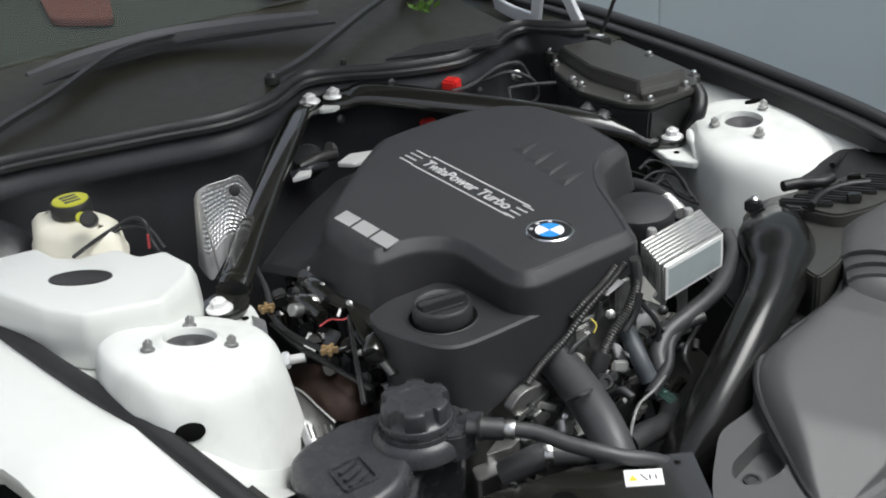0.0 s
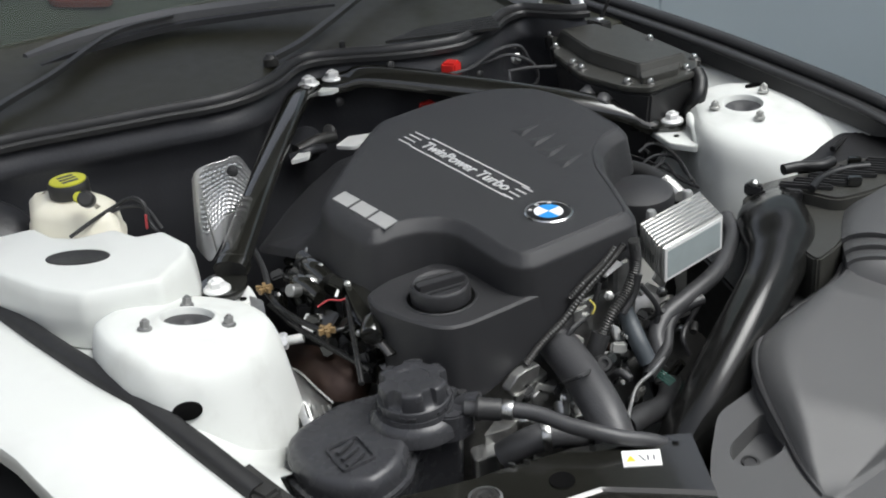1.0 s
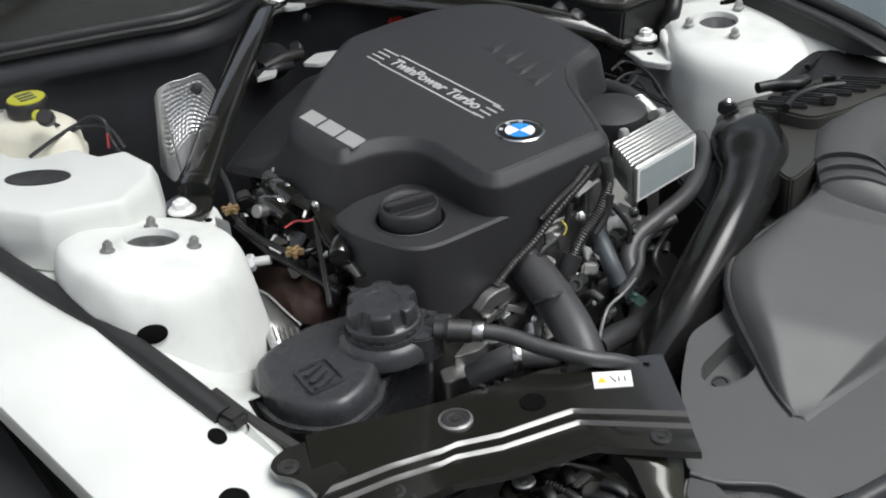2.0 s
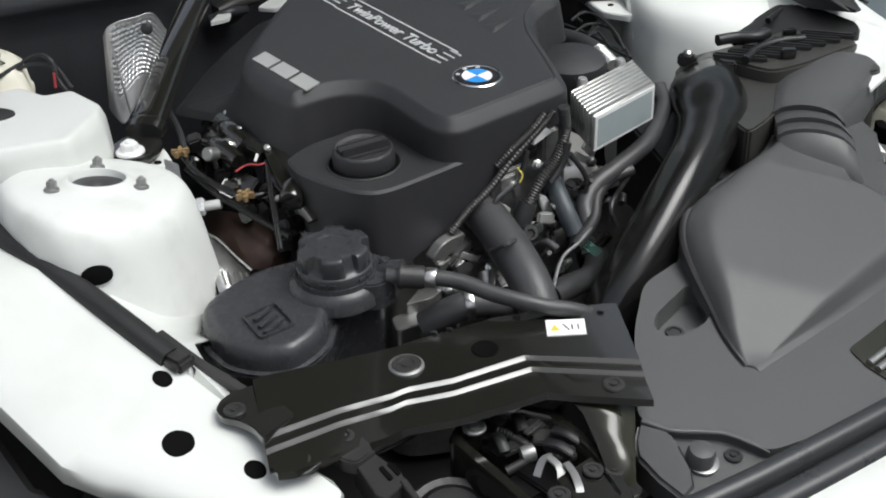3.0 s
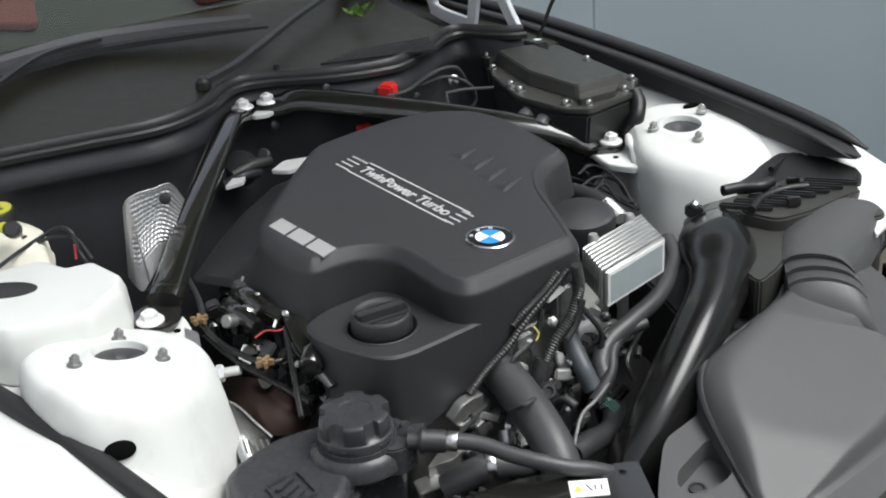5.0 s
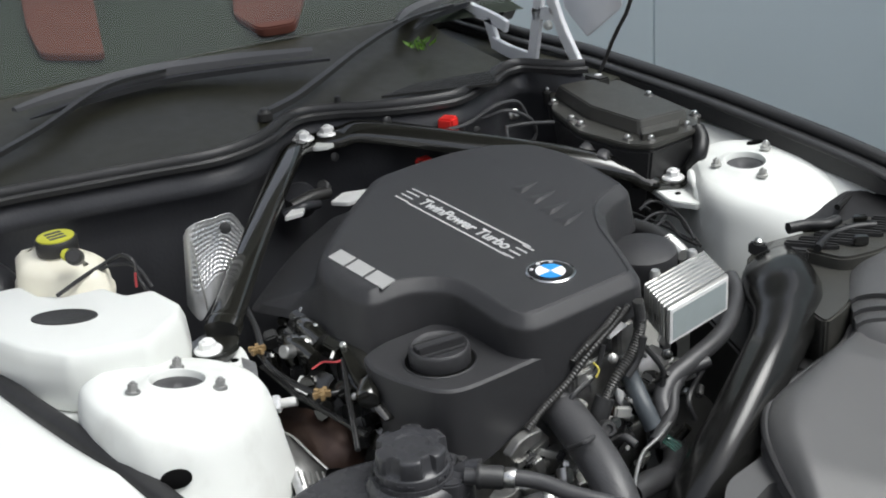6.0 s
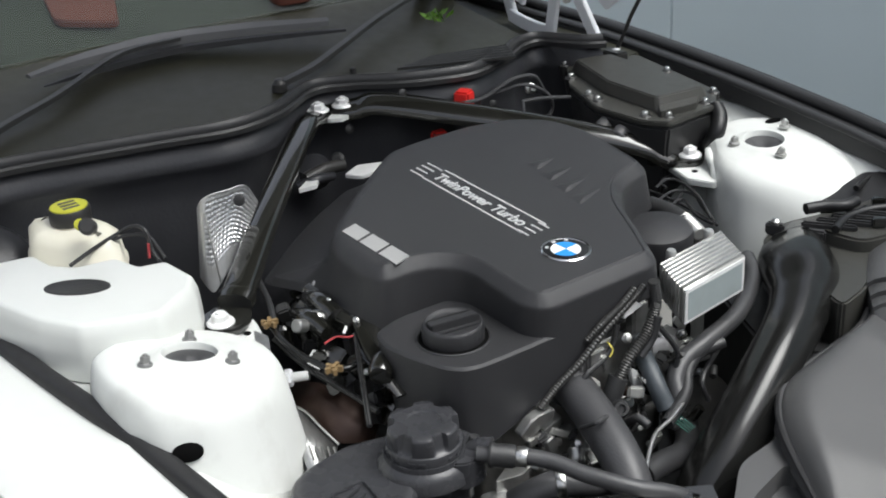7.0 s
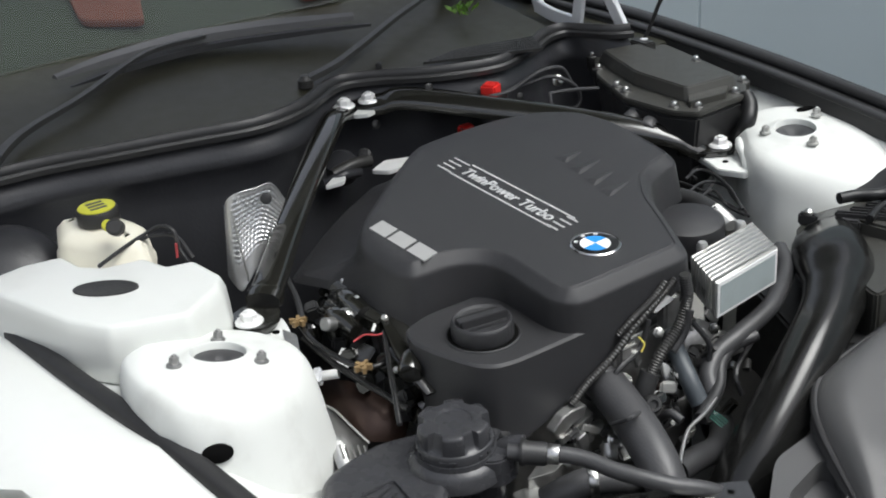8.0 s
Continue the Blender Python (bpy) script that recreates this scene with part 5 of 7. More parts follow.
wire([(-0.420, 0.242, 0.860), (-0.410, 0.240, 0.897), (-0.410, 0.290, 0.901), (-0.390, 0.329, 0.908), (-0.380, 0.373, 0.883), (-0.380, 0.387, 0.852), (-0.380, 0.375, 0.834)], 0.0035, HOSE, "thin black cable on the firewall, greyed to look lit", group="firewall cables")
wire([(-0.380, 0.313, 0.883), (-0.370, 0.311, 0.861), (-0.370, 0.339, 0.841), (-0.370, 0.367, 0.842)], 0.0035, HOSE, "thin black cable on the firewall, greyed to look lit", group="firewall cables")
wire([(-0.380, 0.313, 0.881), (-0.370, 0.354, 0.880), (-0.360, 0.416, 0.870)], 0.0035, HOSE, "thin black cable on the firewall, greyed to look lit", group="firewall cables")
tagged(part("ground_stud", lathe([(0.011, 0), (0.011, 0.006), (0.006, 0.008), (0.005, 0.018)], (-0.430, 0.372, 0.881), (1, -0.3, 0.3), 12), STEEL), "silver earth stud on the firewall", "stud")
for c in ((-0.440, 0.287, 0.867), (-0.540, 0.023, 0.858), (-0.490, 0.115, 0.918)):
    tagged(part("trim_clip", lathe([(0.009, 0), (0.009, 0.003), (0.005, 0.006)], c, (1, 0, 0.1), 14), PLASTIC_DARK), "small black round trim clip on the firewall", "trim clip", "firewall trim clips")
for plate, level in (([(-0.133, -0.497), (-0.168, -0.459), (-0.136, -0.407), (-0.108, -0.408), (-0.070, -0.417), (-0.058, -0.448), (-0.045, -0.500), (-0.099, -0.512)], 0.782),
                     ([(-0.140, 0.440), (-0.120, 0.490), (-0.060, 0.500), (-0.030, 0.480), (0.003, 0.432), (-0.045, 0.411), (-0.098, 0.428)], 0.794)):
    seat = tagged(part("brace_bracket", prism(rounded(plate, 0.008), level - (0.03 if level < 0.79 else 0.010), level + 0.002), WHITE_DULL, bevel=0.003), "white painted bracket under the brace foot", "bracket", "brace foot brackets")
    # hole shown by a small black disc, shade in its colour
    part("bracket_hole", lathe([(0.0055, -0.004), (0.0055, 0.0012), (0.003, 0.0012)], (plate[4][0] - 0.012, plate[4][1] - 0.018, level + 0.002) if plate[4][1] < 0 else (-0.059, 0.444, level + 0.002), count=14), HOLE, seat, "small dark hole")
tagged(part("brace_bracket", prism(rounded([(-0.590, -0.020), (-0.590, 0.018), (-0.545, 0.026), (-0.530, 0.020), (-0.524, 0.002), (-0.534, -0.018), (-0.550, -0.024)], 0.004), 0.881, 0.889), WHITE_DULL, bevel=0.002), "white painted bracket under the brace bolts", "bracket")
for pts in ([(-0.451, -0.047), (-0.475, -0.004), (-0.448, 0.057), (-0.423, 0.047), (-0.424, -0.026)], [(-0.446, -0.146), (-0.476, -0.109), (-0.470, -0.088), (-0.442, -0.109)]):
    tagged(part("rear_heat_shield", prism(rounded(pts, 0.006), 0.804, 0.812), BRIGHT, bevel=0.003), "bright aluminium shield behind the engine", "heat shield", "shields behind the engine")
motor = tagged(empty("vacuum_pump", "dark blue-grey pump with a hose behind the engine", "pump"))
part("pump_body", lathe([(0.015, -0.03), (0.030, -0.02), (0.032, 0.010), (0.024, 0.02), (0.010, 0.022)], (-0.531, -0.065, 0.800), (0.5, -0.5, 1), 20), FIREWALL, motor)
part("pump_port", tube([(-0.483, -0.110, 0.810), (-0.490, -0.064, 0.815), (-0.498, -0.022, 0.810)], 0.012, 5, 12), PLASTIC, motor)
part("pump_port", tube([(-0.485, -0.124, 0.800), (-0.469, -0.095, 0.810), (-0.485, -0.053, 0.800)], 0.009, 5, 12), FIREWALL, motor)
part("pump_cap", lathe([(0.012, -0.01), (0.013, 0.004), (0.009, 0.008)], (-0.506, -0.026, 0.820), (0.5, -0.6, 0.6), 16), PLASTIC_DARK, motor)

# ---- wipers ----
for pts, blade in (([(-0.564, -0.670, 0.962), (-0.671, -0.583, 0.970), (-0.743, -0.448, 0.985), (-0.848, -0.282, 1.005), (-0.848, -0.158, 1.010)], [(-0.835, -0.461, 1.000), (-0.867, -0.348, 1.000), (-0.878, -0.183, 1.000), (-0.825, -0.024, 1.000), (-0.754, 0.121, 1.000)]),
                   ([(-0.602, -0.079, 0.955), (-0.609, -0.008, 0.968), (-0.638, 0.074, 0.985), (-0.721, 0.219, 1.000), (-0.803, 0.388, 1.010), (-0.816, 0.519, 1.015)], [(-0.800, 0.360, 1.006), (-0.870, 0.450, 1.004), (-0.915, 0.580, 1.002), (-0.950, 0.720, 1.000)])):
    wiper = tagged(empty("windscreen_wiper", "black windscreen wiper resting above the cowl", "wiper", "windscreen wipers"))
    part("wiper_arm", sweep(pts, [(-0.008, -0.004), (-0.007, 0.004), (0.007, 0.004), (0.008, -0.004)], 6, scales=[1.3, 1.1, 0.9, 0.8]), PLASTIC, wiper, smooth=50)
    part("wiper_blade", sweep([Vector(p) + Vector((0, 0, 0.004)) for p in blade], [(-0.020, -0.006), (-0.017, 0.004), (-0.004, 0.011), (0.010, 0.005), (0.013, -0.006)], 6, scales=[0.5, 1.1, 1.3, 1.2, 0.8]), BLADE, wiper, smooth=50)
    # dark strip put in for the shadow line below the blade
    part("blade_shadow", sweep([Vector(p) + Vector((0.045, 0.012, -0.006)) for p in blade], [(-0.009, -0.004), (-0.007, 0.004), (0.007, 0.004), (0.009, -0.004)], 6, scales=[0.3, 1.3, 1.4, 1.2, 0.6]), CAVITY, wiper, smooth=50)
    part("pivot_cap", lathe([(0.015, -0.012), (0.014, 0.002), (0.009, 0.006), (0.008, 0.010), (0.004, 0.011)], pts[0], count=16), PLASTIC, wiper)
tagged(part("spray_nozzle", lathe([(0.006, -0.008), (0.006, 0.006), (0.003, 0.008)], (-0.571, 0.061, 0.955), count=10), PLASTIC_DARK), "small black washer nozzle on the cowl", "washer nozzle")
sprig = bmesh.new()
rng = random.Random(5)
for i in range(16):
    foot = Vector((-0.690 + rng.uniform(-0.035, 0.035), 0.345 + rng.uniform(-0.022, 0.022), 0.975))
    tip = foot + Vector((rng.uniform(-0.02, 0.02), rng.uniform(-0.02, 0.02), rng.uniform(0.012, 0.034)))
    across = Vector((rng.uniform(-1, 1), rng.uniform(-1, 1), 0.1)).normalized() * 0.006
    mid = foot.lerp(tip, 0.55)
    loft([[foot, foot + across * 0.2, foot + across * 0.1 + Vector((0, 0, 0.0008))], [mid - across, mid + across, mid + Vector((0, 0, 0.0012))], [tip, tip + across * 0.1, tip + Vector((0, 0, 0.0006))]], bm=sprig)
tagged(part("leaf_sprig", sprig, LEAF), "small fresh green leaf sprig lying on the cowl", "leaves")
# ribbed grille in the cowl
G0, G1, G2, G3 = [Vector(p) for p in ((-0.537, 0.138, 0.953), (-0.436, 0.345, 0.953), (-0.497, 0.370, 0.958), (-0.544, 0.219, 0.958))]
for i in range(46):
    t = (i + 0.5) / 46
    a, b = G0.lerp(G1, t), G3.lerp(G2, t)
    part("grille_rib", sweep([a, b], [(-0.0009, -0.006), (-0.0009, -0.0015), (0.0009, -0.0015), (0.0009, -0.006)], 1), PLASTIC, cowl)
for i in range(6):
    t = i / 5
    part("grille_bar", sweep([G0.lerp(G3, t), G1.lerp(G2, t)], [(-0.001, -0.006), (-0.001, -0.001), (0.001, -0.001), (0.001, -0.006)], 1), PLASTIC, cowl)

# ---- near side ----
strip = tagged(empty("wing_seal", "black rubber hood seal strip on the near wing flange", "rubber seal"))
part("seal_strip", sweep([(x, y, wing_z(x) + 0.008) for x, y in SEAL], [(-0.0135, -0.012), (-0.0125, 0.004), (-0.006, 0.008), (0.007, 0.008), (0.0125, 0.003), (0.0135, -0.012)], 6), STRIP, strip, smooth=50)
part("seal_end", box(0.312, -0.615, wing_z(0.31) + 0.006, 0.03, 0.028, 0.018, Matrix.Rotation(0.25, 3, "Z")), PLASTIC, strip, bevel=0.005)
part("seal_tail", sweep([(0.249, -0.608, 0.750), (0.311, -0.594, 0.738), (0.363, -0.575, 0.724), (0.396, -0.563, 0.716)], [(-0.006, -0.006), (-0.005, 0.003), (0.005, 0.003), (0.006, -0.006)], 6), PLASTIC, strip, smooth=50)

housing = tagged(empty("cowl_end_box", "white painted body box beside the strut tower, dark oval hole", "body box"))
BOX = [(-0.374, -0.743), (-0.384, -0.688), (-0.373, -0.636), (-0.319, -0.626), (-0.288, -0.597), (-0.277, -0.543), (-0.226, -0.527), (-0.216, -0.490), (-0.149, -0.481), (-0.118, -0.498), (-0.074, -0.560), (-0.111, -0.656), (-0.168, -0.692), (-0.344, -0.751)]
r5 = dense([(x, y, 0.868) for x, y in BOX], r=0.007)
s5 = 1 if ccw(r5) else -1
part("box_shell", loft([[Vector((p.x, p.y, 0.785)) for p in inset(r5, -0.013 * s5, 0)], inset(r5, -0.012 * s5, 0.050), inset(r5, -0.010 * s5, 0.020), inset(r5, -0.0045 * s5, 0.0045), inset(r5, -0.001 * s5, 0.001), inset(r5, 0.003 * s5, 0.0), inset(r5, 0.005 * s5, 0.0)]), WHITE, housing, smooth=32)
# oval hole drawn as a dark disc, the shade inside put into its colour
part("box_opening", loft([[(-0.222 + 0.042 * k * math.cos(a) * 0.75 - 0.030 * k * math.sin(a) * 0.55, -0.620 + 0.036 * k * math.cos(a) + 0.018 * k * math.sin(a), 0.867 + dz) for a in [2 * math.pi * i / 28 for i in range(28)]] for k, dz in ((1.04, -0.004), (1.0, 0.0022), (0.95, 0.0026), (0.88, 0.0018))]), PLASTIC_DARK, housing, "dark disc painted for an oval hole")
# nuts round both strut holes
for s, spots in ((-1, ((0.019, -0.622), (0.058, -0.521), (-0.041, -0.537))), (1, ((-0.027, 0.508), (0.058, 0.531), (-0.012, 0.622)))):
    for x, y in spots:
        z = 0.0385 + 0.80 + 0.08 * (x - 0.015) - 0.20 * (y + 0.560) if s < 0 else 0.842 - 0.06 * x + 0.06 * (y - 0.553)
        ob = hexbolt("strut_nut", (x, y, z), 0.0066, 0.013, DULLSTEEL if s < 0 else ALU, axis=(-0.08, 0.20, 1) if s < 0 else (0.06, -0.06, 1), flange=1.5)
        tagged(ob, "zinc plated nut on a strut tower stud", "nut", "strut tower nuts")
SA, SB = Vector((-0.019, -0.418, 0.731)), Vector((0.004, -0.388, 0.736))
stud = tagged(part("side_stud", tube([SA, SA.lerp(SB, 0.5), SB], 0.0072, 3, 14), BRIGHT), "bright steel stud sticking out of the tower", "stud")
part("stud_nut", lathe([(0.013, 0), (0.013, 0.008), (0.010, 0.011)], SA.lerp(SB, 0.1), SB - SA, 6), BRIGHT_WHITE, stud)

# brake servo dome, mostly hidden behind the reservoir
tagged(part("brake_servo", lathe([(0.105, -0.12), (0.105, -0.02), (0.098, 0.0), (0.075, 0.016), (0.030, 0.024), (0.0, 0.024)], (-0.49, -0.70, 0.80), (0.75, -0.2, 0.65), 36, cap=(True, False)), FIREWALL, smooth=60), "dark blue-grey round brake servo behind the reservoir", "brake servo")

# brake fluid reservoir
res = tagged(empty("brake_fluid_reservoir", "cream translucent brake fluid reservoir with a yellow screw cap", "fluid reservoir"))
rr = dense([(-0.475, -0.612, 0.0), (-0.400, -0.635, 0.0), (-0.318, -0.580, 0.0), (-0.305, -0.520, 0.0), (-0.372, -0.490, 0.0), (-0.462, -0.530, 0.0)], r=0.02)
s6 = 1 if ccw(rr) else -1
lift = lambda ring, z: [Vector((p.x, p.y, z + 0.10 * (-0.39 - p.x))) for p in ring]
part("reservoir_body", loft([lift(inset(rr, 0.012 * s6, 0), 0.80), lift(inset(rr, 0.001 * s6, 0), 0.828), lift(inset(rr, -0.002 * s6, 0), 0.83), lift(inset(rr, -0.002 * s6, 0), 0.834), lift(inset(rr, 0.001 * s6, 0), 0.836), lift(inset(rr, 0.006 * s6, 0), 0.872), lift(inset(rr, 0.018 * s6, 0), 0.884), lift(inset(rr, 0.034 * s6, 0), 0.888)]), CREAM, res, smooth=60)
CC = Vector((-0.408, -0.557, 0.890))
part("neck", lathe([(0.030, -0.012), (0.030, 0.004), (0.028, 0.006)], CC, count=28), CREAM, res)
rc = part("screw_cap", lathe([(0.0315, 0.0), (0.0325, 0.002), (0.0325, 0.020), (0.030, 0.024)], CC, count=36), PLASTIC, res, "black ribbed screw cap")
part("cap_disc", lathe([(0.0285, 0.0225), (0.0285, 0.0258), (0.026, 0.0265), (0.0, 0.0265)], CC, count=36, cap=(True, False)), YELLOW, rc, "yellow cap top with print")
for i in range(3):
    part("print_bar", box(CC.x + (i - 1) * 0.012, CC.y, CC.z + 0.0268, 0.006, 0.026, 0.0008), INK, rc)
plug = part("sensor_plug", lathe([(0.013, 0), (0.013, 0.016), (0.009, 0.02)], (-0.318, -0.559, 0.910), (0.8, -0.4, 0.5), 16), PLASTIC, res, "black sensor plug")
part("sensor_ring", lathe([(0.009, 0), (0.009, 0.008), (0.007, 0.010)], (-0.325, -0.568, 0.914), (0.8, -0.4, 0.5), 18), YELLOW, res, "yellow ring")
wire([(-0.291, -0.604, 0.872), (-0.318, -0.557, 0.875), (-0.331, -0.518, 0.880), (-0.317, -0.493, 0.892), (-0.298, -0.481, 0.885), (-0.286, -0.481, 0.860), (-0.272, -0.475, 0.840)], 0.0032, RUBBER, "thin black sensor wire looping beside the reservoir", group="reservoir wires")
wire([(-0.388, -0.539, 0.872), (-0.338, -0.531, 0.872), (-0.322, -0.503, 0.878), (-0.300, -0.478, 0.875), (-0.262, -0.471, 0.850)], 0.003, RUBBER, "thin black sensor wire looping beside the reservoir", group="reservoir wires")
wire([(-0.284, -0.486, 0.872), (-0.281, -0.489, 0.850)], 0.0022, WIRE_RED, "short red wire beside the reservoir", group="reservoir wires")

# embossed foil heat shield by the near brace
shield = tagged(empty("heat_shield", "embossed aluminium foil heat shield curving round the turbo side", "heat shield"))
SH = [((-0.280, -0.403, 0.907), (-0.280, -0.415, 0.793)), ((-0.262, -0.401, 0.926), (-0.262, -0.415, 0.785)), ((-0.250, -0.388, 0.935), (-0.250, -0.408, 0.775)), ((-0.248, -0.362, 0.935), (-0.248, -0.395, 0.788)), ((-0.252, -0.331, 0.932), (-0.252, -0.376, 0.805)), ((-0.265, -0.307, 0.895), (-0.265, -0.357, 0.814))]
columns = [(spline([a for a, b in SH], 16)[i], spline([b for a, b in SH], 16)[i]) for i in range(81)]
rows = []
for i, (a, b) in enumerate(columns):
    side = (columns[min(i + 1, 80)][0] - columns[max(i - 1, 0)][0])
    out = side.cross(a - b).normalized()
    keep = min(1.0, max(0.0, (i - 18) / 8))
    row = []
    for k in range(121):
        t = k / 120
        d = 0.0024 * keep * math.sin(math.pi * (i / 5.2 + k / 6.6)) * math.sin(math.pi * (i / 5.2 - k / 6.6)) * min(1.0, t * 12, max(0.0, (0.8 - t) * 8))
        hollow = -0.016 * math.sin(math.pi * t) * math.sin(math.pi * min(1.0, max(0.0, (i - 20) / 60)))
        row.append(a.lerp(b, t) + out * (d + hollow))
    rows.append(row)
part("foil", loft(rows, close=False), FOIL, shield, smooth=180).modifiers.new("thickness", "SOLIDIFY").thickness = 0.0012
part("rolled_edge", tube([Vector(SH[1][0]) + Vector((0.004, 0, -0.02)), Vector(SH[2][1]).lerp(Vector(SH[2][0]), 0.45), SH[3][1]], 0.0016, 4, 8), ALU, shield)
part("rivet", lathe([(0.009, 0), (0.009, 0.004), (0.005, 0.006)], Vector(SH[3][0]).lerp(Vector(SH[4][0]), 0.6) + Vector((0.006, -0.004, -0.018)), (1, -0.6, 0.2), 14), PLASTIC_DARK, shield, "black rivet")

# ---- engine front: castings, hoses, sleeves ----
block_thing = tagged(empty("engine_block", "grimy cast aluminium engine front with brackets and bolts", "engine"))
part("crankcase", prism(rounded([(-0.20, -0.22), (0.18, -0.23), (0.25, -0.10), (0.25, 0.06), (0.16, 0.14), (-0.20, 0.16)], 0.03), 0.28, 0.70), ALU_DULL, block_thing, bevel=0.01)
part("timing_cover", prism(rounded([(0.16, -0.22), (0.245, -0.17), (0.255, -0.04), (0.24, 0.06), (0.16, 0.08)], 0.02), 0.45, 0.775), ALU_DULL, block_thing, bevel=0.008)
part("cylinder_head", prism(rounded([(-0.22, -0.20), (0.20, -0.20), (0.235, -0.02), (0.22, 0.09), (-0.20, 0.12)], 0.02), 0.60, 0.815), PLASTIC_DARK, block_thing, bevel=0.008)
random.seed(7)
for i in range(48):
    c = Vector((0.262 + random.uniform(-0.01, 0.05), random.uniform(-0.24, 0.08), 0))
    c.z = 0.72 - random.uniform(0.0, 0.16) + 0.25 * (c.y + 0.10)
    t = Euler((random.uniform(-0.5, 0.5), random.uniform(-0.6, 0.6), random.uniform(-1, 1))).to_matrix()
    part("bracket", box(*c, random.uniform(0.006, 0.020), random.uniform(0.010, 0.030), random.uniform(0.005, 0.018), t), (ALU_DULL, PLASTIC_DARK, GLOSS, ALU, CAVITY, GLOSS)[i % 6], block_thing, bevel=0.003)
for i in range(14):
    c = Vector((0.285 + random.uniform(-0.01, 0.03), random.uniform(-0.22, 0.06), 0))
    c.z = 0.73 - random.uniform(0.0, 0.12) + 0.25 * (c.y + 0.10)
    part("bolt", lathe([(0.0065, 0), (0.0065, 0.002), (0.0042, 0.003), (0.0042, 0.008), (0.003, 0.009)], c, (0.9, -0.4, 0.5), 6), ALU, block_thing, "steel bolt head")
part("bolt", lathe([(0.008, 0), (0.008, 0.002), (0.0055, 0.003), (0.0055, 0.008), (0.004, 0.009)], (0.270, -0.029, 0.776), (0.9, -0.4, 0.5), 6), ALU, block_thing, "steel bolt head")
random.seed(17)
for i in range(34):
    c = Vector((0.268 + random.uniform(-0.012, 0.06), random.uniform(-0.24, 0.12), 0))
    c.z = 0.715 - random.uniform(0.0, 0.14) + 0.25 * (c.y + 0.10)
    ax = Vector((random.uniform(0.2, 1), random.uniform(-1, 1), random.uniform(-0.4, 0.8)))
    r = random.uniform(0.005, 0.014)
    if i % 3 == 0:
        q = c + ax.normalized() * 0.04
        part("pipe_stub", tube([c, c.lerp(q, 0.5) + Vector((0, 0, random.uniform(-0.012, 0.012))), q], r * 0.7, 5, 10), (GLOSS, PLASTIC, HOSE)[i % 9 // 3], block_thing)
    else:
        part("casting_boss", lathe([(r, -0.012), (r, 0.004), (r * 0.8, 0.008), (r * 0.5, 0.008), (r * 0.45, 0.004), (r * 0.1, 0.004)], c, ax, 14), (ALU_DULL, PLASTIC_DARK, GLOSS, PLASTIC)[i % 4], block_thing)
part("lug", prism(rounded([(0.253, -0.207), (0.248, -0.149), (0.275, -0.151), (0.294, -0.225)], 0.006), 0.69, 0.702), ALU_DULL, block_thing, bevel=0.003)
part("lug", prism(rounded([(0.289, -0.281), (0.239, -0.184), (0.265, -0.155), (0.299, -0.241)], 0.006), 0.64, 0.662), ALU_DULL, block_thing, bevel=0.003)
part("lug", prism(rounded([(0.279, -0.298), (0.286, -0.261), (0.317, -0.275), (0.309, -0.311)], 0.006), 0.60, 0.645), ALU_DULL, block_thing, bevel=0.004)
part("lug", box(*(0.260, -0.001, 0.797), 0.02, 0.03, 0.05), ALU_DULL, block_thing, bevel=0.004)
part("lug", box(*(0.275, -0.090, 0.765), 0.01, 0.035, 0.04), ALU_DULL, block_thing, bevel=0.004)
for outline, x0, thick, mat, label in (
        ([(-0.112, 0.782), (-0.098, 0.780), (-0.086, 0.752), (-0.104, 0.738), (-0.118, 0.744)], 0.274, 0.006, ALU_DULL, "pale cast bracket plate"),
        ([(-0.233, 0.713), (-0.215, 0.728), (-0.200, 0.732), (-0.174, 0.731), (-0.178, 0.715), (-0.201, 0.709), (-0.224, 0.696)], 0.288, 0.016, ALU_DULL, "cast aluminium bracket under the cover"),
        ([(-0.042, 0.811), (-0.019, 0.817), (-0.004, 0.821), (-0.017, 0.831), (-0.036, 0.831)], 0.276, 0.012, BRIGHT, "bright machined lug"),
        ([(-0.044, 0.744), (-0.030, 0.734), (-0.009, 0.698), (-0.021, 0.689), (-0.038, 0.717)], 0.292, 0.008, BRIGHT, "bright machined bracket"),
        ([(-0.088, 0.772), (-0.078, 0.774), (-0.071, 0.751), (-0.080, 0.744)], 0.284, 0.010, ALU_DULL, "cast rib"),
        ([(-0.201, 0.694), (-0.186, 0.699), (-0.180, 0.675), (-0.192, 0.667)], 0.300, 0.010, ALU_DULL, "cast rib"),
        ([(-0.046, 0.705), (-0.033, 0.705), (-0.034, 0.682), (-0.045, 0.681)], 0.286, 0.012, RUST, "rust brown fitting")):
    part("cast_bracket", loft([[(x0 - d, y, z) for y, z in rounded(outline, 0.003, 2)] for d in (thick, 0.0)]), mat, block_thing, label, bevel=0.0012)
random.seed(23)
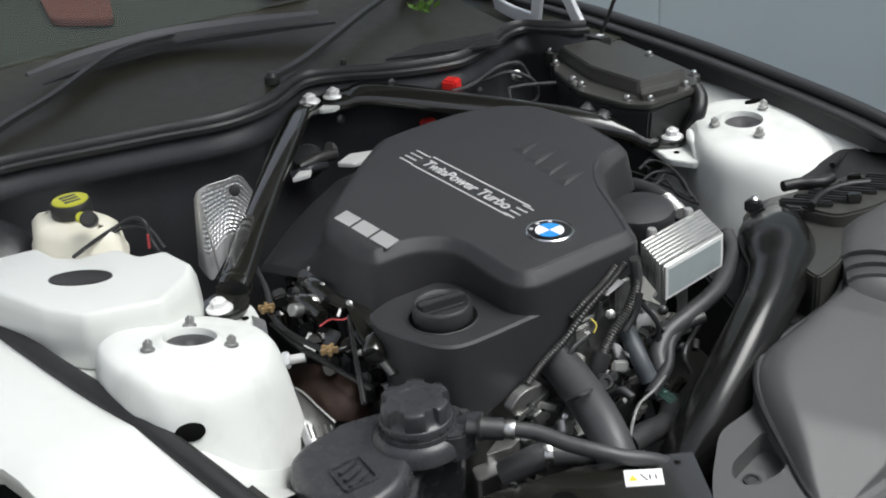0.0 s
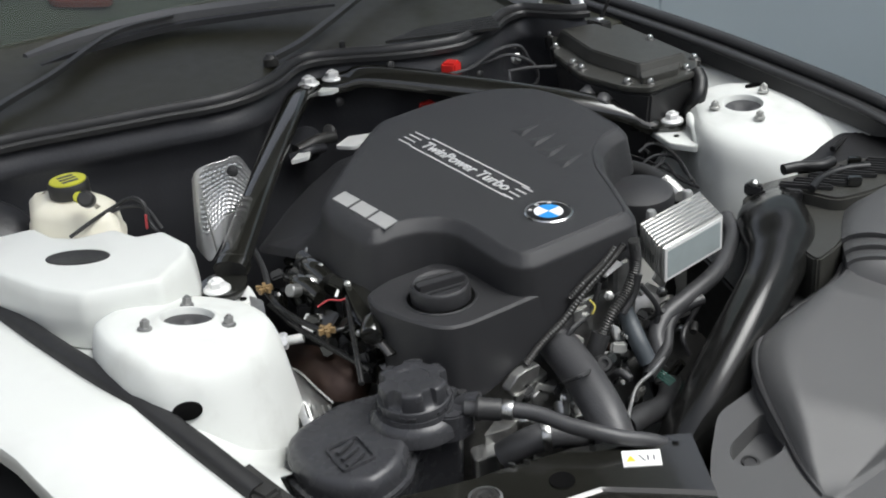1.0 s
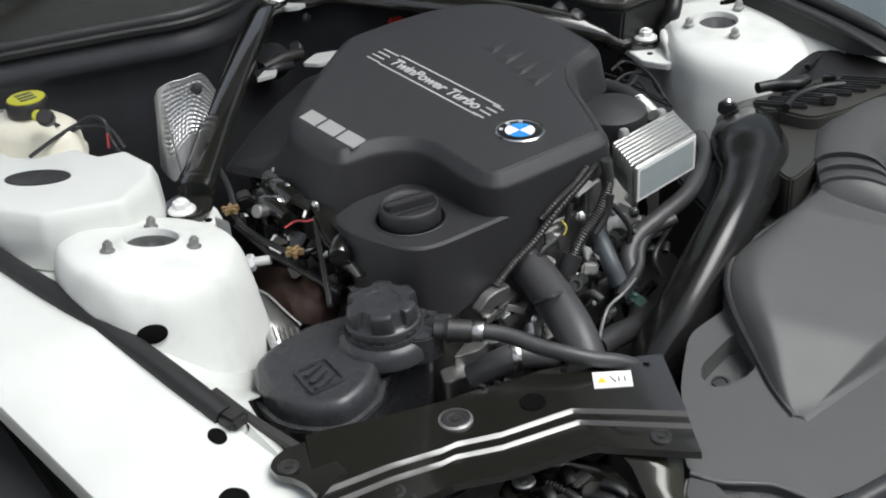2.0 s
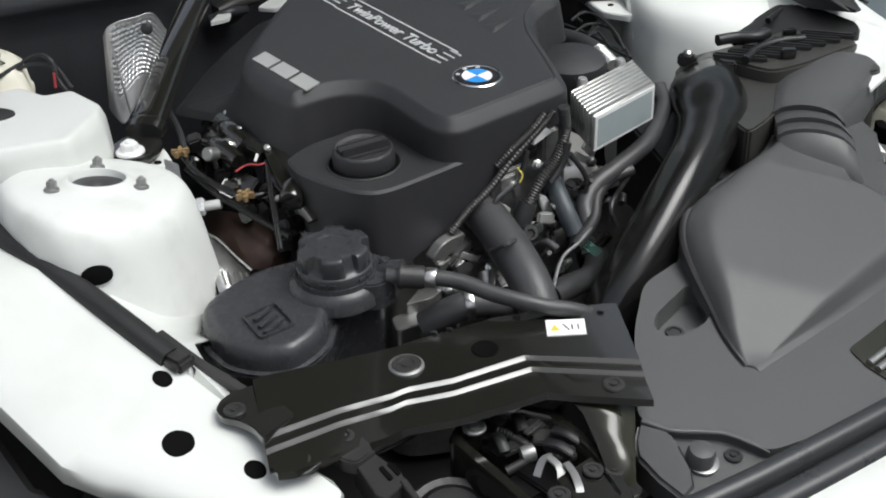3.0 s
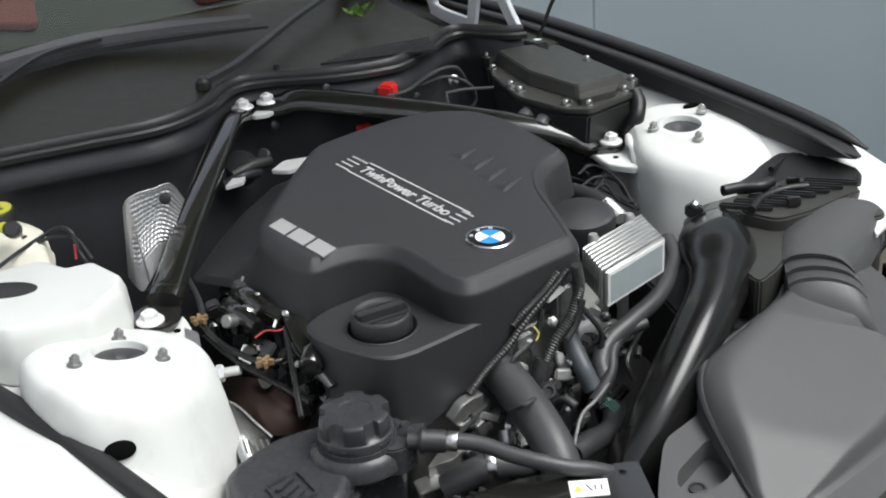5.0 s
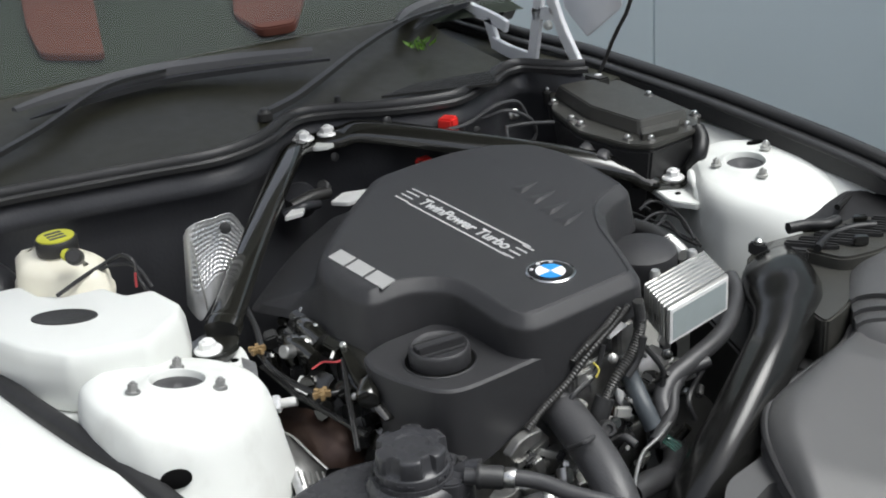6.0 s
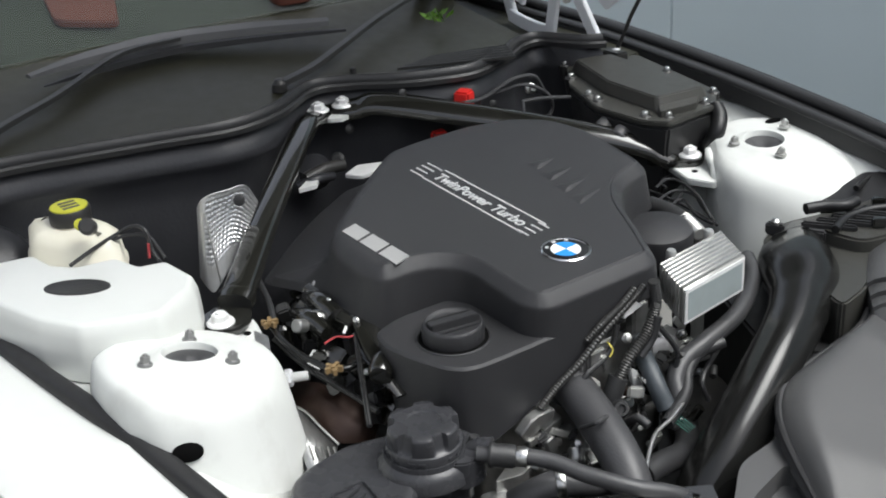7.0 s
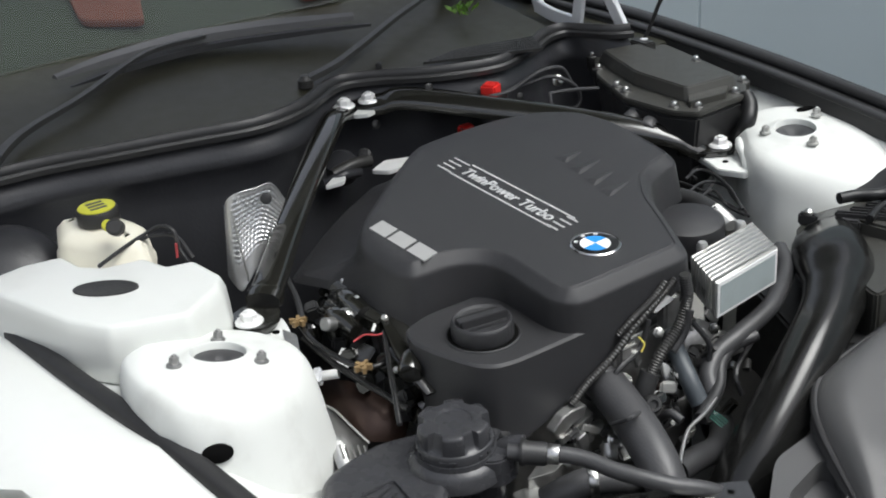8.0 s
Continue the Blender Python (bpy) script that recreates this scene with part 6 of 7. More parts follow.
for i in range(40):
    y = random.uniform(-0.23, 0.05)
    c = Vector((0.283 + random.uniform(-0.004, 0.022), y, 0.722 + 0.44 * (y + 0.13) - random.uniform(0.012, 0.11)))
    ax = Vector((0.9, -0.35, 0.45)) + Vector((random.uniform(-0.3, 0.3), random.uniform(-0.3, 0.3), random.uniform(-0.3, 0.3)))
    r = random.uniform(0.003, 0.0065)
    if i % 4 == 0:
        b = c + Vector((random.uniform(-0.004, 0.012), random.uniform(-0.035, 0.035), random.uniform(-0.03, 0.0)))
        part("small_cable", tube([c, c.lerp(b, 0.5) + Vector((0.008, 0, 0.006)), b], 0.0022, 5, 8), WIREM, block_thing)
    elif i % 4 == 1:
        part("rib", box(*c, 0.004, random.uniform(0.018, 0.04), 0.010, Euler((random.uniform(-0.9, 0.2), 0, random.uniform(-0.3, 0.3))).to_matrix()), (ALU, ALU_DULL)[i % 8 // 4], block_thing, bevel=0.0012)
    else:
        part("flange_bolt", lathe([(r * 1.6, 0), (r * 1.6, 0.0018), (r, 0.0026), (r, 0.0075), (r * 0.7, 0.0085)], c, ax, 6 if i % 2 else 12), (STEEL, ALU, GLOSS)[i % 3], block_thing)
part("pulley", lathe([(0.03, -0.012), (0.066, -0.012), (0.066, -0.008), (0.060, -0.006), (0.066, -0.004), (0.060, -0.002), (0.066, 0.0), (0.060, 0.002), (0.066, 0.004), (0.066, 0.010), (0.03, 0.012)], (0.292, 0.104, 0.600), (0.9, 0.1, 0.35), 36), PLASTIC, block_thing, "black ribbed belt pulley")
part("pulley", lathe([(0.02, -0.01), (0.045, -0.01), (0.045, 0.012), (0.02, 0.014)], (0.253, 0.110, 0.660), (0.9, 0.1, 0.35), 28), PLASTIC_DARK, block_thing, "black belt pulley")


def hose(points, r, mat, label, group="engine bay hoses", n=16, **kw):
    return tagged(part("hose", tube(points, r, 8, n, **kw), mat, smooth=60), label, "hose", group)


def sleeve(points, r, label, pitch=0.0030):
    return tagged(part("corrugated_sleeve", ribbed(points, r, pitch, 0.15, 12), PLASTIC, smooth=25), label, "cable sleeve", "corrugated cable sleeves")


g = hose([(0.245, -0.119, 0.735), (0.299, -0.130, 0.725), (0.353, -0.142, 0.710), (0.401, -0.155, 0.690), (0.436, -0.167, 0.660)], 0.028, HOSE, "thick dusty grey rubber coolant hose", n=24)
part("hose_ridge", tube([(0.334, -0.170, 0.722), (0.364, -0.166, 0.745), (0.340, -0.121, 0.728)], 0.003, 6, 8), HOSE, g)
part("hose_collar", lathe([(0.030, -0.004), (0.032, 0.0), (0.032, 0.012), (0.030, 0.016)], (0.254, -0.122, 0.733), (0.5, -0.55, -0.15), 24), HOSE, g)
sleeve([(0.274, -0.002, 0.850), (0.275, -0.028, 0.835), (0.2765, -0.077, 0.808), (0.2775, -0.120, 0.777), (0.278, -0.163, 0.755), (0.278, -0.192, 0.734)], 0.0058, "thin black corrugated sleeve along the cover edge", 0.0034)
sleeve([(0.272, -0.018, 0.851), (0.274, -0.046, 0.834), (0.275, -0.080, 0.819), (0.270, -0.102, 0.800)], 0.0055, "thin black corrugated sleeve along the cover edge", 0.0034)
sleeve([(0.290, 0.000, 0.863), (0.290, 0.005, 0.824), (0.295, -0.017, 0.790), (0.300, -0.053, 0.766), (0.300, -0.075, 0.736)], 0.0085, "black corrugated sleeve hanging beside the cooler", 0.0036)
part("sleeve_end", tube([(0.300, -0.072, 0.744), (0.300, -0.088, 0.712), (0.290, -0.088, 0.680)], 0.014, 4, 12), PLASTIC_DARK, block_thing)
hose([(0.300, 0.000, 0.812), (0.300, -0.011, 0.781), (0.300, -0.032, 0.761)], 0.006, RUBBER, "thin black cable beside the corrugated sleeve")
hose([(0.238, 0.019, 0.745), (0.281, -0.006, 0.740), (0.316, -0.018, 0.720), (0.339, -0.018, 0.690)], 0.0135, BLUE_HOSE, "blue-grey dusty rubber hose")
hose([(0.192, 0.299, 0.765), (0.235, 0.268, 0.755), (0.283, 0.181, 0.745), (0.299, 0.097, 0.735), (0.302, 0.053, 0.725), (0.315, 0.022, 0.710), (0.335, 0.010, 0.690)], 0.0135, HOSE, "curved black rubber hose under the cooler")
hose([(0.310, 0.121, 0.730), (0.304, 0.080, 0.725), (0.316, 0.045, 0.715), (0.340, 0.015, 0.700), (0.365, -0.044, 0.690)], 0.009, RUBBER, "black rubber hose under the cooler")
tagged(part("metal_pipe", tube([(0.309, 0.056, 0.705), (0.345, 0.013, 0.700), (0.369, -0.038, 0.700), (0.382, -0.081, 0.700), (0.403, -0.114, 0.695), (0.432, -0.149, 0.690)], 0.0028, 8, 10), ALU_DULL), "thin bent grey metal pipe", "metal pipe")
hose([(0.301, -0.028, 0.660), (0.302, -0.061, 0.660), (0.310, -0.084, 0.650)], 0.014, RUBBER, "short black elbow hose")
hose([(0.395, -0.115, 0.655), (0.386, -0.074, 0.650), (0.365, -0.010, 0.630), (0.289, 0.076, 0.600), (0.234, 0.113, 0.600)], 0.017, RUBBER, "black lower radiator hose")
for i in range(4):
    tagged(part("stencil_mark", sweep([(0.342, -0.012, 0.672), (0.368, -0.005, 0.660)], [(-0.0008, -0.0005), (-0.0008, 0.0005), (0.0008, 0.0005), (0.0008, -0.0005)], 2), GREEN), "faded green stencil line on a hose", "marking", "stencil lines").location = (0.0, 0.004 * i, 0.001 * i)
wire([(0.285, -0.079, 0.795), (0.290, -0.074, 0.784), (0.290, -0.079, 0.774)], 0.0014, WIRE_YELLOW, "short yellow cable loop")
wire([(0.280, -0.056, 0.811), (0.280, -0.072, 0.773), (0.285, -0.117, 0.758), (0.285, -0.128, 0.731)], 0.004, RUBBER, "thin black engine cable", group="engine cables")
wire([(0.300, 0.005, 0.793), (0.310, 0.029, 0.748), (0.310, 0.019, 0.701)], 0.004, RUBBER, "thin black engine cable", group="engine cables")
wire([(0.276, 0.158, 0.700), (0.315, 0.077, 0.690), (0.331, 0.074, 0.660)], 0.004, RUBBER, "thin black engine cable", group="engine cables")
tagged(part("tag_diamond", box(*(0.291, -0.138, 0.665), 0.007, 0.007, 0.002, Matrix.Rotation(0.8, 3, "Z")), PAPER), "tiny white square tag", "tag")
part("copper_boss", box(*(0.233, 0.001, 0.660), 0.015, 0.02, 0.03), RUST, block_thing, "rust brown boss", bevel=0.004)
# alternator body with cooling slots
alt = tagged(empty("alternator", "cast aluminium alternator with cooling slots", "alternator"))
AC = Vector((0.234, 0.074, 0.700))
part("housing", lathe([(0.02, -0.04), (0.045, -0.035), (0.048, 0.0), (0.045, 0.02), (0.02, 0.026)], AC + Vector((-0.01, 0.01, -0.02)), (0.9, -0.2, 0.4), 24), ALU_DULL, alt)
for k in range(14):
    a = 2 * math.pi * k / 14
    m = basis((0.9, -0.2, 0.4))
    p = AC + Vector((-0.01, 0.01, -0.02)) + m @ Vector((0.042 * math.cos(a), 0.042 * math.sin(a), 0.022))
    part("slot_rib", box(*p, 0.004, 0.012, 0.014, m @ Matrix.Rotation(a + math.pi / 2, 3, "Z")), ALU, alt)

# hose from the tank with clips
th = hose([(0.317, -0.326, 0.742), (0.337, -0.306, 0.742), (0.357, -0.281, 0.740), (0.383, -0.257, 0.735), (0.416, -0.239, 0.728), (0.445, -0.218, 0.722), (0.469, -0.192, 0.713), (0.484, -0.165, 0.704), (0.494, -0.142, 0.690), (0.500, -0.125, 0.665)], 0.0105, HOSE, "black rubber hose leaving the coolant tank", n=18)
part("hose_coupling", lathe([(0.016, 0), (0.017, 0.004), (0.015, 0.008), (0.015, 0.030), (0.013, 0.034)], (0.327, -0.315, 0.742), (0.55, 0.55, -0.02), 20), PLASTIC_DARK, th, "black ribbed coupling")
part("hose_clamp", lathe([(0.0125, -0.007), (0.0130, -0.006), (0.0130, 0.006), (0.0125, 0.007)], (0.356, -0.285, 0.741), (0.6, 0.5, -0.02), 24), STEEL, th, "bright steel band clamp")
hh = hose([(0.334, -0.283, 0.655), (0.351, -0.263, 0.672), (0.364, -0.235, 0.680), (0.376, -0.207, 0.678), (0.385, -0.166, 0.660)], 0.019, HOSE, "black rubber hose behind the support panel", n=20)
part("hose_clamp", lathe([(0.0205, -0.006), (0.0212, -0.005), (0.0212, 0.005), (0.0205, 0.006)], (0.365, -0.232, 0.681), (0.4, 0.6, 0.05), 24), STEEL, hh, "bright steel band clamp")

# round pump and canister right of the cover
can = tagged(empty("intake_resonator", "smooth dark grey plastic canister beside the cover", "canister"))
part("canister", lathe([(0.02, -0.05), (0.054, -0.045), (0.057, -0.01), (0.054, 0.0), (0.046, 0.005), (0.0, 0.008)], (0.093, 0.204, 0.812), (0.05, -0.05, 1), 30, cap=(True, False)), COVER, can)
part("elbow", tube([(0.001, 0.275, 0.800), (0.039, 0.278, 0.800), (0.099, 0.265, 0.800)], 0.016, 5, 14), PLASTIC_DARK, can)
tagged(part("silver_bellows", ribbed([(0.086, 0.269, 0.805), (0.113, 0.260, 0.803), (0.137, 0.252, 0.800)], 0.013, 0.007, 0.25, 14), ALU), "short silver corrugated bellows", "bellows")
wire([(-0.046, 0.335, 0.800), (-0.059, 0.376, 0.800), (-0.032, 0.384, 0.800), (0.034, 0.358, 0.800), (0.106, 0.310, 0.800)], 0.0026, RUBBER, "thin black cable behind the far brace foot", group="cables by the far tower")
wire([(-0.008, 0.291, 0.792), (-0.028, 0.359, 0.792), (0.006, 0.374, 0.792), (0.063, 0.343, 0.792)], 0.0026, RUBBER, "thin black cable behind the far brace foot", group="cables by the far tower")
wire([(0.015, 0.289, 0.784), (-0.007, 0.359, 0.784), (0.056, 0.329, 0.784), (0.101, 0.323, 0.784)], 0.0026, RUBBER, "thin black cable behind the far brace foot", group="cables by the far tower")
wire([(-0.072, 0.388, 0.776), (-0.098, 0.400, 0.776), (-0.107, 0.438, 0.776), (-0.050, 0.409, 0.776), (-0.024, 0.362, 0.776)], 0.0026, RUBBER, "thin black cable behind the far brace foot", group="cables by the far tower")
wire([(-0.052, 0.433, 0.768), (0.013, 0.388, 0.768), (0.049, 0.371, 0.768), (0.084, 0.349, 0.768)], 0.0026, RUBBER, "thin black cable behind the far brace foot", group="cables by the far tower")
wire([(-0.137, 0.380, 0.760), (-0.091, 0.386, 0.760), (-0.021, 0.381, 0.760), (0.045, 0.369, 0.760)], 0.0026, RUBBER, "thin black cable behind the far brace foot", group="cables by the far tower")

# ---- near side of the engine ----
coil = tagged(empty("ignition_connector", "black ignition connectors and sensor beside the cover", "connector"))
for p, q, r in (((-0.106, -0.311, 0.800), (-0.030, -0.311, 0.800), 0.020), ((-0.042, -0.324, 0.800), (0.033, -0.316, 0.800), 0.018), ((-0.092, -0.336, 0.790), (-0.041, -0.335, 0.790), 0.014)):
    part("connector_body", sweep([p, Vector(p).lerp(Vector(q), 0.5), q], [(-r, -r * 0.7), (-r, r * 0.5), (-r * 0.6, r * 0.8), (r * 0.6, r * 0.8), (r, r * 0.5), (r, -r * 0.7)], 3), GLOSS, coil, bevel=0.002)
part("solenoid", lathe([(0.012, 0.0), (0.0140, 0.002), (0.0140, 0.009), (0.0128, 0.010), (0.0128, 0.013), (0.0140, 0.014), (0.0140, 0.030), (0.0115, 0.033), (0.0105, 0.024), (0.002, 0.024)], (-0.029, -0.331, 0.792), (0.25, -0.75, 0.35), 20, cap=(False, True)), STEEL, coil, "bright metal solenoid end")
part("solenoid_body", lathe([(0.015, 0), (0.015, 0.04)], (-0.047, -0.303, 0.785), (0.2, -0.7, 0.3), 16), GLOSS, coil)
part("sensor_block", sweep([(0.062, -0.323, 0.775), (0.095, -0.321, 0.765), (0.133, -0.323, 0.750)], [(-0.016, -0.02), (-0.018, 0.008), (-0.008, 0.018), (0.008, 0.018), (0.018, 0.008), (0.016, -0.02)], 4), GLOSS, coil, bevel=0.002)
part("sensor_cap", lathe([(0.018, 0), (0.018, 0.014), (0.014, 0.018)], (0.125, -0.331, 0.785), (0.5, -0.4, 0.6), 18), GLOSS, coil)
for c in ((-0.096, -0.310, 0.815), (-0.030, -0.326, 0.818), (0.040, -0.323, 0.815), (0.117, -0.357, 0.780), (0.115, -0.341, 0.785)):
    part("steel_tip", lathe([(0.0045, 0), (0.0045, 0.006), (0.002, 0.008)], c, (0.4, -0.5, 0.7), 10), STEEL, coil, "small steel screw")
wire([(0.026, -0.370, 0.790), (0.028, -0.352, 0.795), (0.048, -0.344, 0.800), (0.049, -0.328, 0.800)], 0.0015, WIRE_RED, "short red wire at the ignition connectors", group="ignition wires")
wire([(0.035, -0.343, 0.800), (0.024, -0.327, 0.808), (0.022, -0.310, 0.812)], 0.0022, PAPER, "thin white wire at the ignition connectors", group="ignition wires")
wire([(0.075, -0.337, 0.800), (0.064, -0.326, 0.805), (0.047, -0.320, 0.810)], 0.0022, PAPER, "thin white wire at the ignition connectors", group="ignition wires")
wire([(-0.202, -0.354, 0.800), (-0.138, -0.370, 0.790), (-0.083, -0.391, 0.785)], 0.005, RUBBER, "black loom along the engine side", group="engine side looms")
hose([(-0.098, -0.393, 0.780), (-0.026, -0.404, 0.780), (0.026, -0.396, 0.775), (0.069, -0.384, 0.775), (0.081, -0.354, 0.775), (0.050, -0.324, 0.780)], 0.0045, WIREM, "black cable loom along the engine side")
hose([(-0.095, -0.389, 0.750), (-0.013, -0.387, 0.745), (0.062, -0.375, 0.740), (0.145, -0.362, 0.735)], 0.0050, WIREM, "black hose below the cable loom")
hose([(0.047, -0.331, 0.800), (0.104, -0.361, 0.790), (0.151, -0.384, 0.775), (0.194, -0.405, 0.755)], 0.0040, WIREM, "black cable hanging down beside the tank")
for c, a in (((-0.079, -0.400, 0.790), 0.2), ((0.088, -0.392, 0.787), 0.9)):
    cl = tagged(empty("cable_clip", "tan plastic cable clip on the loom", "cable clip", "tan cable clips"))
    part("clip_body", box(*c, 0.012, 0.015, 0.010, Matrix.Rotation(a, 3, "Z")), TAN, cl, bevel=0.003)
    for k in range(5):
        b = a + k * 1.256
        part("clip_tooth", box(c[0] + 0.009 * math.cos(b), c[1] + 0.009 * math.sin(b), c[2], 0.007, 0.005, 0.008, Matrix.Rotation(b, 3, "Z")), TAN, cl)
exh = tagged(empty("exhaust_shield", "heat-stained brown exhaust heat shield below the tower", "heat shield"))
part("shield_plate", loft([[(-0.062, -0.391, 0.700), (-0.016, -0.411, 0.690), (0.082, -0.424, 0.680)], [(0.008, -0.375, 0.720), (0.047, -0.389, 0.710), (0.112, -0.413, 0.690)], [(0.076, -0.358, 0.720), (0.090, -0.364, 0.700), (0.118, -0.385, 0.680)], [(0.100, -0.332, 0.700), (0.107, -0.344, 0.680), (0.124, -0.367, 0.660)]], close=False), RUST, exh, smooth=70).modifiers.new("thickness", "SOLIDIFY").thickness = 0.003
foil2 = tagged(empty("lower_foil_shield", "ribbed aluminium foil shield beside the exhaust", "heat shield"))
part("foil", loft([[(0.029, -0.436, 0.720), (0.059, -0.451, 0.710), (0.153, -0.478, 0.690)], [(0.054, -0.426, 0.715), (0.095, -0.443, 0.700), (0.152, -0.459, 0.690)], [(0.113, -0.411, 0.690), (0.130, -0.424, 0.685), (0.151, -0.439, 0.680)]], close=False), ALU_DULL, foil2, smooth=70).modifiers.new("thickness", "SOLIDIFY").thickness = 0.0015
part("rolled_edge", tube([(0.032, -0.437, 0.722), (0.057, -0.427, 0.718), (0.091, -0.421, 0.705), (0.121, -0.414, 0.692)], 0.0018, 5, 8), ALU_DULL, foil2)
for k in range(5):
    part("foil_rib", tube([Vector((0.109, -0.452, 0.700)) + Vector((0.006, 0.006, 0)) * k, Vector((0.134, -0.460, 0.695)) + Vector((0.006, 0.006, 0)) * k], 0.0016, 2, 6), ALU_DULL, foil2)
tagged(part("grey_bracket", prism(rounded([(-0.055, -0.437), (-0.025, -0.429), (0.014, -0.446), (-0.014, -0.453)], 0.006), 0.79, 0.803), ALU_DULL, bevel=0.002), "grey cast bracket beside the tower", "bracket")
part("sensor_bracket", sweep([(-0.003, -0.305, 0.810), (0.038, -0.312, 0.810), (0.096, -0.328, 0.795), (0.140, -0.337, 0.780), (0.175, -0.341, 0.765)], [(-0.016, -0.004), (-0.016, 0.002), (-0.010, 0.005), (0.010, 0.005), (0.016, 0.002), (0.016, -0.004)], 6, scales=[0.7, 1.0, 1.1, 0.9, 0.5]), GLOSS, coil, "glossy black curved bracket", smooth=50)
part("sensor_cap", lathe([(0.016, -0.02), (0.017, 0.006), (0.014, 0.012), (0.006, 0.013)], (0.139, -0.349, 0.790), (0.75, -0.65, -0.1), 20), GLOSS, coil)
for p, q, r in (((-0.092, -0.328, 0.800), (-0.004, -0.331, 0.805), 0.017), ((-0.069, -0.361, 0.795), (0.011, -0.356, 0.795), 0.014)):
    part("coil_body", tube([p, Vector(p).lerp(Vector(q), 0.5) + Vector((0, 0, 0.006)), q], r, 5, 14, scales=[0.7, 1.0, 1.0, 0.8]), GLOSS, coil, smooth=50)
part("coil_end", lathe([(0.009, 0.0), (0.010, 0.003), (0.010, 0.018), (0.008, 0.020)], (-0.021, -0.373, 0.800), (0.25, -0.75, 0.35), 18), DULLSTEEL, coil, "bright metal coil end")

# small black housings crowded beside the head
random.seed(11)
for k in range(26):
    s, w = random.random(), random.uniform(-0.028, 0.028)
    c = Vector((-0.17, -0.345, 0.775)).lerp(Vector((0.12, -0.345, 0.735)), s) + Vector((w * 0.5, w, random.uniform(-0.03, 0.012)))
    t = Euler((random.uniform(-0.6, 0.6), random.uniform(-0.6, 0.6), random.uniform(-1.5, 1.5))).to_matrix()
    if k % 3:
        part("housing_piece", box(*c, random.uniform(0.015, 0.04), random.uniform(0.012, 0.03), random.uniform(0.012, 0.03), t), (PLASTIC, PLASTIC_DARK, GLOSS)[k % 3], coil, bevel=0.003)
    else:
        part("housing_piece", lathe([(0.012, -0.02), (0.014, -0.01), (0.014, 0.012), (0.008, 0.018)], c, t @ Vector((0, 0, 1)), 14), GLOSS, coil)

# ---- air filter housing, far front corner ----
filt = tagged(empty("air_filter_housing", "black plastic air filter housing with clips and ribs", "air filter box"))
part("housing_body", prism(rounded([(0.178, 0.348), (0.155, 0.422), (0.182, 0.533), (0.162, 0.678), (0.255, 0.692), (0.400, 0.598), (0.340, 0.447), (0.390, 0.329), (0.402, 0.264)], 0.02), 0.52, 0.775), BOXM, filt, bevel=0.008)
part("housing_lid", prism(rounded([(0.215, 0.400), (0.217, 0.517), (0.224, 0.627), (0.340, 0.619), (0.332, 0.483), (0.315, 0.421)], 0.02), 0.76, 0.797), BOXM, filt, bevel=0.008)
for k in range(7):
    a = Vector((0.232, 0.430, 0.800)).lerp(Vector((0.268, 0.606, 0.800)), k / 6)
    part("lid_rib", box(a.x + 0.02, a.y - 0.01, 0.801, 0.085, 0.009, 0.012, Matrix.Rotation(0.6, 3, "Z")), PLASTIC_DARK, filt, bevel=0.003)
for a in ((0.179, 0.380, 0.785), (0.245, 0.398, 0.790)):
    part("spring_clip", box(*a, 0.03, 0.014, 0.02, Matrix.Rotation(0.5, 3, "Z")), PLASTIC_DARK, filt, bevel=0.003)
part("clip_screw", lathe([(0.008, 0), (0.008, 0.006), (0.004, 0.010)], (0.179, 0.380, 0.793), count=12), STEEL, filt, "bright screw head")
for run, r in ([(0.204, 0.421, 0.815), (0.215, 0.451, 0.815), (0.236, 0.476, 0.815), (0.237, 0.504, 0.815)], 0.011), ([(0.271, 0.410, 0.805), (0.254, 0.461, 0.805), (0.259, 0.513, 0.805), (0.279, 0.547, 0.805)], 0.008), ([(0.197, 0.556, 0.810), (0.183, 0.606, 0.810), (0.187, 0.645, 0.810)], 0.006):
    part("filter_hose", tube(run, r * 0.85, 6, 12), CAVITY, filt, "black hose lying on the filter housing")
for c in ((0.205, 0.470, 0.803), (0.250, 0.545, 0.806), (0.300, 0.480, 0.806)):
    part("lid_clip", box(*c, 0.022, 0.012, 0.016, Matrix.Rotation(0.9, 3, "Z")), GLOSS, filt, bevel=0.002)
snork = tagged(empty("intake_snorkel", "grey plastic intake snorkel joining the duct and filter box", "air duct"))
NECK = [((0.458, 0.283, 0.728), (0.542, 0.355, 0.720), 0.004), ((0.437, 0.294, 0.760), (0.520, 0.359, 0.754), 0.015), ((0.426, 0.305, 0.774), (0.503, 0.371, 0.768), 0.015), ((0.424, 0.304, 0.779), (0.501, 0.370, 0.773), 0.016), ((0.405, 0.326, 0.777), (0.481, 0.393, 0.772), 0.014),
        ((0.404, 0.324, 0.783), (0.479, 0.390, 0.778), 0.016), ((0.382, 0.349, 0.781), (0.454, 0.412, 0.776), 0.014), ((0.382, 0.346, 0.788), (0.454, 0.408, 0.783), 0.016), ((0.356, 0.379, 0.788), (0.432, 0.428, 0.785), 0.015), ((0.326, 0.423, 0.790), (0.409, 0.515, 0.788), 0.018), ((0.295, 0.514, 0.790), (0.372, 0.612, 0.788), 0.018)]
rows = []
a, b = Vector(NECK[0][0]), Vector(NECK[0][1])
rows.append([a - Vector((0, 0, 0.09))] + [a.lerp(b, k / 10) - Vector((0, 0, 0.06)) for k in range(11)] + [b - Vector((0, 0, 0.08)), b - Vector((0, 0, 0.09))])
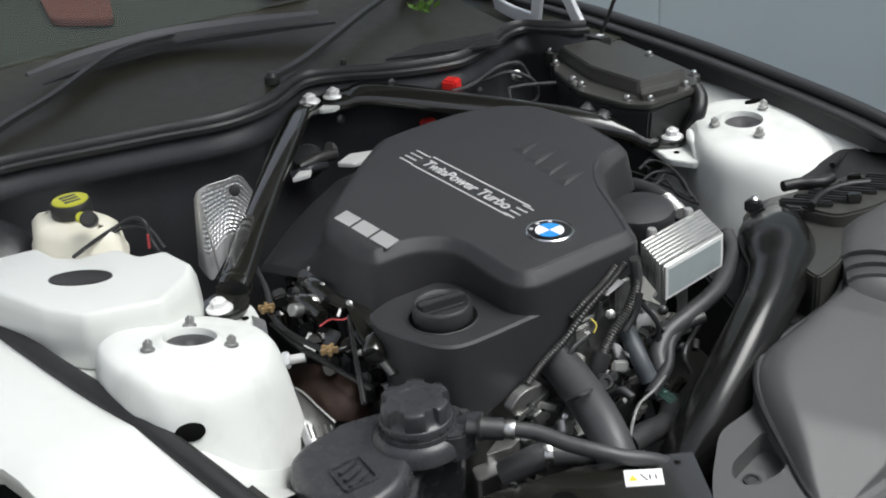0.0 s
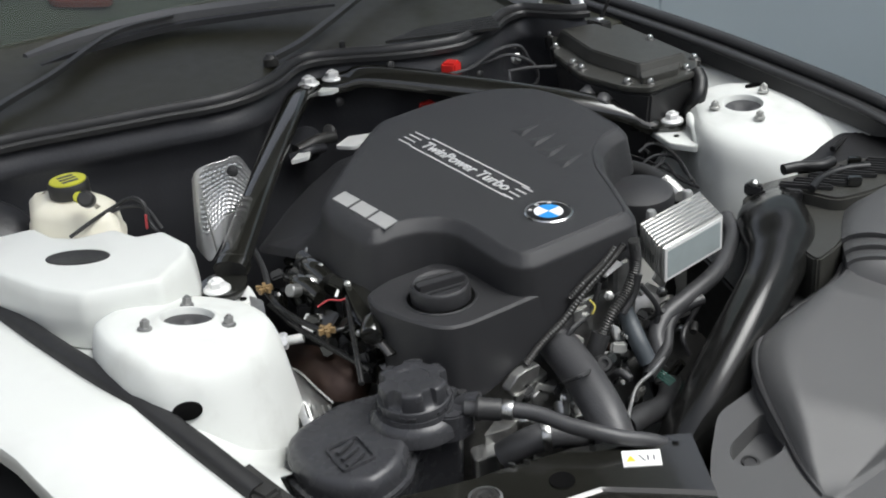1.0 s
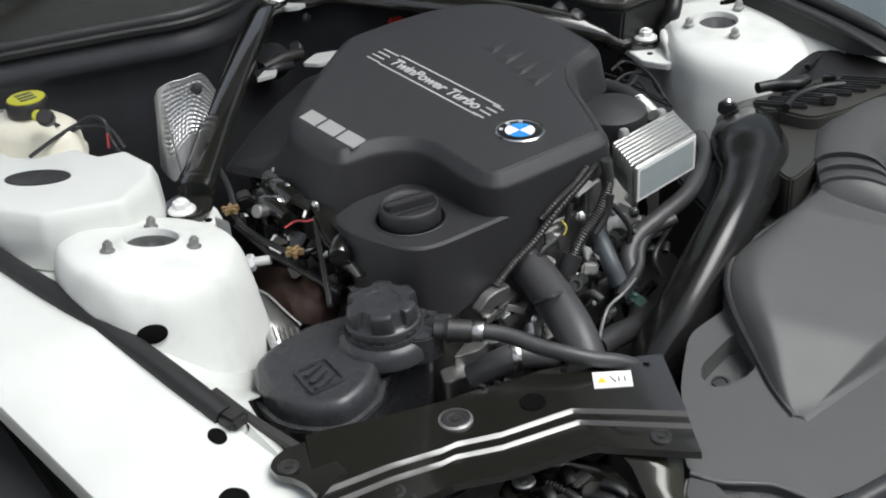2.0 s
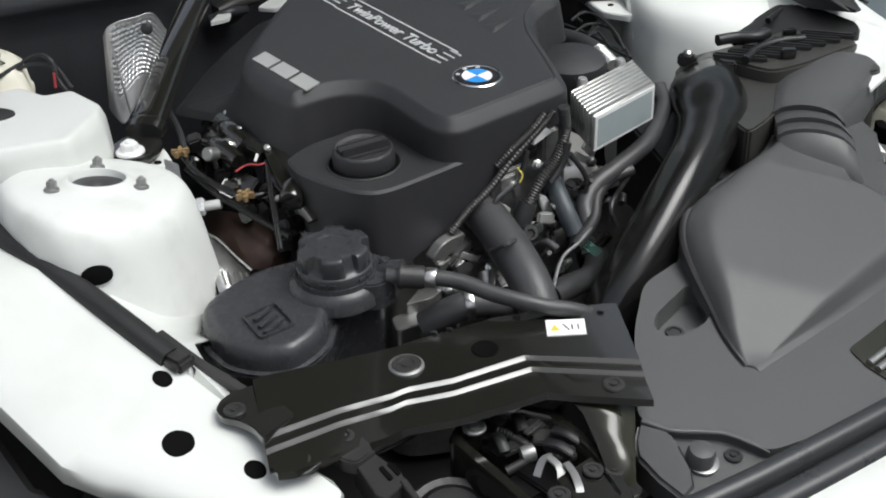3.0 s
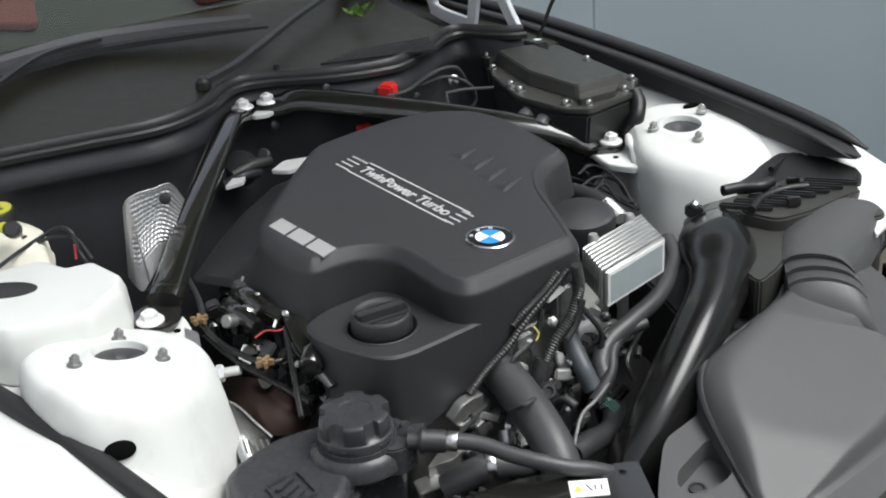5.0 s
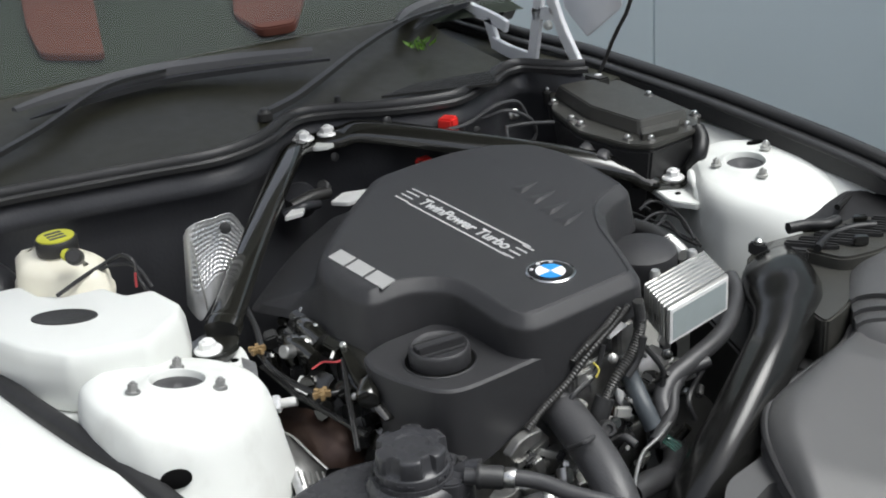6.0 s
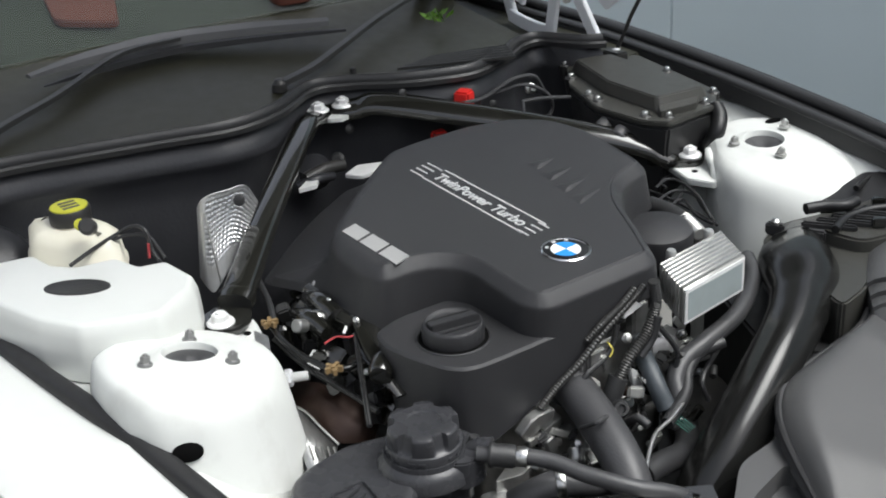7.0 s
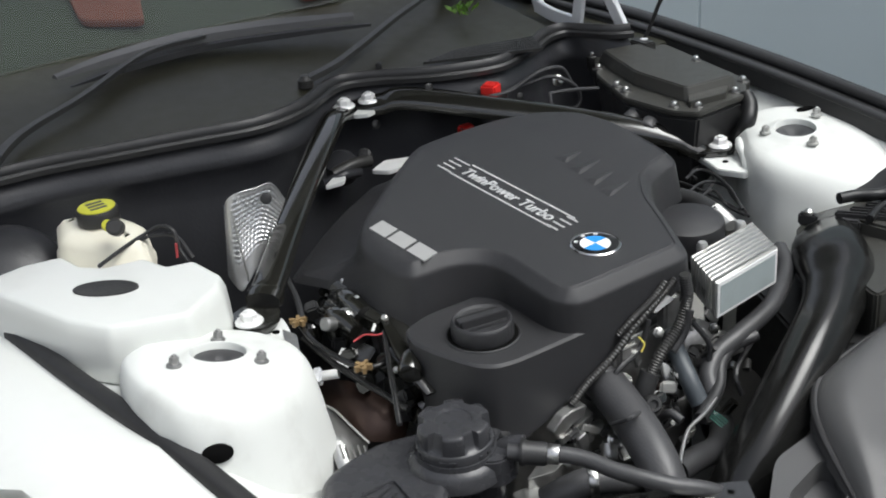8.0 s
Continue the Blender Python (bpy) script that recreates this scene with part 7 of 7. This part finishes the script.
for a, b, rise in NECK:
    a, b = Vector(a), Vector(b)
    rows.append([a - Vector((0, 0, 0.07))] + [a.lerp(b, k / 10) + Vector((0, 0, rise * (math.sin(math.pi * k / 10) ** 0.6) - 0.012)) for k in range(11)] + [b + (b - a).normalized() * 0.010 - Vector((0, 0, 0.022)), b + (b - a).normalized() * 0.016 - Vector((0, 0, 0.075))])
part("stepped_neck", loft(rows[:9], close=False), DUCT, snork, smooth=42)
part("snorkel_top", loft(rows[8:], close=False), DUCT, snork, smooth=42)
for k in (0.62, 0.80):
    c, d = Vector(PIPE[0]).lerp(Vector(PIPE[1]), k), (Vector(PIPE[1]) - Vector(PIPE[0])).normalized()
    part("pipe_collar", sweep([c - d * 0.006, c - d * 0.004, c + d * 0.004, c + d * 0.006], [(x * (1.26 + 0.05 * k), z * (1.26 + 0.05 * k)) for x, z in RIDGED], 2, scales=[0.97, 1.03, 1.03, 0.97]), PLASTIC, pipe, "black moulded collar rib", smooth=50)
for k in (0, 1):
    part("pipe_ridge", tube([Vector(PIPE[1]) + Vector((0.012 + 0.016 * k, 0.03 - 0.002 * k, 0.026)), Vector(PIPE[1]).lerp(Vector(PIPE[2]), 0.35 + 0.2 * k) + Vector((0, 0, 0.040)), Vector(PIPE[1]).lerp(Vector(PIPE[2]), 0.5 + 0.2 * k) + Vector((0.02, -0.02, 0.030))], 0.0025, 6, 8), GLOSS, pipe)

# ---- far headlamp, seen from above ----
lamp = tagged(empty("headlamp", "open-backed headlamp unit with bright reflector and dark bulb housing", "headlamp"))
part("lamp_shell", loft([[Vector((0.432 + r * 0.172 * math.cos(a), 0.662 + r * 0.178 * math.sin(a), z)) for a in [2 * math.pi * i / 24 for i in range(24)]] for r, z in ((0.4, 0.56), (0.85, 0.58), (1.0, 0.63), (1.02, 0.645), (0.96, 0.647), (0.84, 0.640), (0.55, 0.632), (0.3, 0.630))]), LAMPM, lamp, "tan grey glossy inner shell", smooth=60)
part("lamp_rim", sweep([(0.305, 0.897, 0.675), (0.312, 0.823, 0.675), (0.321, 0.740, 0.675), (0.338, 0.666, 0.675), (0.374, 0.593, 0.675), (0.426, 0.530, 0.675), (0.489, 0.480, 0.675), (0.528, 0.487, 0.675), (0.553, 0.510, 0.675)], [(-0.016, -0.010), (-0.014, 0.004), (-0.004, 0.009), (0.008, 0.008), (0.016, 0.0), (0.016, -0.010)], 6), BRONZE, lamp, "olive tinted glossy rim", smooth=60)
part("lamp_cavity", prism(rounded([(0.461, 0.629), (0.445, 0.679), (0.455, 0.731), (0.480, 0.742), (0.551, 0.697), (0.587, 0.636), (0.568, 0.602), (0.533, 0.577), (0.493, 0.590)], 0.012), 0.638, 0.664), CAVITY, lamp, "black bulb opening", bevel=0.004)
part("lamp_cavity", prism(rounded([(0.532, 0.552), (0.548, 0.583), (0.610, 0.610), (0.634, 0.570), (0.612, 0.545), (0.569, 0.551)], 0.012), 0.640, 0.668), CAVITY, lamp, "black housing", bevel=0.004)
# solid black piece coloured as the shade in a slot
part("vent_slot", prism(rounded([(0.380, 0.628), (0.386, 0.640), (0.414, 0.627), (0.416, 0.614), (0.397, 0.614)], 0.003), 0.640, 0.668), HOLE, lamp)
part("paper_tag", prism(rounded([(0.403, 0.564), (0.421, 0.568), (0.466, 0.536), (0.448, 0.533)], 0.003), 0.640, 0.672), PAPER, lamp, "small white tag", bevel=0.001)
for run, w, mat in (([(0.450, 0.566, 0.690), (0.434, 0.608, 0.690), (0.425, 0.660, 0.690), (0.414, 0.735, 0.690), (0.392, 0.824, 0.690)], 0.0045, MIRROR), ([(0.390, 0.701, 0.685), (0.382, 0.760, 0.685), (0.375, 0.822, 0.685)], 0.0100, DULLSTEEL), ([(0.468, 0.561, 0.680), (0.451, 0.602, 0.680), (0.455, 0.642, 0.680), (0.458, 0.695, 0.680)], 0.0050, MIRROR), ([(0.335, 0.877, 0.690), (0.408, 0.814, 0.690), (0.468, 0.771, 0.690), (0.519, 0.743, 0.690)], 0.0120, BRIGHT), ([(0.618, 0.546, 0.680), (0.642, 0.521, 0.680), (0.660, 0.498, 0.680)], 0.0050, DULLSTEEL)):
    part("lamp_strip", sweep(run, [(-w, -0.010), (-w, 0.001), (-w * 0.5, 0.004), (w * 0.5, 0.004), (w, 0.001), (w, -0.010)], 6), mat, lamp, "bright reflector strip", smooth=50)
for run, r in (([(0.503, 0.542, 0.690), (0.534, 0.535, 0.690), (0.572, 0.522, 0.690), (0.615, 0.516, 0.690)], 0.0075), ([(0.666, 0.497, 0.685), (0.693, 0.431, 0.685), (0.725, 0.397, 0.685)], 0.0060)):
    part("lamp_cable", tube(run, r, 6, 12), WIREM, lamp, "black cable at the headlamp")
part("mount", lathe([(0.013, -0.01), (0.013, 0.004), (0.006, 0.006)], (0.532, 0.474, 0.675), count=16), DUCT, lamp)

# ---- hood latch in its box ----
latch = tagged(empty("hood_latch", "black hood latch with steel catch and springs", "latch"))
LB = [(0.526, -0.401), (0.497, -0.343), (0.526, -0.297), (0.574, -0.268), (0.657, -0.275), (0.737, -0.303), (0.730, -0.373), (0.727, -0.411), (0.643, -0.404)]
lb = dense([(x, y, 0.655) for x, y in LB], r=0.015)
s7 = 1 if ccw(lb) else -1
part("latch_box", loft([[Vector((p.x, p.y, 0.45)) for p in lb], inset(lb, 0.0, 0.006), inset(lb, 0.003 * s7, 0.0), inset(lb, 0.014 * s7, 0.0), inset(lb, 0.018 * s7, 0.006), inset(lb, 0.024 * s7, 0.085)]), GLOSS, latch, smooth=45)
part("latch_plate", prism(rounded([(0.498, -0.347), (0.489, -0.247), (0.627, -0.252), (0.639, -0.337)], 0.01), 0.590, 0.606), CAVITY, latch, bevel=0.003)
part("latch_plate", prism(rounded([(0.653, -0.350), (0.652, -0.269), (0.731, -0.286), (0.727, -0.361)], 0.01), 0.638, 0.650), GLOSS, latch, bevel=0.002)
for c, r in (((0.535, -0.312, 0.660), 0.014), ((0.539, -0.369, 0.660), 0.014), ((0.673, -0.309, 0.652), 0.012), ((0.688, -0.290, 0.652), 0.012), ((0.677, -0.364, 0.652), 0.013), ((0.584, -0.198, 0.672), 0.012)):
    clip("latch_bolt", c, r, DULLSTEEL if r == 0.014 else PLASTIC, label="dished round bolt head", parent=latch)
for a, b, c in (((0.630, -0.354, 0.640), (0.624, -0.339, 0.652), (0.628, -0.328, 0.655)), ((0.626, -0.333, 0.655), (0.644, -0.333, 0.652), (0.657, -0.341, 0.645))):
    part("catch_hook", sweep([a, b, c], [(-0.0045, -0.0015), (-0.0045, 0.0015), (0.0045, 0.0015), (0.0045, -0.0015)], 4), DULLSTEEL, latch, "bright steel catch", bevel=0.0006)
part("catch_fork", sweep([(0.647, -0.326, 0.656), (0.664, -0.330, 0.655), (0.681, -0.338, 0.652), (0.690, -0.344, 0.646)], [(-0.0045, -0.0015), (-0.0045, 0.0015), (0.0045, 0.0015), (0.0045, -0.0015)], 4), DULLSTEEL, latch, "bright steel catch", bevel=0.0006)
for p, q in (((0.511, -0.327, 0.640), (0.538, -0.326, 0.640)), ((0.548, -0.344, 0.640), (0.574, -0.352, 0.636)), ((0.542, -0.307, 0.645), (0.568, -0.319, 0.645)), ((0.605, -0.319, 0.652), (0.638, -0.306, 0.650)), ((0.594, -0.296, 0.650), (0.627, -0.284, 0.648))):
    part("lever", sweep([p, Vector(p).lerp(Vector(q), 0.5) + Vector((0, 0, 0.004)), q], [(-0.007, -0.006), (-0.007, 0.004), (-0.004, 0.006), (0.004, 0.006), (0.007, 0.004), (0.007, -0.006)], 3), CAVITY, latch, bevel=0.001)
part("striker_pin", tube([(0.593, -0.367, 0.630), (0.598, -0.348, 0.635), (0.599, -0.334, 0.640)], 0.0055, 4, 12), PLASTIC, latch)
part("roller", lathe([(0.010, -0.008), (0.011, 0.0), (0.010, 0.008)], (0.595, -0.336, 0.640), (0.3, 0.8, 0.1), 16), DULLSTEEL, latch, "bright roller")
part("spring", ribbed([(0.536, -0.333, 0.635), (0.558, -0.325, 0.635), (0.586, -0.324, 0.635)], 0.006, 0.004, 0.4, 10), PLASTIC_DARK, latch)
for p, q, w in (((0.568, -0.316, 0.645), (0.567, -0.291, 0.645), 0.010), ((0.578, -0.312, 0.640), (0.607, -0.281, 0.640), 0.012), ((0.619, -0.319, 0.645), (0.633, -0.297, 0.645), 0.010), ((0.566, -0.351, 0.630), (0.568, -0.321, 0.630), 0.008), ((0.565, -0.296, 0.640), (0.583, -0.277, 0.640), 0.006)):
    part("lever", sweep([p, Vector(p).lerp(Vector(q), 0.5), q], [(-w, -0.004), (-w, 0.004), (w, 0.004), (w, -0.004)], 2), PLASTIC, latch, bevel=0.0015)
part("lever_edge", sweep([(0.578, -0.324, 0.652), (0.574, -0.297, 0.652)], [(-0.003, -0.001), (-0.003, 0.002), (0.003, 0.002), (0.003, -0.001)], 2), STEEL, latch)
# painted wings of the support panel round the latch box
part("flange_wing", loft([[(0.531, -0.277, 0.688), (0.575, -0.262, 0.682), (0.615, -0.268, 0.674), (0.655, -0.285, 0.664), (0.693, -0.303, 0.652)], [(0.605, -0.180, 0.684), (0.628, -0.200, 0.680), (0.655, -0.225, 0.672), (0.685, -0.255, 0.662), (0.722, -0.291, 0.650)]], close=False), BRONZE, support, smooth=60).modifiers.new("thickness", "SOLIDIFY").thickness = 0.003
part("flange_wing", loft([[(0.458, -0.465, 0.665), (0.473, -0.419, 0.665), (0.482, -0.354, 0.668), (0.512, -0.260, 0.670)], [(0.481, -0.466, 0.655), (0.488, -0.415, 0.655), (0.496, -0.354, 0.655), (0.504, -0.290, 0.655)], [(0.441, -0.434, 0.600), (0.450, -0.386, 0.600), (0.459, -0.322, 0.600), (0.461, -0.254, 0.600)]], close=False), GLOSS, support, smooth=60).modifiers.new("thickness", "SOLIDIFY").thickness = 0.003
clip("wing_bolt", (0.615, -0.221, 0.692), 0.013, PLASTIC, label="round black push clip", parent=support)
for c in ((0.392, -0.414, 0.701), (0.407, -0.323, 0.702), (0.414, -0.304, 0.702), (0.447, -0.223, 0.702), (0.508, -0.137, 0.702), (0.388, -0.508, 0.712)):
    part("weld_tab", box(*c, 0.008, 0.004, 0.003, Matrix.Rotation(0.5, 3, "Z")), GLOSS, support)
lp = [Vector((0.503, -0.222)), Vector((0.531, -0.183)), Vector((0.506, -0.163)), Vector((0.477, -0.202))]

# bracket, horn and cross members at the near nose corner
brk = tagged(empty("headlamp_bracket", "black plastic headlamp bracket clipped to the support panel", "bracket"))
part("bracket_arm", prism(rounded([(0.491, -0.537), (0.482, -0.522), (0.489, -0.505), (0.511, -0.498), (0.533, -0.505), (0.537, -0.530), (0.521, -0.540)], 0.006), 0.680, 0.700), PLASTIC, brk, bevel=0.002)
part("clip_body", prism(rounded([(0.522, -0.526), (0.520, -0.502), (0.573, -0.497), (0.588, -0.503), (0.595, -0.533), (0.586, -0.538)], 0.004), 0.655, 0.692), PLASTIC, brk, bevel=0.002)
# slots are thin black plates, their depth only painted
for q in ([(0.553, -0.513), (0.552, -0.507), (0.575, -0.509), (0.576, -0.515)], [(0.553, -0.502), (0.553, -0.496), (0.574, -0.498), (0.575, -0.504)]):
    part("bracket_slot", prism(rounded(q, 0.001, 1), 0.688, 0.6935), HOLE, brk)
part("bracket_ridge", sweep([(0.534, -0.527, 0.694), (0.530, -0.502, 0.694)], [(-0.002, -0.004), (-0.002, 0.003), (0.002, 0.003), (0.002, -0.004)], 3), PLASTIC, brk, bevel=0.0006)
part("bracket_prong", sweep([(0.583, -0.503, 0.690), (0.614, -0.509, 0.690), (0.659, -0.514, 0.690)], [(-0.004, -0.02), (-0.004, 0.004), (0.004, 0.004), (0.004, -0.02)], 3), PLASTIC, brk, bevel=0.001)
clip("bracket_clip", (0.494, -0.517, 0.7005), 0.012, PLASTIC, label="round black push clip", parent=brk)
part("bracket_leg", sweep([(0.571, -0.508, 0.655), (0.596, -0.501, 0.640), (0.624, -0.493, 0.625)], [(-0.004, -0.03), (-0.004, 0.004), (0.004, 0.004), (0.004, -0.03)], 3), PLASTIC, brk, bevel=0.001)
horn = tagged(empty("horn", "black round horn behind the bumper", "horn"))
HC = Vector((0.589, -0.443, 0.600))
part("horn_disc", lathe([(0.02, -0.02), (0.05, -0.018), (0.056, 0.0), (0.052, 0.006), (0.044, 0.004), (0.036, 0.010), (0.012, 0.012)], HC, (0.25, -0.1, 1), 32), CAVITY, horn, smooth=30)
part("horn_plate", box(HC.x + 0.006, HC.y + 0.004, HC.z + 0.016, 0.03, 0.062, 0.006, Matrix.Rotation(-0.55, 3, "Z")), CAVITY, horn, bevel=0.002)
carrier = tagged(empty("bumper_carrier", "dark plastic bumper carrier under the wing edge", "bumper carrier"))
part("carrier_bar", sweep([(0.349, -0.769, 0.655), (0.401, -0.718, 0.650), (0.460, -0.672, 0.645), (0.519, -0.626, 0.640), (0.583, -0.563, 0.630), (0.650, -0.487, 0.620), (0.715, -0.416, 0.615)], [(-0.03, -0.05), (-0.03, 0.002), (-0.015, 0.006), (0.01, 0.004), (0.03, -0.006), (0.032, -0.05)], 5), PLASTIC, carrier, smooth=50)
part("carrier_edge", tube([(0.522, -0.642, 0.635), (0.578, -0.581, 0.635), (0.635, -0.520, 0.630), (0.691, -0.459, 0.625)], 0.004, 4, 8), ALU_DULL, carrier)
part("carrier_tab", box(*(0.697, -0.432, 0.635), 0.05, 0.022, 0.004, Matrix.Rotation(0.55, 3, "Z")), BRIGHT_WHITE, carrier, "light tab on the carrier", bevel=0.001)
part("carrier_tab", box(*(0.582, -0.579, 0.640), 0.02, 0.02, 0.012, Matrix.Rotation(0.4, 3, "Z")), PLASTIC, carrier, bevel=0.002)
nlamp = tagged(empty("headlamp", "clear headlamp lens below the near wing edge", "headlamp"))
part("lens", loft([[(0.321, -0.783, 0.600), (0.349, -0.743, 0.600), (0.404, -0.690, 0.600), (0.480, -0.643, 0.600)], [(0.340, -0.796, 0.580), (0.369, -0.759, 0.575), (0.423, -0.700, 0.570), (0.493, -0.642, 0.570)], [(0.307, -0.801, 0.500), (0.342, -0.763, 0.500), (0.400, -0.701, 0.500), (0.462, -0.634, 0.500)]], close=False), LENS, nlamp, smooth=60).modifiers.new("thickness", "SOLIDIFY").thickness = 0.004
bay = tagged(empty("radiator_pack", "dark radiator and crash beam behind the bumper", "radiator"))
part("radiator", box(0.60, -0.05, 0.42, 0.05, 0.80, 0.36), CAVITY, bay, bevel=0.005)
part("crash_beam", sweep([(0.62, -0.50, 0.52), (0.70, -0.25, 0.52), (0.72, 0.0, 0.52), (0.70, 0.25, 0.52), (0.62, 0.5, 0.52)], [(-0.02, -0.05), (-0.02, 0.05), (0.02, 0.05), (0.02, -0.05)], 5), CAVITY, bay)

# print on the warning sticker
lu, lv = (lp[1] - lp[0]).normalized(), (lp[0] - lp[3]).normalized()
lc = (lp[0] + lp[2]) / 2
mid = lambda a, b: lc + lv * a + lu * b
part("print_triangle", loft([[(*mid(dx, -0.014 + dy), z) for dx, dy in ((0.006, -0.006), (0.006, 0.006), (-0.006, 0.0))] for z in (0.7012, 0.7019)]), INK_YELLOW, lab)
for k, length in enumerate((0.014, 0.010, 0.010)):
    p = mid(0.0, 0.000 + k * 0.0075)
    part("print_bar", box(p.x, p.y, 0.7016, length, 0.0018, 0.0006, Matrix.Rotation(math.atan2(lv.y, lv.x) + (0.5 if k == 0 else 0), 3, "Z")), INK, lab)
# tank details
part("neck_block", prism(rounded([(0.255, -0.302), (0.297, -0.298), (0.320, -0.316), (0.325, -0.343), (0.306, -0.368), (0.285, -0.384), (0.255, -0.370)], 0.010), 0.70, 0.7395, spread=0.03), TANK, tank, bevel=0.005)
part("tank_rib", loft([[(x, y, 0.716 + 0.05 * (y + 0.42) + dz) for x, y in ((0.276, -0.366), (0.284, -0.362), (0.294, -0.396), (0.286, -0.402))] for dz in (-0.02, 0.014)]), TANK, tank, bevel=0.003)
o = rounded([(0.246, -0.500), (0.250, -0.452), (0.308, -0.458), (0.304, -0.506)], 0.006)
part("marking_frame", loft([[(x, y, 0.7275 + 0.05 * (y + 0.42) + dz) for x, y in ((0.277 + (x - 0.277) * k, -0.479 + (y + 0.479) * k) for x, y in o)] for k, dz in ((1.0, -0.004), (0.98, 0.0012), (0.90, 0.0012), (0.86, -0.002))], cap=(False, False)), TANK, tank)
for k in range(3):
    part("print_bar", box(0.262 + 0.016 * k, -0.478 - 0.002 * k, 0.7275 + 0.05 * (-0.058), 0.007, 0.032, 0.004, Matrix.Rotation(0.35, 3, "Z")), TANK, tank, bevel=0.001)
part("spout", tube([(0.285, -0.325, 0.725), (0.300, -0.312, 0.738), (0.315, -0.300, 0.742)], 0.012, 4, 14), TANK, tank)
